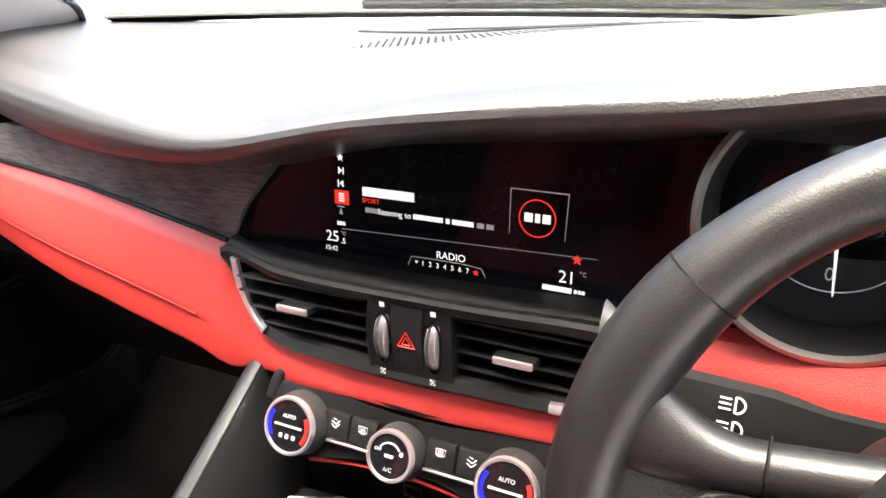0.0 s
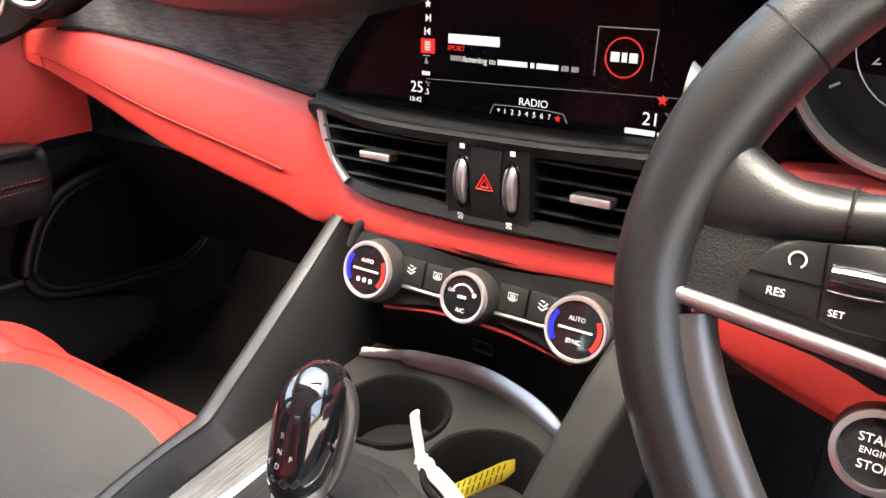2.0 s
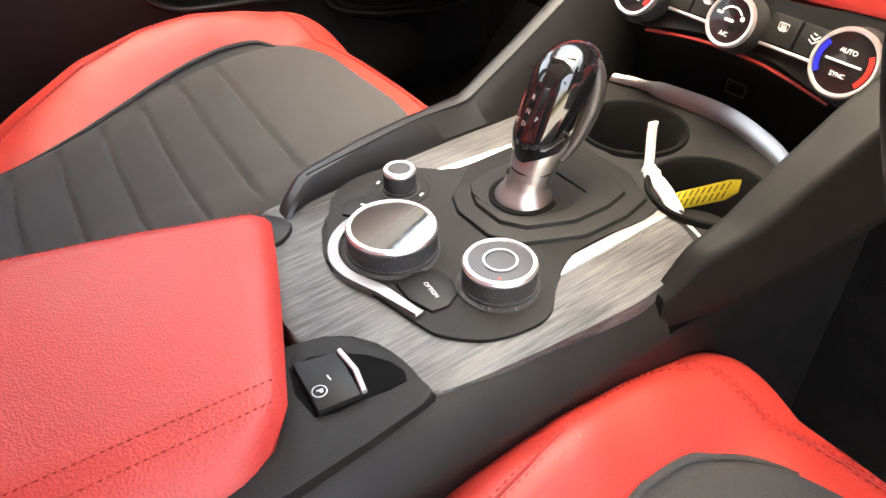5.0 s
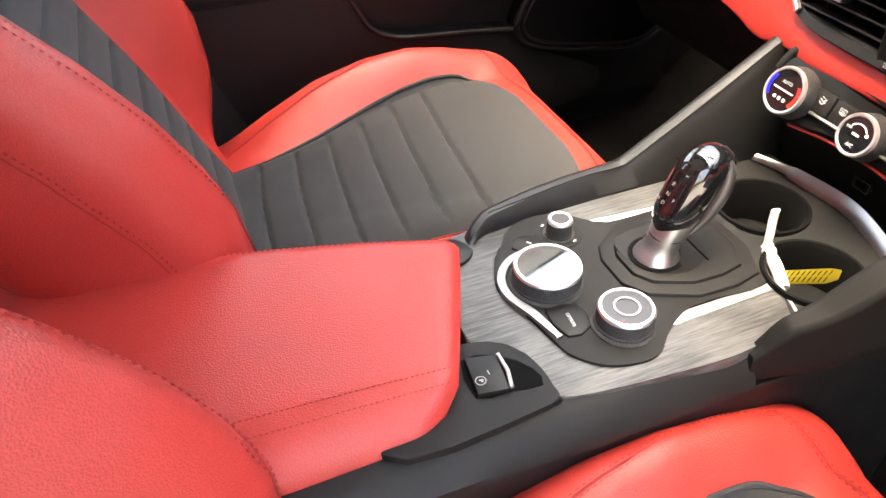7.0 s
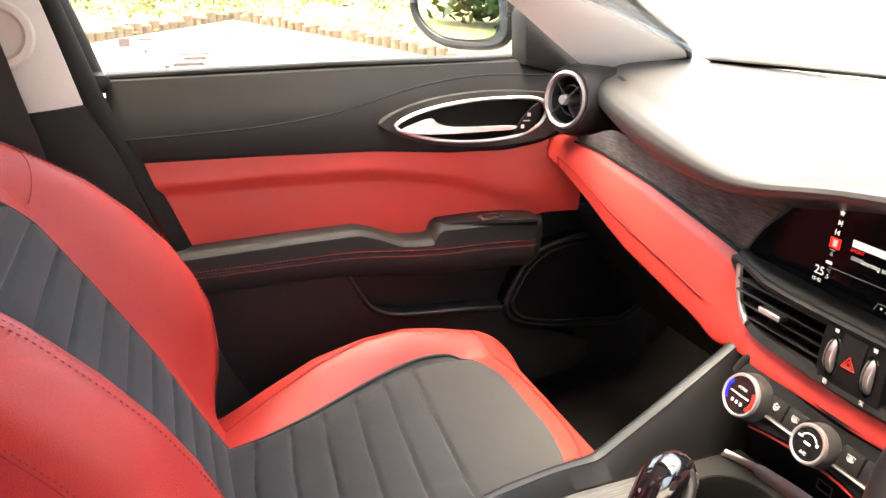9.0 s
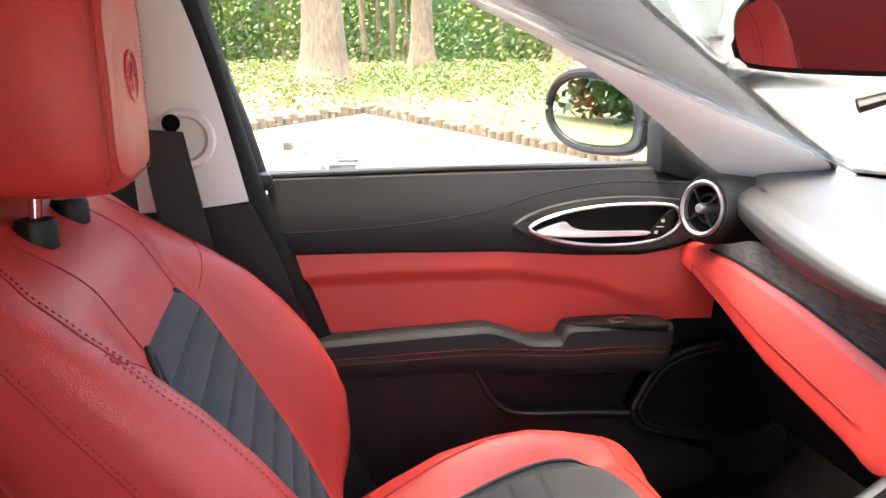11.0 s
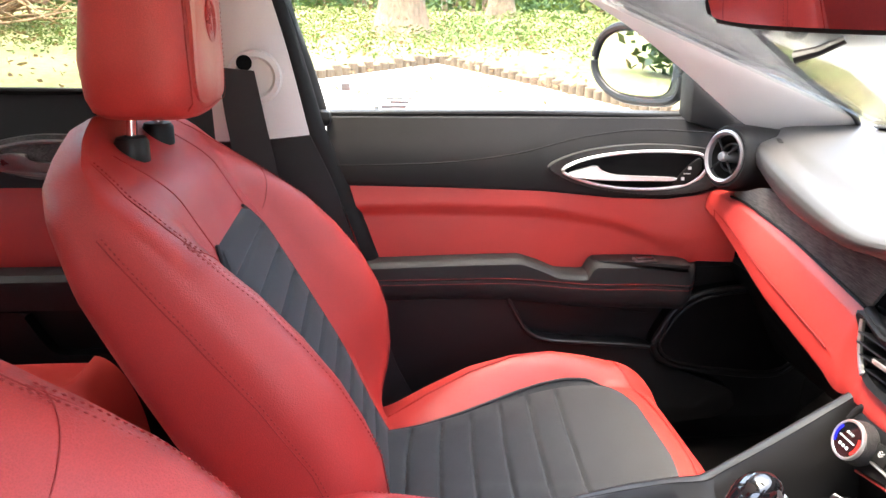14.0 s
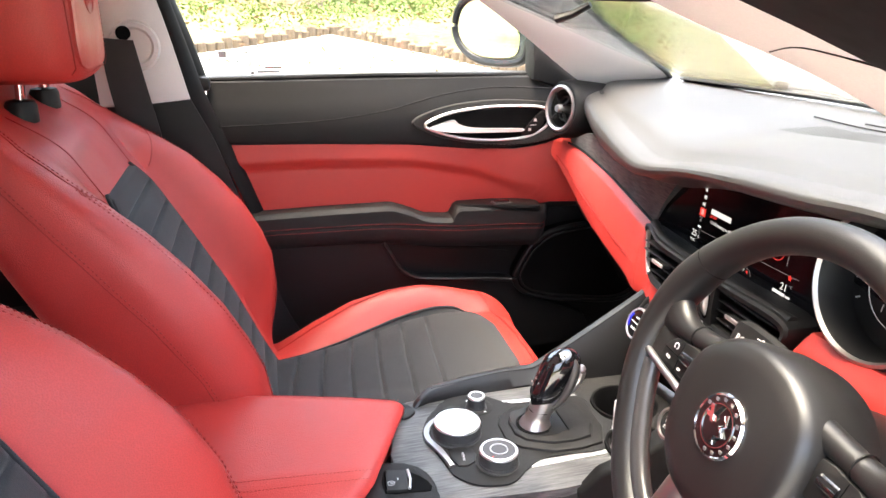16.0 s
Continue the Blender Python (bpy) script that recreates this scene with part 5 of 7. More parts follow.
part("side_lip", loft([[Vector((x, y, z)) for x, z in ((0.06, 0.598), (0.115, 0.598), (0.114, 0.607), (0.100, CZ(y) - 0.009), (0.094 if y > 0.2 else 0.090, CZ(y) - 0.003), (0.06, CZ(y) - 0.004))] for y in [-0.42 + 0.72 * i / 30 for i in range(31)]]), BLACK, con)
# wood plate
wood = two_d([(-0.132, 0.118), (-0.09, 0.105), (0.0, 0.085), (0.015, 0.112), (0.045, 0.128), (0.075, 0.130), (0.085, 0.132), (0.094, 0.18), (0.102, 0.263), (0.101, 0.30), (0.096, 0.335), (0.088, 0.352), (0.052, 0.364), (-0.02, 0.38), (-0.134, 0.375), (-0.137, 0.2)], 4)
part("wood_top", prism(wood, to_con, -0.03, 0.0, 0.004, 3), WOOD_Y, con, "dark grained wood console plate")
part("edge_strip", prism([(0.052, 0.3655), (0.0885, 0.3535), (0.0895, 0.356), (0.053, 0.3685)], to_con, -0.004, 0.0015), BRIGHT, con)
part("silver_strip", prism([(0.0535, 0.2500), (0.0440, 0.2700), (0.0455, 0.3660), (0.0545, 0.3640), (0.0550, 0.2560)], to_con, -0.004, 0.0018, 0.0006), BRIGHT, con, "bright silver strip beside the shifter")
part("silver_strip", prism([(-0.100, 0.258), (-0.092, 0.258), (-0.082, 0.37), (-0.088, 0.37)], to_con, -0.004, 0.0016, 0.0006), BRIGHT, con, "bright silver strip beside the shifter")

# black control island
isl = two_d([(-0.094, 0.160), (-0.118, 0.178), (-0.127, 0.205), (-0.121, 0.236), (-0.100, 0.258), (-0.088, 0.275), (-0.086, 0.33), (-0.080, 0.374), (-0.02, 0.382), (0.043, 0.362), (0.0435, 0.30), (0.045, 0.272), (0.060, 0.245), (0.077, 0.225), (0.080, 0.205), (0.072, 0.178), (0.052, 0.158), (0.034, 0.152), (0.0, 0.145), (-0.045, 0.135), (-0.085, 0.150)], 5)
part("control_island", prism(isl, to_con, -0.01, 0.0028, 0.002, 2), BLACK, con, "matt black island holding the controls")
sil = [(-0.037 + 0.0450 * math.cos(radians(g)), 0.180 + 0.0450 * math.sin(radians(g))) for g in range(172, 293, 8)] + [(0.0, 0.1455), (0.033, 0.1525), (0.031, 0.1605), (-0.004, 0.1525)] + [(-0.037 + 0.0378 * math.cos(radians(g)), 0.180 + 0.0378 * math.sin(radians(g))) for g in range(292, 171, -8)]
part("silver_edge", prism(sil, to_con, -0.006, 0.0062, 0.002, 2), DARKCHROME, con, "satin silver edge round the large dial")
part("option_button", prism(two_d([(-0.002, 0.160), (0.002, 0.190), (0.030, 0.187), (0.0335, 0.164)], 2), to_con, 0.0, 0.0052, 0.0015), HARD, con)
part("menu_button", prism(two_d([(-0.090, 0.170), (-0.103, 0.186), (-0.088, 0.206), (-0.070, 0.190)], 2), to_con, 0.0, 0.0050, 0.0015), HARD, con)
om = Matrix.Translation(to_con(0.0175, 0.1745, 0.0053)) @ Matrix.Rotation(radians(-5), 4, "Z")
words("lettering", "OPTION", 0.0044, om, INK, con, "CENTER")
part("menu_mark", box(to_con(-0.089, 0.188, 0.0053), (0.005, 0.0018, 0.0004), 0, Euler((0, 0, radians(35)))), INK, con)


def rotary(name, x, y, r, h, face, label, rim=BRIGHT):
    k = part(name, lathe(to_con(x, y, 0), (0, 0, 1), [(r + 0.004, 0.0), (r + 0.004, 0.003), (r + 0.001, 0.004), (r + 0.001, 0.006), (r, 0.0065), (r, h - 0.004), (r - 0.001, h - 0.003)], 64), KNURL, con, label)
    part("rim", lathe(to_con(x, y, 0), (0, 0, 1), [(r - 0.0006, h - 0.004), (r, h - 0.002), (r - 0.0012, h), (r - 0.0035, h + 0.0002), (r - 0.004, h - 0.001)], 64), rim, k)
    part("face", lathe(to_con(x, y, 0), (0, 0, 1), [(r - 0.0032, h - 0.003), (r - 0.0036, h - 0.0006), (0.0, h - 0.0002)], 48), face, k)
    return k


big = rotary("rotary_dial", -0.037, 0.180, 0.0315, 0.022, DIALTOP, "large rotary dial with a mirror-black top")
drv = rotary("mode_dial", 0.037, 0.215, 0.0245, 0.022, GRAPHITE, "drive mode dial with a silver rim")
part("inner_ring", lathe(to_con(0.037, 0.215, 0.0), (0, 0, 1), [(0.0115, 0.0214), (0.0115, 0.0226), (0.0100, 0.0226), (0.0100, 0.0214)], 40), SATIN, drv)
part("red_dot", lathe(to_con(0.050, 0.2035, 0.0213), (0, 0, 1), [(0.0014, 0.0), (0.0012, 0.0007), (0.0, 0.0007)], 10), RED_TRIM, drv)
vol = rotary("volume_knob", -0.092, 0.222, 0.0125, 0.022, GRAPHITE, "small volume knob with a silver rim")
part("volume_collar", lathe(to_con(-0.092, 0.222, 0.0), (0, 0, 1), [(0.023, 0.0), (0.023, 0.0036), (0.0215, 0.0042), (0.0155, 0.0036)], 48), BLACK, vol)
part("volume_marks", merge(*[box(to_con(-0.092 + 0.019 * math.cos(a), 0.222 + 0.019 * math.sin(a), 0.0042), (0.004, 0.0018, 0.0004), 0, Euler((0, 0, a + 1.57))) for a in (radians(-150), radians(-35), radians(25))]), INK, vol)

# shifter gate and lever
gate = thing("gear_selector", (-0.018, 0.285, 0.64), "gear selector with a satin stem and gloss black grip", "gear lever")
g_out = [(-0.058, 0.246), (-0.082, 0.280), (-0.083, 0.312), (-0.074, 0.352), (-0.060, 0.372), (0.002, 0.372), (0.034, 0.358), (0.040, 0.33), (0.038, 0.292), (0.018, 0.252), (-0.004, 0.238), (-0.040, 0.238)]
part("gate_plate", prism(g_out, to_con, 0.0, 0.0065, 0.003, 2), BLACK, gate)
part("gate_bevel", prism([(-0.022 + (a + 0.022) * 0.78, 0.304 + (b - 0.304) * 0.80) for a, b in g_out], to_con, 0.004, 0.0105, 0.004, 2), BLACK, gate)
part("gate_recess", prism(two_d([(-0.056, 0.262), (-0.060, 0.30), (-0.050, 0.318), (0.005, 0.318), (0.010, 0.285), (-0.005, 0.262), (-0.03, 0.255)], 2), to_con, 0.009, 0.0109), HARD, gate)
part("gate_line", box(to_con(-0.024, 0.322, 0.0108), (0.06, 0.0014, 0.001)), DARK, gate)
# Flat near-black disc; the shade of the opening is only colour.
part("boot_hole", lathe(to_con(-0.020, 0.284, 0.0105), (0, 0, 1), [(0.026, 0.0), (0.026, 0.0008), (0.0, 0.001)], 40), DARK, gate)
part("collar", lathe(to_con(-0.020, 0.284, 0.006), (0, 0.10, 1), [(0.0222, 0.0), (0.0222, 0.003), (0.0205, 0.0075), (0.0170, 0.012), (0.0158, 0.016), (0.0155, 0.022)], 48), SATIN, gate, "polished collar")


def egg(rows, n=40):
    """Rings for the grip: rows of (height, y centre, half width, half length front, half length rear)."""
    rings = []
    for z, yc, w, lf, lr in rows:
        ring = []
        for i in range(n):
            a = 2 * math.pi * i / n
            c, s = math.cos(a), math.sin(a)
            px = w * math.copysign(abs(c) ** 0.85, c)
            py = (lf if s > 0 else lr) * math.copysign(abs(s) ** 0.85, s)
            ring.append(Vector((-0.020 + px, yc + py, CZ(0.28) + 0.012 + (z - 0.012) * 0.87)))
        rings.append(ring)
    return rings


part("stem", loft(egg([(0.022, 0.287, 0.0155, 0.0155, 0.0155), (0.030, 0.289, 0.0152, 0.0155, 0.015), (0.042, 0.293, 0.0162, 0.0185, 0.0172), (0.056, 0.299, 0.0178, 0.024, 0.0195), (0.066, 0.304, 0.0172, 0.0255, 0.020), (0.080, 0.311, 0.0150, 0.0255, 0.018)])), SATIN, gate, "satin metal stem")
part("stem_joint", lathe(Vector((-0.020, 0.2905, CZ(0.28) + 0.0335)), (0, 0.06, 1), [(0.0157, -0.0008), (0.0162, 0.0), (0.0157, 0.0008)], 40), RUBBER, gate)
part("grip", loft(egg([(0.047, 0.2935, 0.0110, 0.004, 0.0165), (0.056, 0.297, 0.0178, 0.012, 0.0218), (0.0695, 0.302, 0.0195, 0.019, 0.0262), (0.0925, 0.310, 0.0205, 0.026, 0.0268), (0.108, 0.315, 0.0203, 0.026, 0.0262), (0.120, 0.3185, 0.0188, 0.0225, 0.0243), (0.128, 0.3205, 0.0150, 0.0165, 0.0185), (0.1325, 0.322, 0.0092, 0.0098, 0.0112), (0.1345, 0.322, 0.003, 0.003, 0.004)])), GLOSS, gate, "gloss black grip")
for s in (-1, 1):
    pts = [(0.046, 0.302, 0.0150), (0.058, 0.311, 0.0165), (0.075, 0.319, 0.0172), (0.0925, 0.325, 0.0172), (0.108, 0.328, 0.0160), (0.120, 0.3275, 0.0130), (0.129, 0.324, 0.0080)]
    ln = spline([(-0.020 + s * w, y, CZ(0.28) + 0.012 + (z - 0.012) * 0.87) for z, y, w in pts], 8)
    part("grip_side", tube(ln, [0.0020 + 0.0052 * math.sin(math.pi * (i + 4) / (len(ln) + 6)) for i in range(len(ln))], 12), GRAPHITE, gate, "satin graphite side of the grip")
part("top_line", tube([Vector((-0.020 + 0.0185 * math.sin(a), 0.2965 + 0.003 * math.cos(a), 0.7395 + 0.001 * math.cos(a))) for a in [-1.2 + 0.2 * i for i in range(13)]], 0.0004, 4), DARK, gate)
part("release_paddle", tube(spline([(-0.020, 0.330, 0.690), (-0.020, 0.344, 0.712), (-0.020, 0.345, 0.730)], 5), [0.003, 0.005, 0.006, 0.006, 0.006, 0.006, 0.006, 0.006, 0.006, 0.005, 0.003], 10), SATIN, gate, "satin metal release paddle")
gp = Matrix.Translation((-0.020, 0.2822, 0.7145)) @ Matrix.Rotation(radians(66), 4, "X")
for tx, dx, dz in (("R", 0.001, 0.013), ("N", 0.001, 0.003), ("M", -0.0085, -0.006), ("D", 0.001, -0.006), ("P", 0.0085, 0.000)):
    words("shift_mark", tx, 0.0050, gp @ Matrix.Translation((dx, dz, 0.0016 + (0.001 if dx < 0.005 and dx > -0.005 else -0.0012))), LIT_DIM if tx != "P" else LIT_GREY, gate, "CENTER")

# cup holder tray
tray = part("cup_tray", bmesh.new(), BLACK, con)
bm = bmesh.new()
out = [(0.094, 0.345), (0.112, 0.41), (0.118, 0.47), (0.10, 0.50), (0.0, 0.515), (-0.12, 0.50), (-0.134, 0.44), (-0.136, 0.37), (-0.02, 0.376), (0.052, 0.366)]
cups = ((-0.047, 0.428, 0.044), (0.052, 0.404, 0.0435))


def loop(pts):
    vs = [bm.verts.new(to_con(a, b, 0.001)) for a, b in pts]
    return [bm.edges.new((vs[i], vs[(i + 1) % len(vs)])) for i in range(len(vs))]


edges = loop(out)
for cx, cy, r in cups:
    edges += loop([(cx + r * math.cos(i * math.pi / 24), cy + r * math.sin(i * math.pi / 24)) for i in range(48)])
bmesh.ops.triangle_fill(bm, edges=edges, use_beauty=True, use_dissolve=False)
in_cup = [f for f in bm.faces if any((f.calc_center_median().x - cx) ** 2 + (f.calc_center_median().y - cy) ** 2 < (r * 0.97) ** 2 for cx, cy, r in cups)]
bmesh.ops.delete(bm, geom=in_cup, context="FACES")
bm.to_mesh(tray.data)
bm.free()
for cx, cy, r in cups:
    # Wells are black, with the shade inside them added to the colour.
    part("cup_well", lathe(to_con(cx, cy, 0.0), (0, 0, 1), [(r + 0.004, 0.0), (r + 0.003, 0.004), (r, 0.004), (r - 0.003, 0.0), (r - 0.006, -0.055), (0.0, -0.056)], 48), DARK, con, "round black cup holder, darkened further to stand for inner shade")
part("cup_divider", box(to_con(0.001, 0.436, -0.012), (0.012, 0.03, 0.024), 0.004, Euler((0, 0, radians(10)))), HARD, con)
part("tray_blade", sweep_band([((-0.118, 0.472, 0.648), (-0.118, 0.478, 0.654)), ((-0.085, 0.484, 0.648), (-0.084, 0.489, 0.656)), ((-0.070, 0.484, 0.647), (-0.068, 0.492, 0.659)), ((-0.008, 0.490, 0.647), (-0.008, 0.498, 0.661)), ((0.040, 0.480, 0.646), (0.043, 0.488, 0.659)), ((0.072, 0.467, 0.646), (0.076, 0.473, 0.655)), ((0.082, 0.458, 0.648), (0.087, 0.460, 0.652))], 8, 4, 0.001, (0, -1, 0.3), (0, 0.003, -0.002)), DARKCHROME, con, "curved satin metal blade behind the cups")

# things in the cup holder
tagv = thing("cable_clip", (0.01, 0.39, 0.64), "white plastic loop clip standing in the cup holder", "clip")
part("loop_strap", tube(spline([(0.004, 0.392, 0.642), (0.003, 0.392, 0.656), (0.000, 0.393, 0.672), (-0.001, 0.394, 0.681)], 6), 0.0062, 12, flat=0.45, up=(1, 0.2, 0)), WHITEP, tagv)
part("clip_body", tube(spline([(0.004, 0.392, 0.643), (0.018, 0.385, 0.643), (0.034, 0.380, 0.640), (0.050, 0.374, 0.634)], 6), [0.0055, 0.0065, 0.005, 0.0065, 0.007, 0.0055, 0.005] + [0.006] * 12, 10), WHITEP, tagv)
ytag = thing("yellow_tag", (0.05, 0.40, 0.62), "bright yellow ribbed plastic tag in the cup holder", "tag")
yt = lambda a, b, c: Vector((0.036 + a * 0.66 + c * 0.3, 0.380 + a * 0.40 + c * 0.4, 0.633 + b + a * 0.42 - c * 0.5))
part("blade", prism([(0.0, -0.008), (0.050, -0.007), (0.060, -0.002), (0.060, 0.008), (0.050, 0.010), (0.0, 0.008)], yt, -0.001, 0.0012, 0.0005), YELLOW, ytag)
for k in range(9):
    part("rib", merge(prism([(0.006 + 0.0052 * k, -0.006), (0.0068 + 0.0052 * k, -0.006), (0.0088 + 0.0052 * k, 0.000), (0.0080 + 0.0052 * k, 0.000)], yt, -0.0016, 0.0020), prism([(0.0085 + 0.0052 * k, 0.002), (0.0093 + 0.0052 * k, 0.002), (0.0113 + 0.0052 * k, 0.007), (0.0105 + 0.0052 * k, 0.007)], yt, -0.0016, 0.0020)), HARD, ytag)

# parking brake switch
pk = part("switch_plate", prism(two_d([(0.001, 0.055), (0.010, 0.100), (0.026, 0.119), (0.055, 0.128), (0.080, 0.127), (0.089, 0.118), (0.092, 0.0), (0.05, -0.02), (0.0, 0.0)], 3), to_con, -0.012, 0.0035, 0.002, 2), BLACK, con, "black plate with the parking brake switch")
# Thin near-black plate stands in for the shaded hollow round the switch.
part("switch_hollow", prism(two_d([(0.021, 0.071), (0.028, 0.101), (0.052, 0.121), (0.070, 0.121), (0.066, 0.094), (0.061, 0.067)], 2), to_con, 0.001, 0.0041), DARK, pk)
pb = part("brake_switch", prism([(0.023, 0.073), (0.030, 0.099), (0.066, 0.094), (0.062, 0.069)], to_con, 0.002, 0.0085, 0.001), HARD, pk)
part("silver_tip", tube([to_con(0.031, 0.0995, 0.0092), to_con(0.050, 0.0995, 0.0098), to_con(0.0665, 0.0955, 0.0092)], 0.0018, 8), BRIGHT, pb)
part("brake_mark", merge(tube([to_con(0.0505 + 0.0042 * math.cos(i * math.pi / 8), 0.076 + 0.0042 * math.sin(i * math.pi / 8), 0.0087) for i in range(16)], 0.0003, 4, True), box(to_con(0.045, 0.085, 0.0087), (0.004, 0.0008, 0.0004))), INK, pb)
words("brake_letter", "P", 0.0055, Matrix.Translation(to_con(0.0505, 0.076, 0.0087)) @ Matrix.Rotation(radians(-10), 4, "Z"), INK, pb, "CENTER")

# red armrest lid
arm = thing("armrest_box", (-0.04, -0.15, 0.6), "red leather centre armrest with double stitching", "armrest")


def arm_f(u, v):
    """u runs from the passenger's edge to the driver's edge, v from the front to the back."""
    a = u
    y = 0.121 - 0.076 * a ** 1.1 - 0.018 * smoothstep(0.86, 1.0, a) - 0.50 * v
    x0 = lerp_table([(0.0, -0.106), (0.17, -0.136), (0.33, -0.158), (0.42, -0.168), (0.8, -0.200), (1.0, -0.215)], v)[0]
    return x0 + (0.078 - x0) * a, y


rings = []
NV = 40
for j in range(NV + 1):
    v = (j / NV) ** 1.3
    drop = 0.010 * (1 - min(j / 3, 1.0)) ** 2
    ring = []
    for i in range(31):
        a = i / 30
        x, y = arm_f(a, v)
        z = 0.658 - 0.026 * max(0.0, (a - 0.80) / 0.20) ** 2 - 0.006 * max(0.0, (0.06 - a) / 0.06) ** 2 - drop - 0.0022 * math.exp(-((a - 0.845) / 0.012) ** 2)
        ring.append(Vector((x, y, z)))
    x1, y1 = arm_f(1, v)
    x0, y0 = arm_f(0, v)
    ring += [Vector((x1 + 0.003, y1, 0.622)), Vector((x1 - 0.012, y1, 0.610)), Vector((x0 + 0.01, y0, 0.610)), Vector((x0 - 0.002, y0, 0.625))]
    rings.append(ring)
part("lid", loft(rings), RED, arm, "red leather lid")
for a in (0.815, 0.875):
    ln = []
    for j in range(2, 60):
        v = (j / 60) ** 1.3
        x, y = arm_f(a, v)
        ln.append(Vector((x, y, 0.6582 - 0.026 * max(0.0, (a - 0.80) / 0.20) ** 2)))
    part("stitching", stitches(ln, 0.0006, 0.0034, 0.0009), RED_THREAD, arm, kind="stuff")
ln = [Vector((*arm_f(0.03, (j / 60) ** 1.3), 0.6570)) for j in range(2, 60)]
part("stitching", stitches(ln, 0.0006, 0.004, 0.0016), RED_THREAD, arm, kind="stuff")
part("lid_base", prism([(-0.150, -0.40), (0.088, -0.40), (0.085, 0.03), (-0.02, 0.085), (-0.105, 0.115), (-0.118, 0.10)], lambda a, b, c: Vector((a, b, c)), 0.59, 0.612, 0.002), HARD, arm)
part("hinge_cap", prism(two_d([(-0.128, 0.122), (-0.105, 0.136), (-0.090, 0.118), (-0.105, 0.10)], 4), to_con, -0.01, 0.004, 0.002), HARD, con)


# ---- front seats ----
SX = -0.425
HW = 0.238


CREST = [(-0.16, 0.47), (-0.05, 0.500), (0.02, 0.542), (0.10, 0.582), (0.18, 0.602), (0.25, 0.606), (0.31, 0.596), (0.36, 0.582), (0.45, 0.57)]


CUSH_W = [(-0.15, 0.075), (0.0, 0.088), (0.08, 0.106), (0.16, 0.130), (0.22, 0.146), (0.27, 0.155)]
BACK_W = [(-0.03, 0.098), (0.07, 0.108), (0.2, 0.128), (0.3, 0.139), (0.38, 0.143), (0.405, 0.141), (0.42, 0.132), (0.44, 0.116), (0.453, 0.102), (0.456, 0.098)]


def bolster_rise(dx, start, crest):
    """From 0 at the edge of the centre panel to 1 at the bolster's crest."""
    t = min(max((abs(dx) - start) / (crest - start), 0.0), 1.0)
    return 0.45 * t * t * (3 - 2 * t) + 0.55 * (1 - (1 - t) ** 2) * smoothstep(0.0, 0.2, t)


def cushion_top(dx, y):
    """Height of the cushion at dx from its middle."""
    mid = 0.518 + 0.040 * smoothstep(-0.1, 0.34, y)
    k = bolster_rise(dx, lerp_table(CUSH_W, y)[0] - 0.012, 0.200) - 0.25 * smoothstep(0.21, 0.24, abs(dx))
    crest = 0.44 + (lerp_table(CREST, y)[0] - 0.44) / 0.904
    return mid + (crest - mid) * k * (0.15 if dx > 0 else 1.0)


def nose_at(y):
    return max(math.sqrt(max(0.0, 1 - max(0.0, (y - 0.365) / 0.087) ** 2)) if y > 0.365 else 1.0, 0.02)


def cushion_z(dx, y):
    """Height of the rounded cushion's skin."""
    nose = nose_at(y)
    w = HW * (1 - 0.05 * (1 - (y + 0.16) / 0.61) - 0.10 * (1 - nose))
    c = min(abs(dx) / w, 1.0) ** (1 / 0.42)
    s = math.sqrt(max(0.0, 1 - c * c))
    return 0.44 + (cushion_top(dx * HW / w, y) - 0.44) * (s ** 0.35) * (0.35 + 0.65 * nose)


def profile():
    """Cosines and sines round a padded section, evenly spread over its upper face."""
    top = [math.sin(math.pi / 2 * (1 - 2 * i / 56)) for i in range(57)]
    ups = [(math.copysign(abs(p) ** (1 / 0.42), p), math.sqrt(max(0.0, 1 - abs(p) ** (2 / 0.42)))) for p in top]
    return ups + [(math.cos(math.pi * (1 + i / 20)), math.sin(math.pi * (1 + i / 20))) for i in range(1, 20)]


def cushion_shell():
    rings = []
    turns = profile()
    for j in range(61):
        v = j / 60
        y = -0.16 + 0.61 * v
        nose = math.sqrt(max(0.0, 1 - max(0.0, (y - 0.365) / 0.087) ** 2)) if y > 0.365 else 1.0
        nose = max(nose, 0.02)
        ring = []
        w = HW * (1 - 0.05 * (1 - v) - 0.10 * (1 - nose))
        for c, s in turns:
            px = w * math.copysign(min(1.0, abs(c) ** 0.42), c)
            if s >= 0:
                top = cushion_top(px * HW / w, y)
                z = 0.44 + (top - 0.44) * (abs(s) ** 0.35) * (0.35 + 0.65 * nose)
            else:
                z = 0.44 - 0.09 * abs(s) ** 0.4
            ring.append(Vector((SX + px, y, z)))
        rings.append(ring)
    return loft(rings)


LEAN_A = radians(30)
BO = Vector((0, -0.045, 0.520))
b_up, b_fw = Vector((0, -math.sin(LEAN_A), math.cos(LEAN_A))), Vector((0, math.cos(LEAN_A), math.sin(LEAN_A)))


def back_half(s):
    return lerp_table([(-0.04, 0.215), (0.06, 0.258), (0.15, 0.272), (0.28, 0.276), (0.38, 0.272), (0.46, 0.264), (0.53, 0.253), (0.585, 0.238), (0.617, 0.207), (0.644, 0.155), (0.66, 0.095)], s)[0]


BOLSTER = [(-0.04, -0.055), (0.0, -0.022), (0.03, 0.004), (0.06, 0.032), (0.09, 0.053), (0.15, 0.080), (0.20, 0.090), (0.26, 0.092), (0.33, 0.083), (0.40, 0.065), (0.46, 0.038), (0.50, 0.018), (0.56, -0.012), (0.60, -0.025), (0.66, -0.05)]


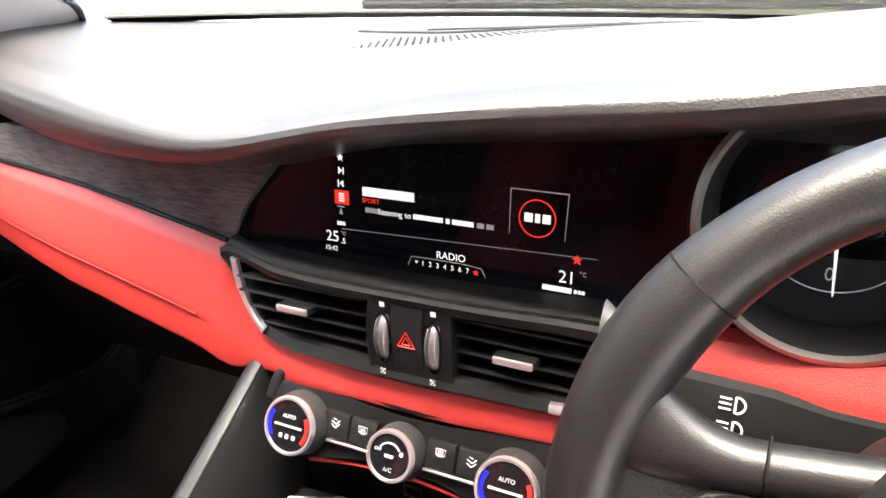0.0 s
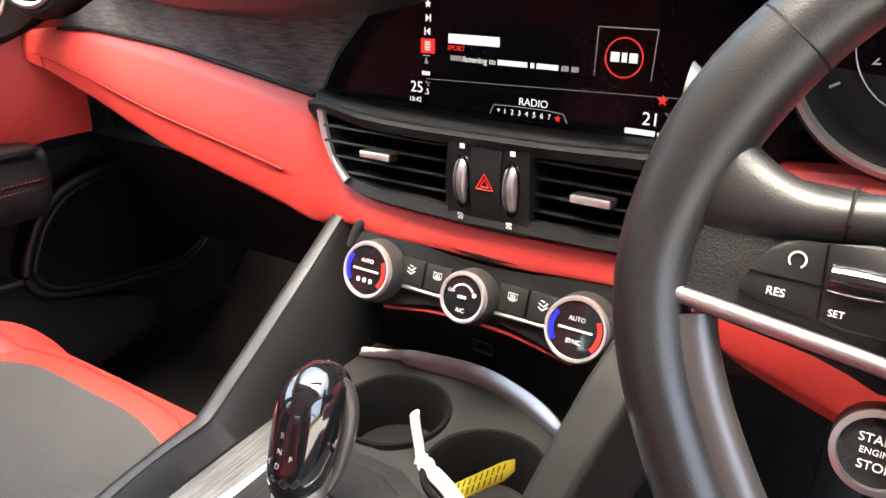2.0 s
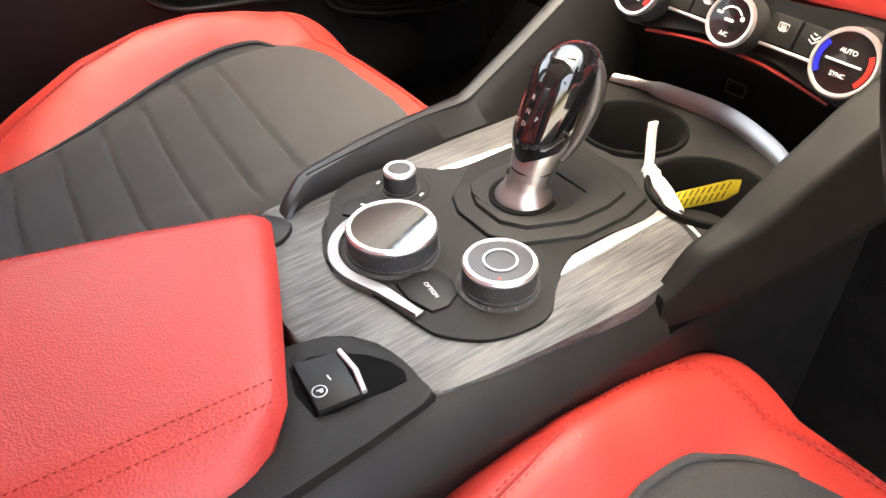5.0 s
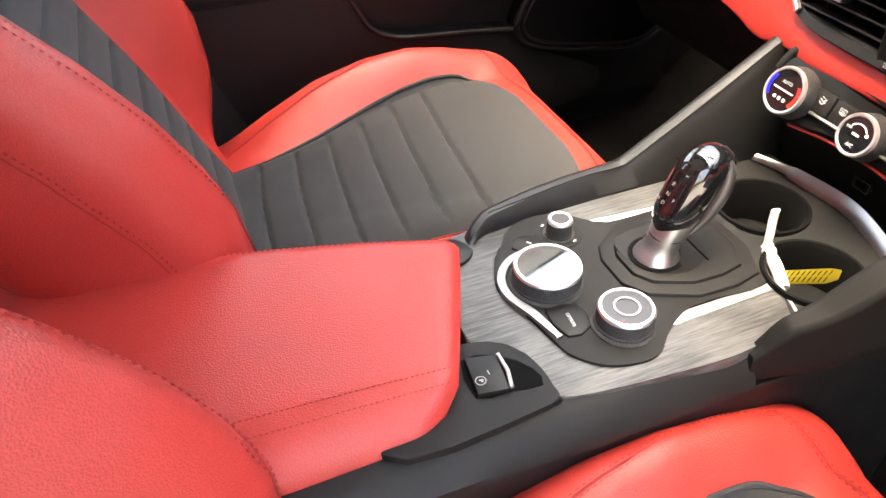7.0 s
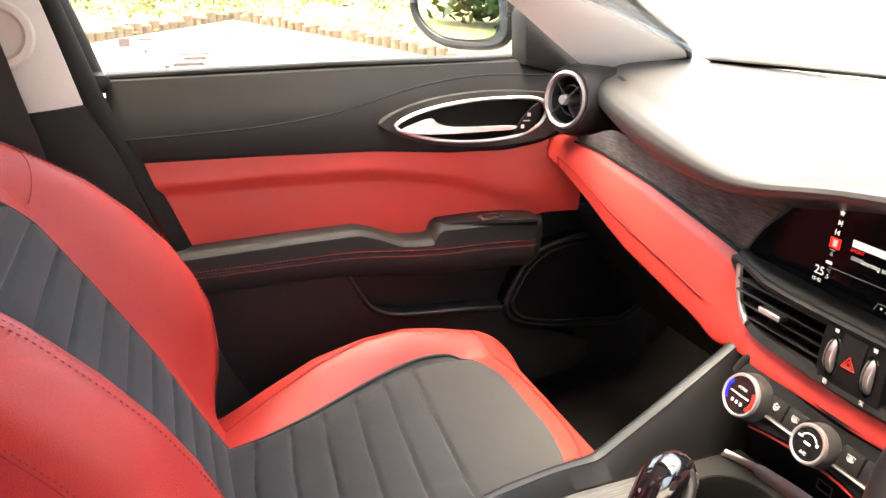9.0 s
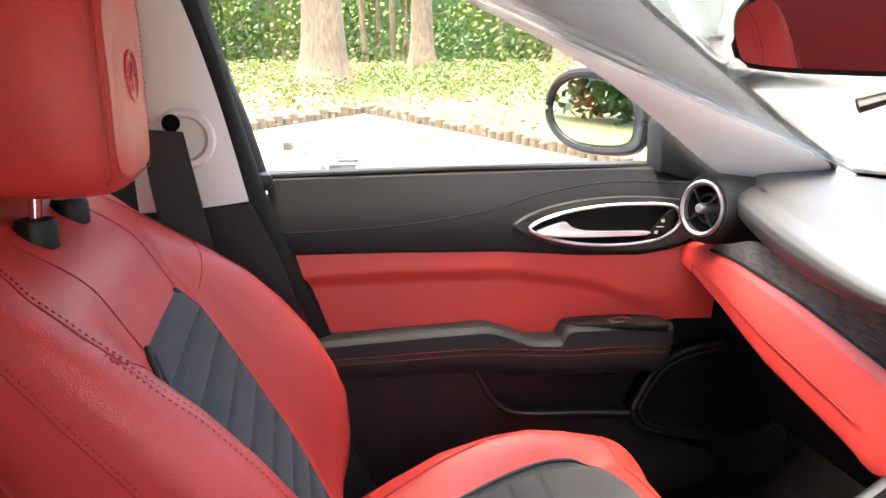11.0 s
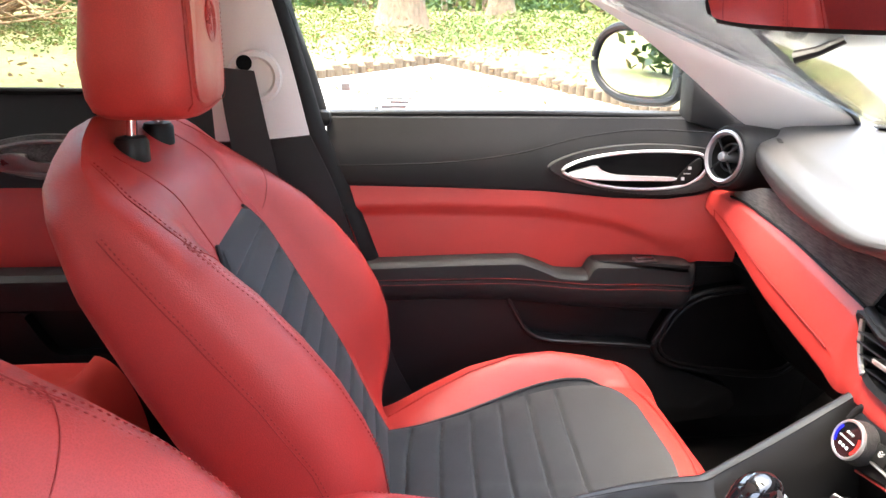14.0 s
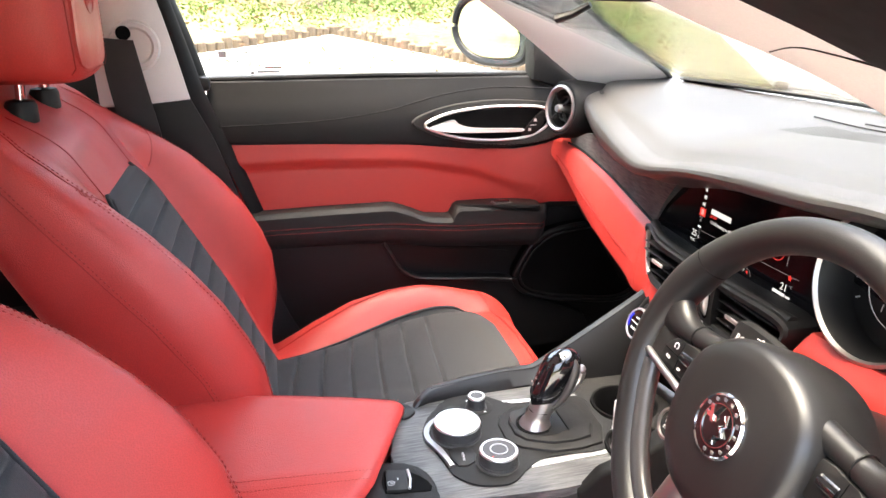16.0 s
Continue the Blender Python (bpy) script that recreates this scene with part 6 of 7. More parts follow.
def back_front(dx, s):
    mid = -0.012 * smoothstep(0.2, 0.0, s) - 0.05 * smoothstep(0.52, 0.66, s)
    k = (bolster_rise(dx, 0.148, 0.232) - 0.12 * smoothstep(0.245, 0.28, abs(dx))) * (0.74 if dx > 0 else 1.0)
    crest = -0.035 + (lerp_table(BOLSTER, s)[0] + 0.035) / 0.88
    return mid + (crest - mid) * k


def back_shell():
    rings = []
    turns = profile()
    for j in range(69):
        s = -0.04 + 0.70 * j / 68
        w = back_half(s)
        rear = lerp_table([(-0.04, 0.11), (0.1, 0.14), (0.3, 0.15), (0.5, 0.14), (0.62, 0.11), (0.66, 0.08)], s)[0]
        ring = []
        for c, q in turns:
            px = w * math.copysign(abs(c) ** 0.42, c)
            if q >= 0:
                d = -0.035 + (back_front(px, s) + 0.035) * abs(q) ** 0.4
            else:
                d = -0.035 - (rear - 0.035) * abs(q) ** 0.5
            ring.append(Vector((SX + px, 0, 0)) + BO + b_up * s + b_fw * d)
        rings.append(ring)
    return loft(rings)


def on_back(dx, s, lift=0.0):
    c = min(abs(dx) / back_half(s), 1.0) ** (1 / 0.42)
    q = math.sqrt(max(0.0, 1 - c * c)) ** 0.4
    return Vector((SX + dx, 0, 0)) + BO + b_up * s + b_fw * (-0.035 + (back_front(dx, s) + 0.035) * q + lift)


def pleat(t, at, depth, wide=0.0035):
    return -depth * sum(math.exp(-((t - p) / wide) ** 2) for p in at)


seat = thing("front_seat", (SX, 0.1, 0.3), "red leather front seat with a pleated grey cloth centre", "car seat", "front seats")
part("cushion", cushion_shell(), RED, seat, "red leather cushion with raised bolsters")
CUSH_PLEATS = [0.248 - 0.052 * i for i in range(9)]


def cush_insert(u, v):
    y = -0.15 + 0.525 * (1 - (1 - v) ** 1.4)
    w = lerp_table(CUSH_W, y)[0] * max(0.0, 1 - (max(0.0, y - 0.27) / 0.1055) ** 4) ** 0.4
    dx = w * (2 * u - 1) * (1.38 + 0.5 * smoothstep(0.2, 0.0, y) if u > 0.5 else 1.0) + 0.002
    e = min(u, 1 - u, (1 - v) * 1.6)
    ye = y + 0.026 * u
    z = cushion_z(dx, y)
    edge = smoothstep(0.0, 0.04, e)
    z += 0.0080 - 0.0085 * (1 - edge) + smoothstep(0.01, 0.12, e) * pleat(ye, CUSH_PLEATS, 0.0066, 0.0036) + smoothstep(0.0, 0.22, e) * 0.0034 * abs(math.sin(math.pi * (ye - 0.248) / 0.052)) * (1 if ye < 0.248 else 0)
    return (SX + dx, y, z)


part("cushion_insert", sheet(cush_insert, 36, 300, (0, 0, -0.02)), CLOTH, seat, "pleated dark grey cloth centre")
rim_line = [Vector(cush_insert(0.0, k / 60)) for k in range(57)]
part("cushion_piping", tube([Vector((p.x, p.y, cushion_z(p.x - SX, p.y) + 0.0022)) for p in rim_line], 0.0028, 8), CLOTH, seat)
part("backrest", back_shell(), RED, seat, "red leather backrest with raised bolsters")
BACK_PLEATS = [0.409 - 0.045 * i for i in range(10)]


def back_insert(u, v):
    s = -0.03 + 0.486 * v
    w = lerp_table(BACK_W, s)[0]
    dx = w * (2 * u - 1) + 0.004
    e = min(u, 1 - u, (1 - v) * 1.2)
    edge = smoothstep(0.0, 0.04, e)
    lift = 0.0078 - 0.0095 * (1 - edge) + smoothstep(0.01, 0.12, e) * pleat(s, BACK_PLEATS, 0.0066, 0.0036) + smoothstep(0.0, 0.22, e) * 0.0032 * abs(math.sin(math.pi * (s - 0.409) / 0.045)) * (1 if s < 0.409 else 0)
    return on_back(dx, s, lift)


part("backrest_insert", sheet(back_insert, 32, 280, tuple(b_fw * -0.02)), CLOTH, seat, "pleated dark grey cloth centre")
for u in (0.0, 1.0):
    part("backrest_piping", tube([on_back((2 * u - 1) * lerp_table(BACK_W, q)[0] + 0.004, q, 0.0026) for q in [-0.02 + 0.474 * k / 60 for k in range(61)]], 0.0030, 8), CLOTH, seat)
# seams
for sgn in (-1, 1):
    ln = [on_back(sgn * lerp_table([(0.0, 0.200), (0.1, 0.222), (0.2, 0.234), (0.34, 0.236), (0.44, 0.233), (0.495, 0.226)], s)[0], s, 0.0006) for s in [0.495 * i / 50 for i in range(51)]]
    up = [on_back(sgn * lerp_table([(0.475, 0.214), (0.52, 0.212), (0.57, 0.200), (0.615, 0.172)], s)[0], s, 0.0005) for s in [0.475 + 0.14 * i / 24 for i in range(25)]]
    part("shoulder_stitching", stitches(up, 0.0012, 0.0050, 0.0018, tuple(b_fw * 0.0008)), RED_THREAD, seat, kind="stuff")
    part("shoulder_fold", tube([p + Vector((0.006 * sgn, 0, 0)) - b_fw * 0.0006 for p in up], 0.0009, 5), RED_THREAD, seat)
    part("bolster_stitching", merge(stitches(ln, 0.0012, 0.0050, 0.0018, tuple(b_fw * 0.0008)), stitches(ln, 0.0012, 0.0050, 0.0018, (-0.010 * sgn, 0.0004, 0.0008))), RED_THREAD, seat, kind="stuff")
    part("bolster_seam", tube([p + Vector((-0.005 * sgn, 0, 0)) - b_fw * 0.0004 for p in ln], 0.0009, 5), RED_THREAD, seat)
    ln = [Vector((SX + sgn * (back_half(s) + 0.0005), 0, 0)) + BO + b_up * s + b_fw * lerp_table([(0.0, -0.036), (0.06, -0.02), (0.2, 0.0), (0.3, -0.004), (0.42, -0.022), (0.546, -0.045)], s)[0] for s in [0.0 + 0.546 * i / 50 for i in range(51)]]
    part("side_stitching", stitches(ln, 0.0013, 0.0050, 0.0018, (0.0010 * sgn, 0.0, 0.0)), RED_THREAD, seat, kind="stuff")
    part("side_seam", tube([p + b_fw * -0.006 for p in ln], 0.0008, 5), RED_THREAD, seat)
    part("shoulder_seam", tube([on_back(sgn * 0.112, 0.455 + 0.155 * i / 20, 0.0003) for i in range(21)], 0.0010, 5), RED_THREAD, seat)
    part("cross_seam", tube([on_back(sgn * (0.160 + 0.068 * i / 12), 0.425 + 0.062 * i / 12, 0.0003) for i in range(13)], 0.0008, 5), RED_THREAD, seat)
    ln = []
    for i in range(51):
        y = -0.10 + 0.46 * i / 50
        dx = sgn * lerp_table([(-0.1, 0.150), (0.1, 0.172), (0.25, 0.200), (0.33, 0.208), (0.36, 0.195)], y)[0]
        ln.append(Vector((SX + dx, y, cushion_z(dx, y) + 0.0005)))
    part("cushion_stitching", merge(stitches(ln, 0.0008, 0.0045, 0.002), stitches(ln, 0.0008, 0.0045, 0.002, (0.006, 0, 0.0))), RED_THREAD, seat, kind="stuff")
    part("cushion_seam", tube([p + Vector((0.003, 0, -0.0004)) for p in ln], 0.0012, 5), RED_THREAD, seat)
ln = []
for i in range(61):
    a = -1.0 + 2.0 * i / 60
    dx, y = 0.205 * a, 0.357 + 0.052 * (1 - abs(a) ** 2.6)
    ln.append(Vector((SX + dx, y, cushion_z(dx, y) + 0.0006)))
part("nose_stitching", merge(stitches(ln, 0.0008, 0.0045, 0.002), stitches(ln, 0.0008, 0.0045, 0.002, (0, 0.007, -0.0012))), RED_THREAD, seat, kind="stuff")
part("nose_seam", tube([p + Vector((0, 0.0035, -0.0008)) for p in ln], 0.0010, 5), RED_THREAD, seat)
part("seat_base", box((SX, 0.12, 0.335), (0.40, 0.44, 0.10), 0.02), HARD, seat)
part("side_cover", box((SX - 0.225, 0.03, 0.40), (0.03, 0.42, 0.10), 0.012), HARD, seat)
part("side_cover", box((SX + 0.215, 0.03, 0.40), (0.03, 0.42, 0.10), 0.012), HARD, seat)

# headrest
HC = Vector((SX, -0.352, 1.180))


def head_ring(z, sc, n=56):
    ring = []
    wd, fr, rr = 0.128 * sc, 0.075 * sc, (0.072 - 0.034 * smoothstep(-0.07, 0.11, z)) * sc
    wd *= 1 - 0.10 * smoothstep(0.0, -0.10, z)
    shift = 0.022 * (z / 0.11)
    for i in range(n):
        a = 2 * math.pi * i / n
        c, s = math.cos(a), math.sin(a)
        px = wd * math.copysign(abs(c) ** 0.45, c)
        py = (fr if s > 0 else rr) * math.copysign(abs(s) ** 0.45, s) - 0.010 * (px / 0.12) ** 2 * (1 if s > 0 else 0)
        ring.append(HC + Vector((px, py - shift * 0.2, z)))
    return ring


head = part("headrest", loft([head_ring(-0.112, 0.55), head_ring(-0.110, 0.78), head_ring(-0.102, 0.91), head_ring(-0.085, 0.98), head_ring(-0.04, 1.0), head_ring(0.02, 1.0), head_ring(0.07, 0.98), head_ring(0.098, 0.92), head_ring(0.112, 0.78), head_ring(0.117, 0.5)]), RED, seat, "red leather headrest with an embossed round badge")
for sgn in (-1, 1):
    part("headrest_seam", tube([HC + Vector((sgn * 0.106 * (1 - 0.08 * smoothstep(0, -0.1, z)), 0.0655 - (0.006 if abs(z) > 0.09 else 0), z)) for z in [-0.098 + 0.196 * i / 24 for i in range(25)]], 0.0011, 5), RED_THREAD, head)
panel = two_d([(-0.082, -0.085), (-0.088, 0.0), (-0.082, 0.085), (0.0, 0.092), (0.082, 0.085), (0.088, 0.0), (0.082, -0.085), (0.0, -0.092)], 5)
part("headrest_panel", prism(panel, lambda a, b, c: HC + Vector((a, 0.0735 - 0.0085 * (a / 0.12) ** 2 + c, b)), -0.01, 0.0015, 0.001), RED, head)
part("headrest_stitching", stitches([HC + Vector((a * 1.045, 0.0755 - 0.009 * (a / 0.12) ** 2, b * 1.045)) for a, b in panel + panel[:1]], 0.0008, 0.004, 0.002), RED_THREAD, head, kind="stuff")
bc = HC + Vector((0.0, 0.0745, 0.005))
part("embossed_badge", merge(tube([bc + Vector((0.026 * math.cos(i * math.pi / 20), 0, 0.026 * math.sin(i * math.pi / 20))) for i in range(40)], 0.0022, 8, True), tube([bc + Vector((0.017 * math.cos(i * math.pi / 20), 0, 0.017 * math.sin(i * math.pi / 20))) for i in range(40)], 0.0016, 8, True), box(bc, (0.003, 0.003, 0.028), 0.001), tube([bc + Vector((0.006, 0, 0.011)), bc + Vector((0.003, 0, 0.003)), bc + Vector((0.009, 0, -0.003)), bc + Vector((0.004, 0, -0.011))], 0.002, 8)), RED, head, "embossed round badge")
for sgn in (-1, 1):
    post = part("headrest_post", tube([HC + Vector((sgn * 0.062, -0.022, -0.16)), HC + Vector((sgn * 0.062, -0.016, -0.09))], 0.0065, 14), CHROME, seat, "chrome headrest post")
    part("post_sleeve", lathe(HC + Vector((sgn * 0.062, -0.021, -0.135)), (0, 0, 1), [(0.021, -0.030), (0.021, -0.006), (0.018, 0.0), (0.008, 0.002)], 28), HARD, post)

driver = copy_thing(seat, pose(0.322, 0.055, 0.290))
tagged(driver, "red leather driver's seat with a pleated grey cloth centre", "car seat", "front seats")

# ---- rear bench ----
bench = thing("rear_bench", (0, -0.9, 0.3), "red leather rear bench with grey cloth centre", "car seat")


def bench_f(u, v):
    x = -0.70 + 1.40 * u
    q = (2 * u - 1)
    yfr = -0.50 - 0.02 * (1 - abs(q)) ** 2
    if v < 0.35:
        t = v / 0.35
        return (x, yfr - 0.09 * (1 - math.cos(t * math.pi / 2)), 0.36 + 0.225 * math.sin(t * math.pi / 2))
    t = (v - 0.35) / 0.65
    return (x, yfr - 0.09 - 0.42 * t, 0.585 + 0.012 * math.sin(math.pi * t) - 0.03 * t + 0.015 * math.cos(q * math.pi * 3))


part("cushion", sheet(bench_f, 60, 44, (0, -0.04, -0.06)), RED, bench)
part("cushion_insert", sheet(lambda u, v: Vector(bench_f(0.13 + 0.22 * u, 0.60 + 0.38 * v)) + Vector((0, 0, 0.003 + 0.004 * math.sin(math.pi * u))), 14, 14, (0, 0, -0.01)), CLOTH, bench)
part("cushion_insert", sheet(lambda u, v: Vector(bench_f(0.65 + 0.22 * u, 0.60 + 0.38 * v)) + Vector((0, 0, 0.003 + 0.004 * math.sin(math.pi * u))), 14, 14, (0, 0, -0.01)), CLOTH, bench)
part("backrest", sheet(lambda u, v: (-0.68 + 1.36 * u, -1.02 - 0.26 * v + 0.03 * math.sin(math.pi * v), 0.48 + 0.52 * v + 0.01 * math.cos((2 * u - 1) * 9)), 40, 20, (0, -0.10, 0)), RED, bench)
part("seam", tube([Vector(bench_f(0.05 + 0.28 * i / 20, 0.50 + 0.06 * math.sin(i / 20 * math.pi))) + Vector((0, 0, 0.001)) for i in range(21)], 0.0011, 5), RED_THREAD, bench)


# ---- steering wheel, column and gauges ----
whl = thing("steering_wheel", (0.345, 0.40, 0.84), "black leather three-spoke steering wheel with a round badge", "steering wheel")
WC = Vector((0.345, 0.322, 0.868))
wnn = Vector((0, -0.928, 0.372)).normalized()
wuu = Vector((0, 0.372, 0.928)).normalized()
WP = lambda a, b, c=0.0: WC + Vector((a, 0, 0)) + wuu * b + wnn * c


def rim_pt(a, r=0.167):
    c, s = math.cos(a), math.sin(a)
    q = r - 0.013 * smoothstep(0.15, -0.55, s)
    y = q * s
    if y < -0.135:
        y = -0.135 + (y + 0.135) * 0.4
    return WP(q * c, y)


part("rim", tube([rim_pt(2 * math.pi * i / 96) for i in range(96)], [0.0158 + 0.0028 * sum(math.exp(-((3.75 * i - g) / 16) ** 2) for g in (28, 152)) for i in range(96)], 20, True, 1.12, tuple(wnn)), WHEEL, whl, "black leather rim")
for g0, g1 in ((184, 262), (278, 356)):
    ins = [rim_pt(radians(g0 + (g1 - g0) * i / 24), 0.1515) for i in range(25)]
    part("rim_insert", tube(ins, 0.0112, 12, False, 0.85, tuple(wnn)), GRAPHITE, whl, "satin dark inner edge of the lower rim")
    part("rim_groove", tube([rim_pt(radians(g0 + (g1 - g0) * i / 24), 0.1592) + wnn * 0.0095 for i in range(25)], 0.0020, 6), DARK, whl)
for a0 in (radians(142), radians(38)):
    d = Vector((math.cos(a0), 0, 0)) + wuu * math.sin(a0)
    t = Vector((-math.sin(a0), 0, 0)) + wuu * math.cos(a0)
    part("rim_joint", tube([rim_pt(a0) + (d * math.cos(i * math.pi / 10) + wnn * math.sin(i * math.pi / 10) * 1.12) * 0.0172 for i in range(20)], 0.0009, 5, True), RUBBER, whl)
for a0, a1 in ((100, 178), (2, 80)):
    ln = [rim_pt(radians(a), 0.1575) + wnn * 0.002 for a in range(a0, a1, 2)]
    part("rim_stitching", stitches(ln, 0.0011, 0.0045, 0.003), RUBBER, whl, kind="stuff")
hub_out = two_d([(-0.076, 0.005), (-0.068, 0.040), (-0.040, 0.064), (0.0, 0.072), (0.040, 0.064), (0.068, 0.040), (0.076, 0.005), (0.068, -0.036), (0.042, -0.066), (0.0, -0.076), (-0.042, -0.066), (-0.068, -0.036)], 6)
hub = part("hub", loft([[WP(a * k, b * k, c) for a, b in hub_out] for k, c in ((0.98, -0.05), (1.02, -0.03), (1.02, 0.0), (1.00, 0.016), (0.96, 0.0225), (0.90, 0.0260), (0.75, 0.0285), (0.45, 0.030), (0.12, 0.0305))]), WHEEL, whl, "round padded hub cover")
part("badge_rim", lathe(WP(0, 0.0, 0.0275), wnn, [(0.0, 0.0), (0.0265, 0.0), (0.0273, 0.004), (0.0257, 0.006), (0.0245, 0.005)], 56), CHROME, hub, "chrome badge ring")
badge = part("badge_field", lathe(WP(0, 0, 0.0275), wnn, [(0.025, 0.003), (0.0245, 0.0052), (0.0, 0.0055)], 48), GLOSS, hub, "round dark badge with silver shapes")
part("badge_ring", lathe(WP(0, 0, 0.027), wnn, [(0.0180, 0.0055), (0.0180, 0.0068), (0.0171, 0.0068), (0.0171, 0.0055)], 48), CHROME, badge)
part("badge_shapes", merge(box(WP(-0.008, 0.002, 0.0335), (0.004, 0.0012, 0.026)), box(WP(-0.009, 0.004, 0.0335), (0.013, 0.0012, 0.005)), tube([WP(0.006, 0.012, 0.0337), WP(0.011, 0.006, 0.0337), WP(0.005, 0.001, 0.0337), WP(0.011, -0.004, 0.0337), WP(0.004, -0.009, 0.0337), WP(0.003, -0.014, 0.0337)], 0.0022, 8)), CHROME, badge)
part("badge_marks", merge(*[box(WP(0.0215 * math.cos(a), 0.0215 * math.sin(a), 0.033), (0.0028, 0.0012, 0.0028)) for a in [radians(150 - 24 * k) for k in range(11)]]), SATIN, badge)
for s in (-1, 1):
    sp = two_d([(s * 0.060, 0.030), (s * 0.105, 0.026), (s * 0.150, 0.040), (s * 0.166, 0.034), (s * 0.168, -0.004), (s * 0.150, -0.007), (s * 0.10, -0.014), (s * 0.060, -0.022)], 4)
    spk_ = part("spoke", prism(sp, lambda a, b, c: WP(a, b, c), -0.018, 0.006, 0.005, 3), BLACK, whl)
    sh = spline([(0.040, 0.043, 0.0115), (0.085, 0.039, 0.0105), (0.112, 0.037, 0.0115), (0.131, 0.040, 0.0165), (0.146, 0.046, 0.024), (0.158, 0.052, 0.031), (0.168, 0.058, 0.033)], 6)
    part("spoke_shoulder", loft([[WP(s * p.x, p.y + p.z * math.cos(g), 0.0115 * math.sin(g) * (1 - 0.25 * smoothstep(0.14, 0.168, p.x))) for g in [2 * math.pi * k / 20 for k in range(20)]] for p in sh]), WHEEL, whl, "leather shoulder of the spoke")
    part("shoulder_joint", tube([WP(s * 0.099, 0.0385 + 0.0112 * math.cos(g), 0.0120 * math.sin(g)) for g in [2 * math.pi * k / 24 for k in range(24)]], 0.0008, 5, True), RUBBER, whl)
    part("silver_trim", tube(spline([WP(s * 0.162, -0.002, 0.007), WP(s * 0.122, -0.006, 0.010), WP(s * 0.078, -0.011, 0.012), WP(s * 0.055, -0.016, 0.014)], 6), 0.0036, 10), SATIN, spk_, "satin silver spoke trim")
    part("button_pad", prism(two_d([(s * 0.076, 0.029), (s * 0.1025, 0.028), (s * 0.118, 0.026), (s * 0.125, 0.018), (s * 0.1305, 0.0045), (s * 0.110, 0.001), (s * 0.076, -0.002)], 2), lambda a, b, c: WP(a, b, c), 0.004, 0.0105, 0.0015), HARD, spk_)
    part("button_gap", merge(tube([WP(s * 0.1035, 0.0275, 0.0108), WP(s * 0.1015, 0.000, 0.0108)], 0.0005, 4), tube([WP(s * 0.103, 0.0125, 0.0108), WP(s * 0.128, 0.013, 0.0108)], 0.0005, 4)), DARK, spk_)
    part("rocker", lathe(WP(s * 0.0915, 0.0155, 0.008), (1, 0, 0), [(0.0, -0.009), (0.006, -0.009), (0.0065, 0.0), (0.006, 0.009), (0.0, 0.009)], 16), GLOSS, spk_)
    wp_m = Matrix((Vector((1, 0, 0)), wuu, wnn)).transposed().to_4x4()
    if s < 0:
        words("lettering", "RES", 0.0044, Matrix.Translation(WP(-0.1173, 0.0065, 0.0107)) @ wp_m, INK, spk_, "CENTER")
        words("lettering", "SET", 0.0036, Matrix.Translation(WP(-0.0960, 0.0033, 0.0107)) @ wp_m, INK, spk_, "CENTER")
        part("cruise_icon", tube([WP(-0.1124 + 0.0030 * math.cos(i * 0.5), 0.0199 + 0.0030 * math.sin(i * 0.5), 0.0108) for i in range(-2, 9)], 0.0004, 4), INK, spk_)
    part("paddle_leg", tube([WP(s * 0.03, -0.06, 0.0), WP(s * 0.045, -0.11, 0.0), WP(s * 0.06, -0.145, 0.0)], [0.016, 0.012, 0.014], 10), SATIN, whl, "silver lower spoke")
start = part("start_button", lathe(WP(-0.0734, -0.0411, 0.005), wnn, [(0.0155, -0.012), (0.0155, 0.005), (0.0135, 0.0065), (0.0125, 0.0055), (0.0, 0.006)], 40), BLACK, whl, "round start button with a silver ring")
part("start_ring", lathe(WP(-0.0734, -0.0411, 0.005), wnn, [(0.0152, 0.004), (0.0152, 0.0072), (0.0130, 0.0075), (0.0124, 0.005)], 40), SATIN, start)
wm = Matrix((Vector((1, 0, 0)), wuu, wnn)).transposed().to_4x4()
words("lettering", "START", 0.0046, Matrix.Translation(WP(-0.0734, -0.0365, 0.0113)) @ wm, INK, start, "CENTER")
words("lettering", "ENGINE", 0.0032, Matrix.Translation(WP(-0.0734, -0.0411, 0.0113)) @ wm, INK, start, "CENTER")
words("lettering", "STOP", 0.0046, Matrix.Translation(WP(-0.0734, -0.0462, 0.0113)) @ wm, INK, start, "CENTER")

col = thing("steering_column", (0.345, 0.45, 0.80), "black steering column cover with control stalks", "steering column")
part("cover", loft([[WP(a * k, b * k - 0.012, c) for a, b in hub_out] for k, c in ((0.75, -0.02), (0.85, -0.05), (0.80, -0.12), (0.75, -0.20))]), HARD, col)
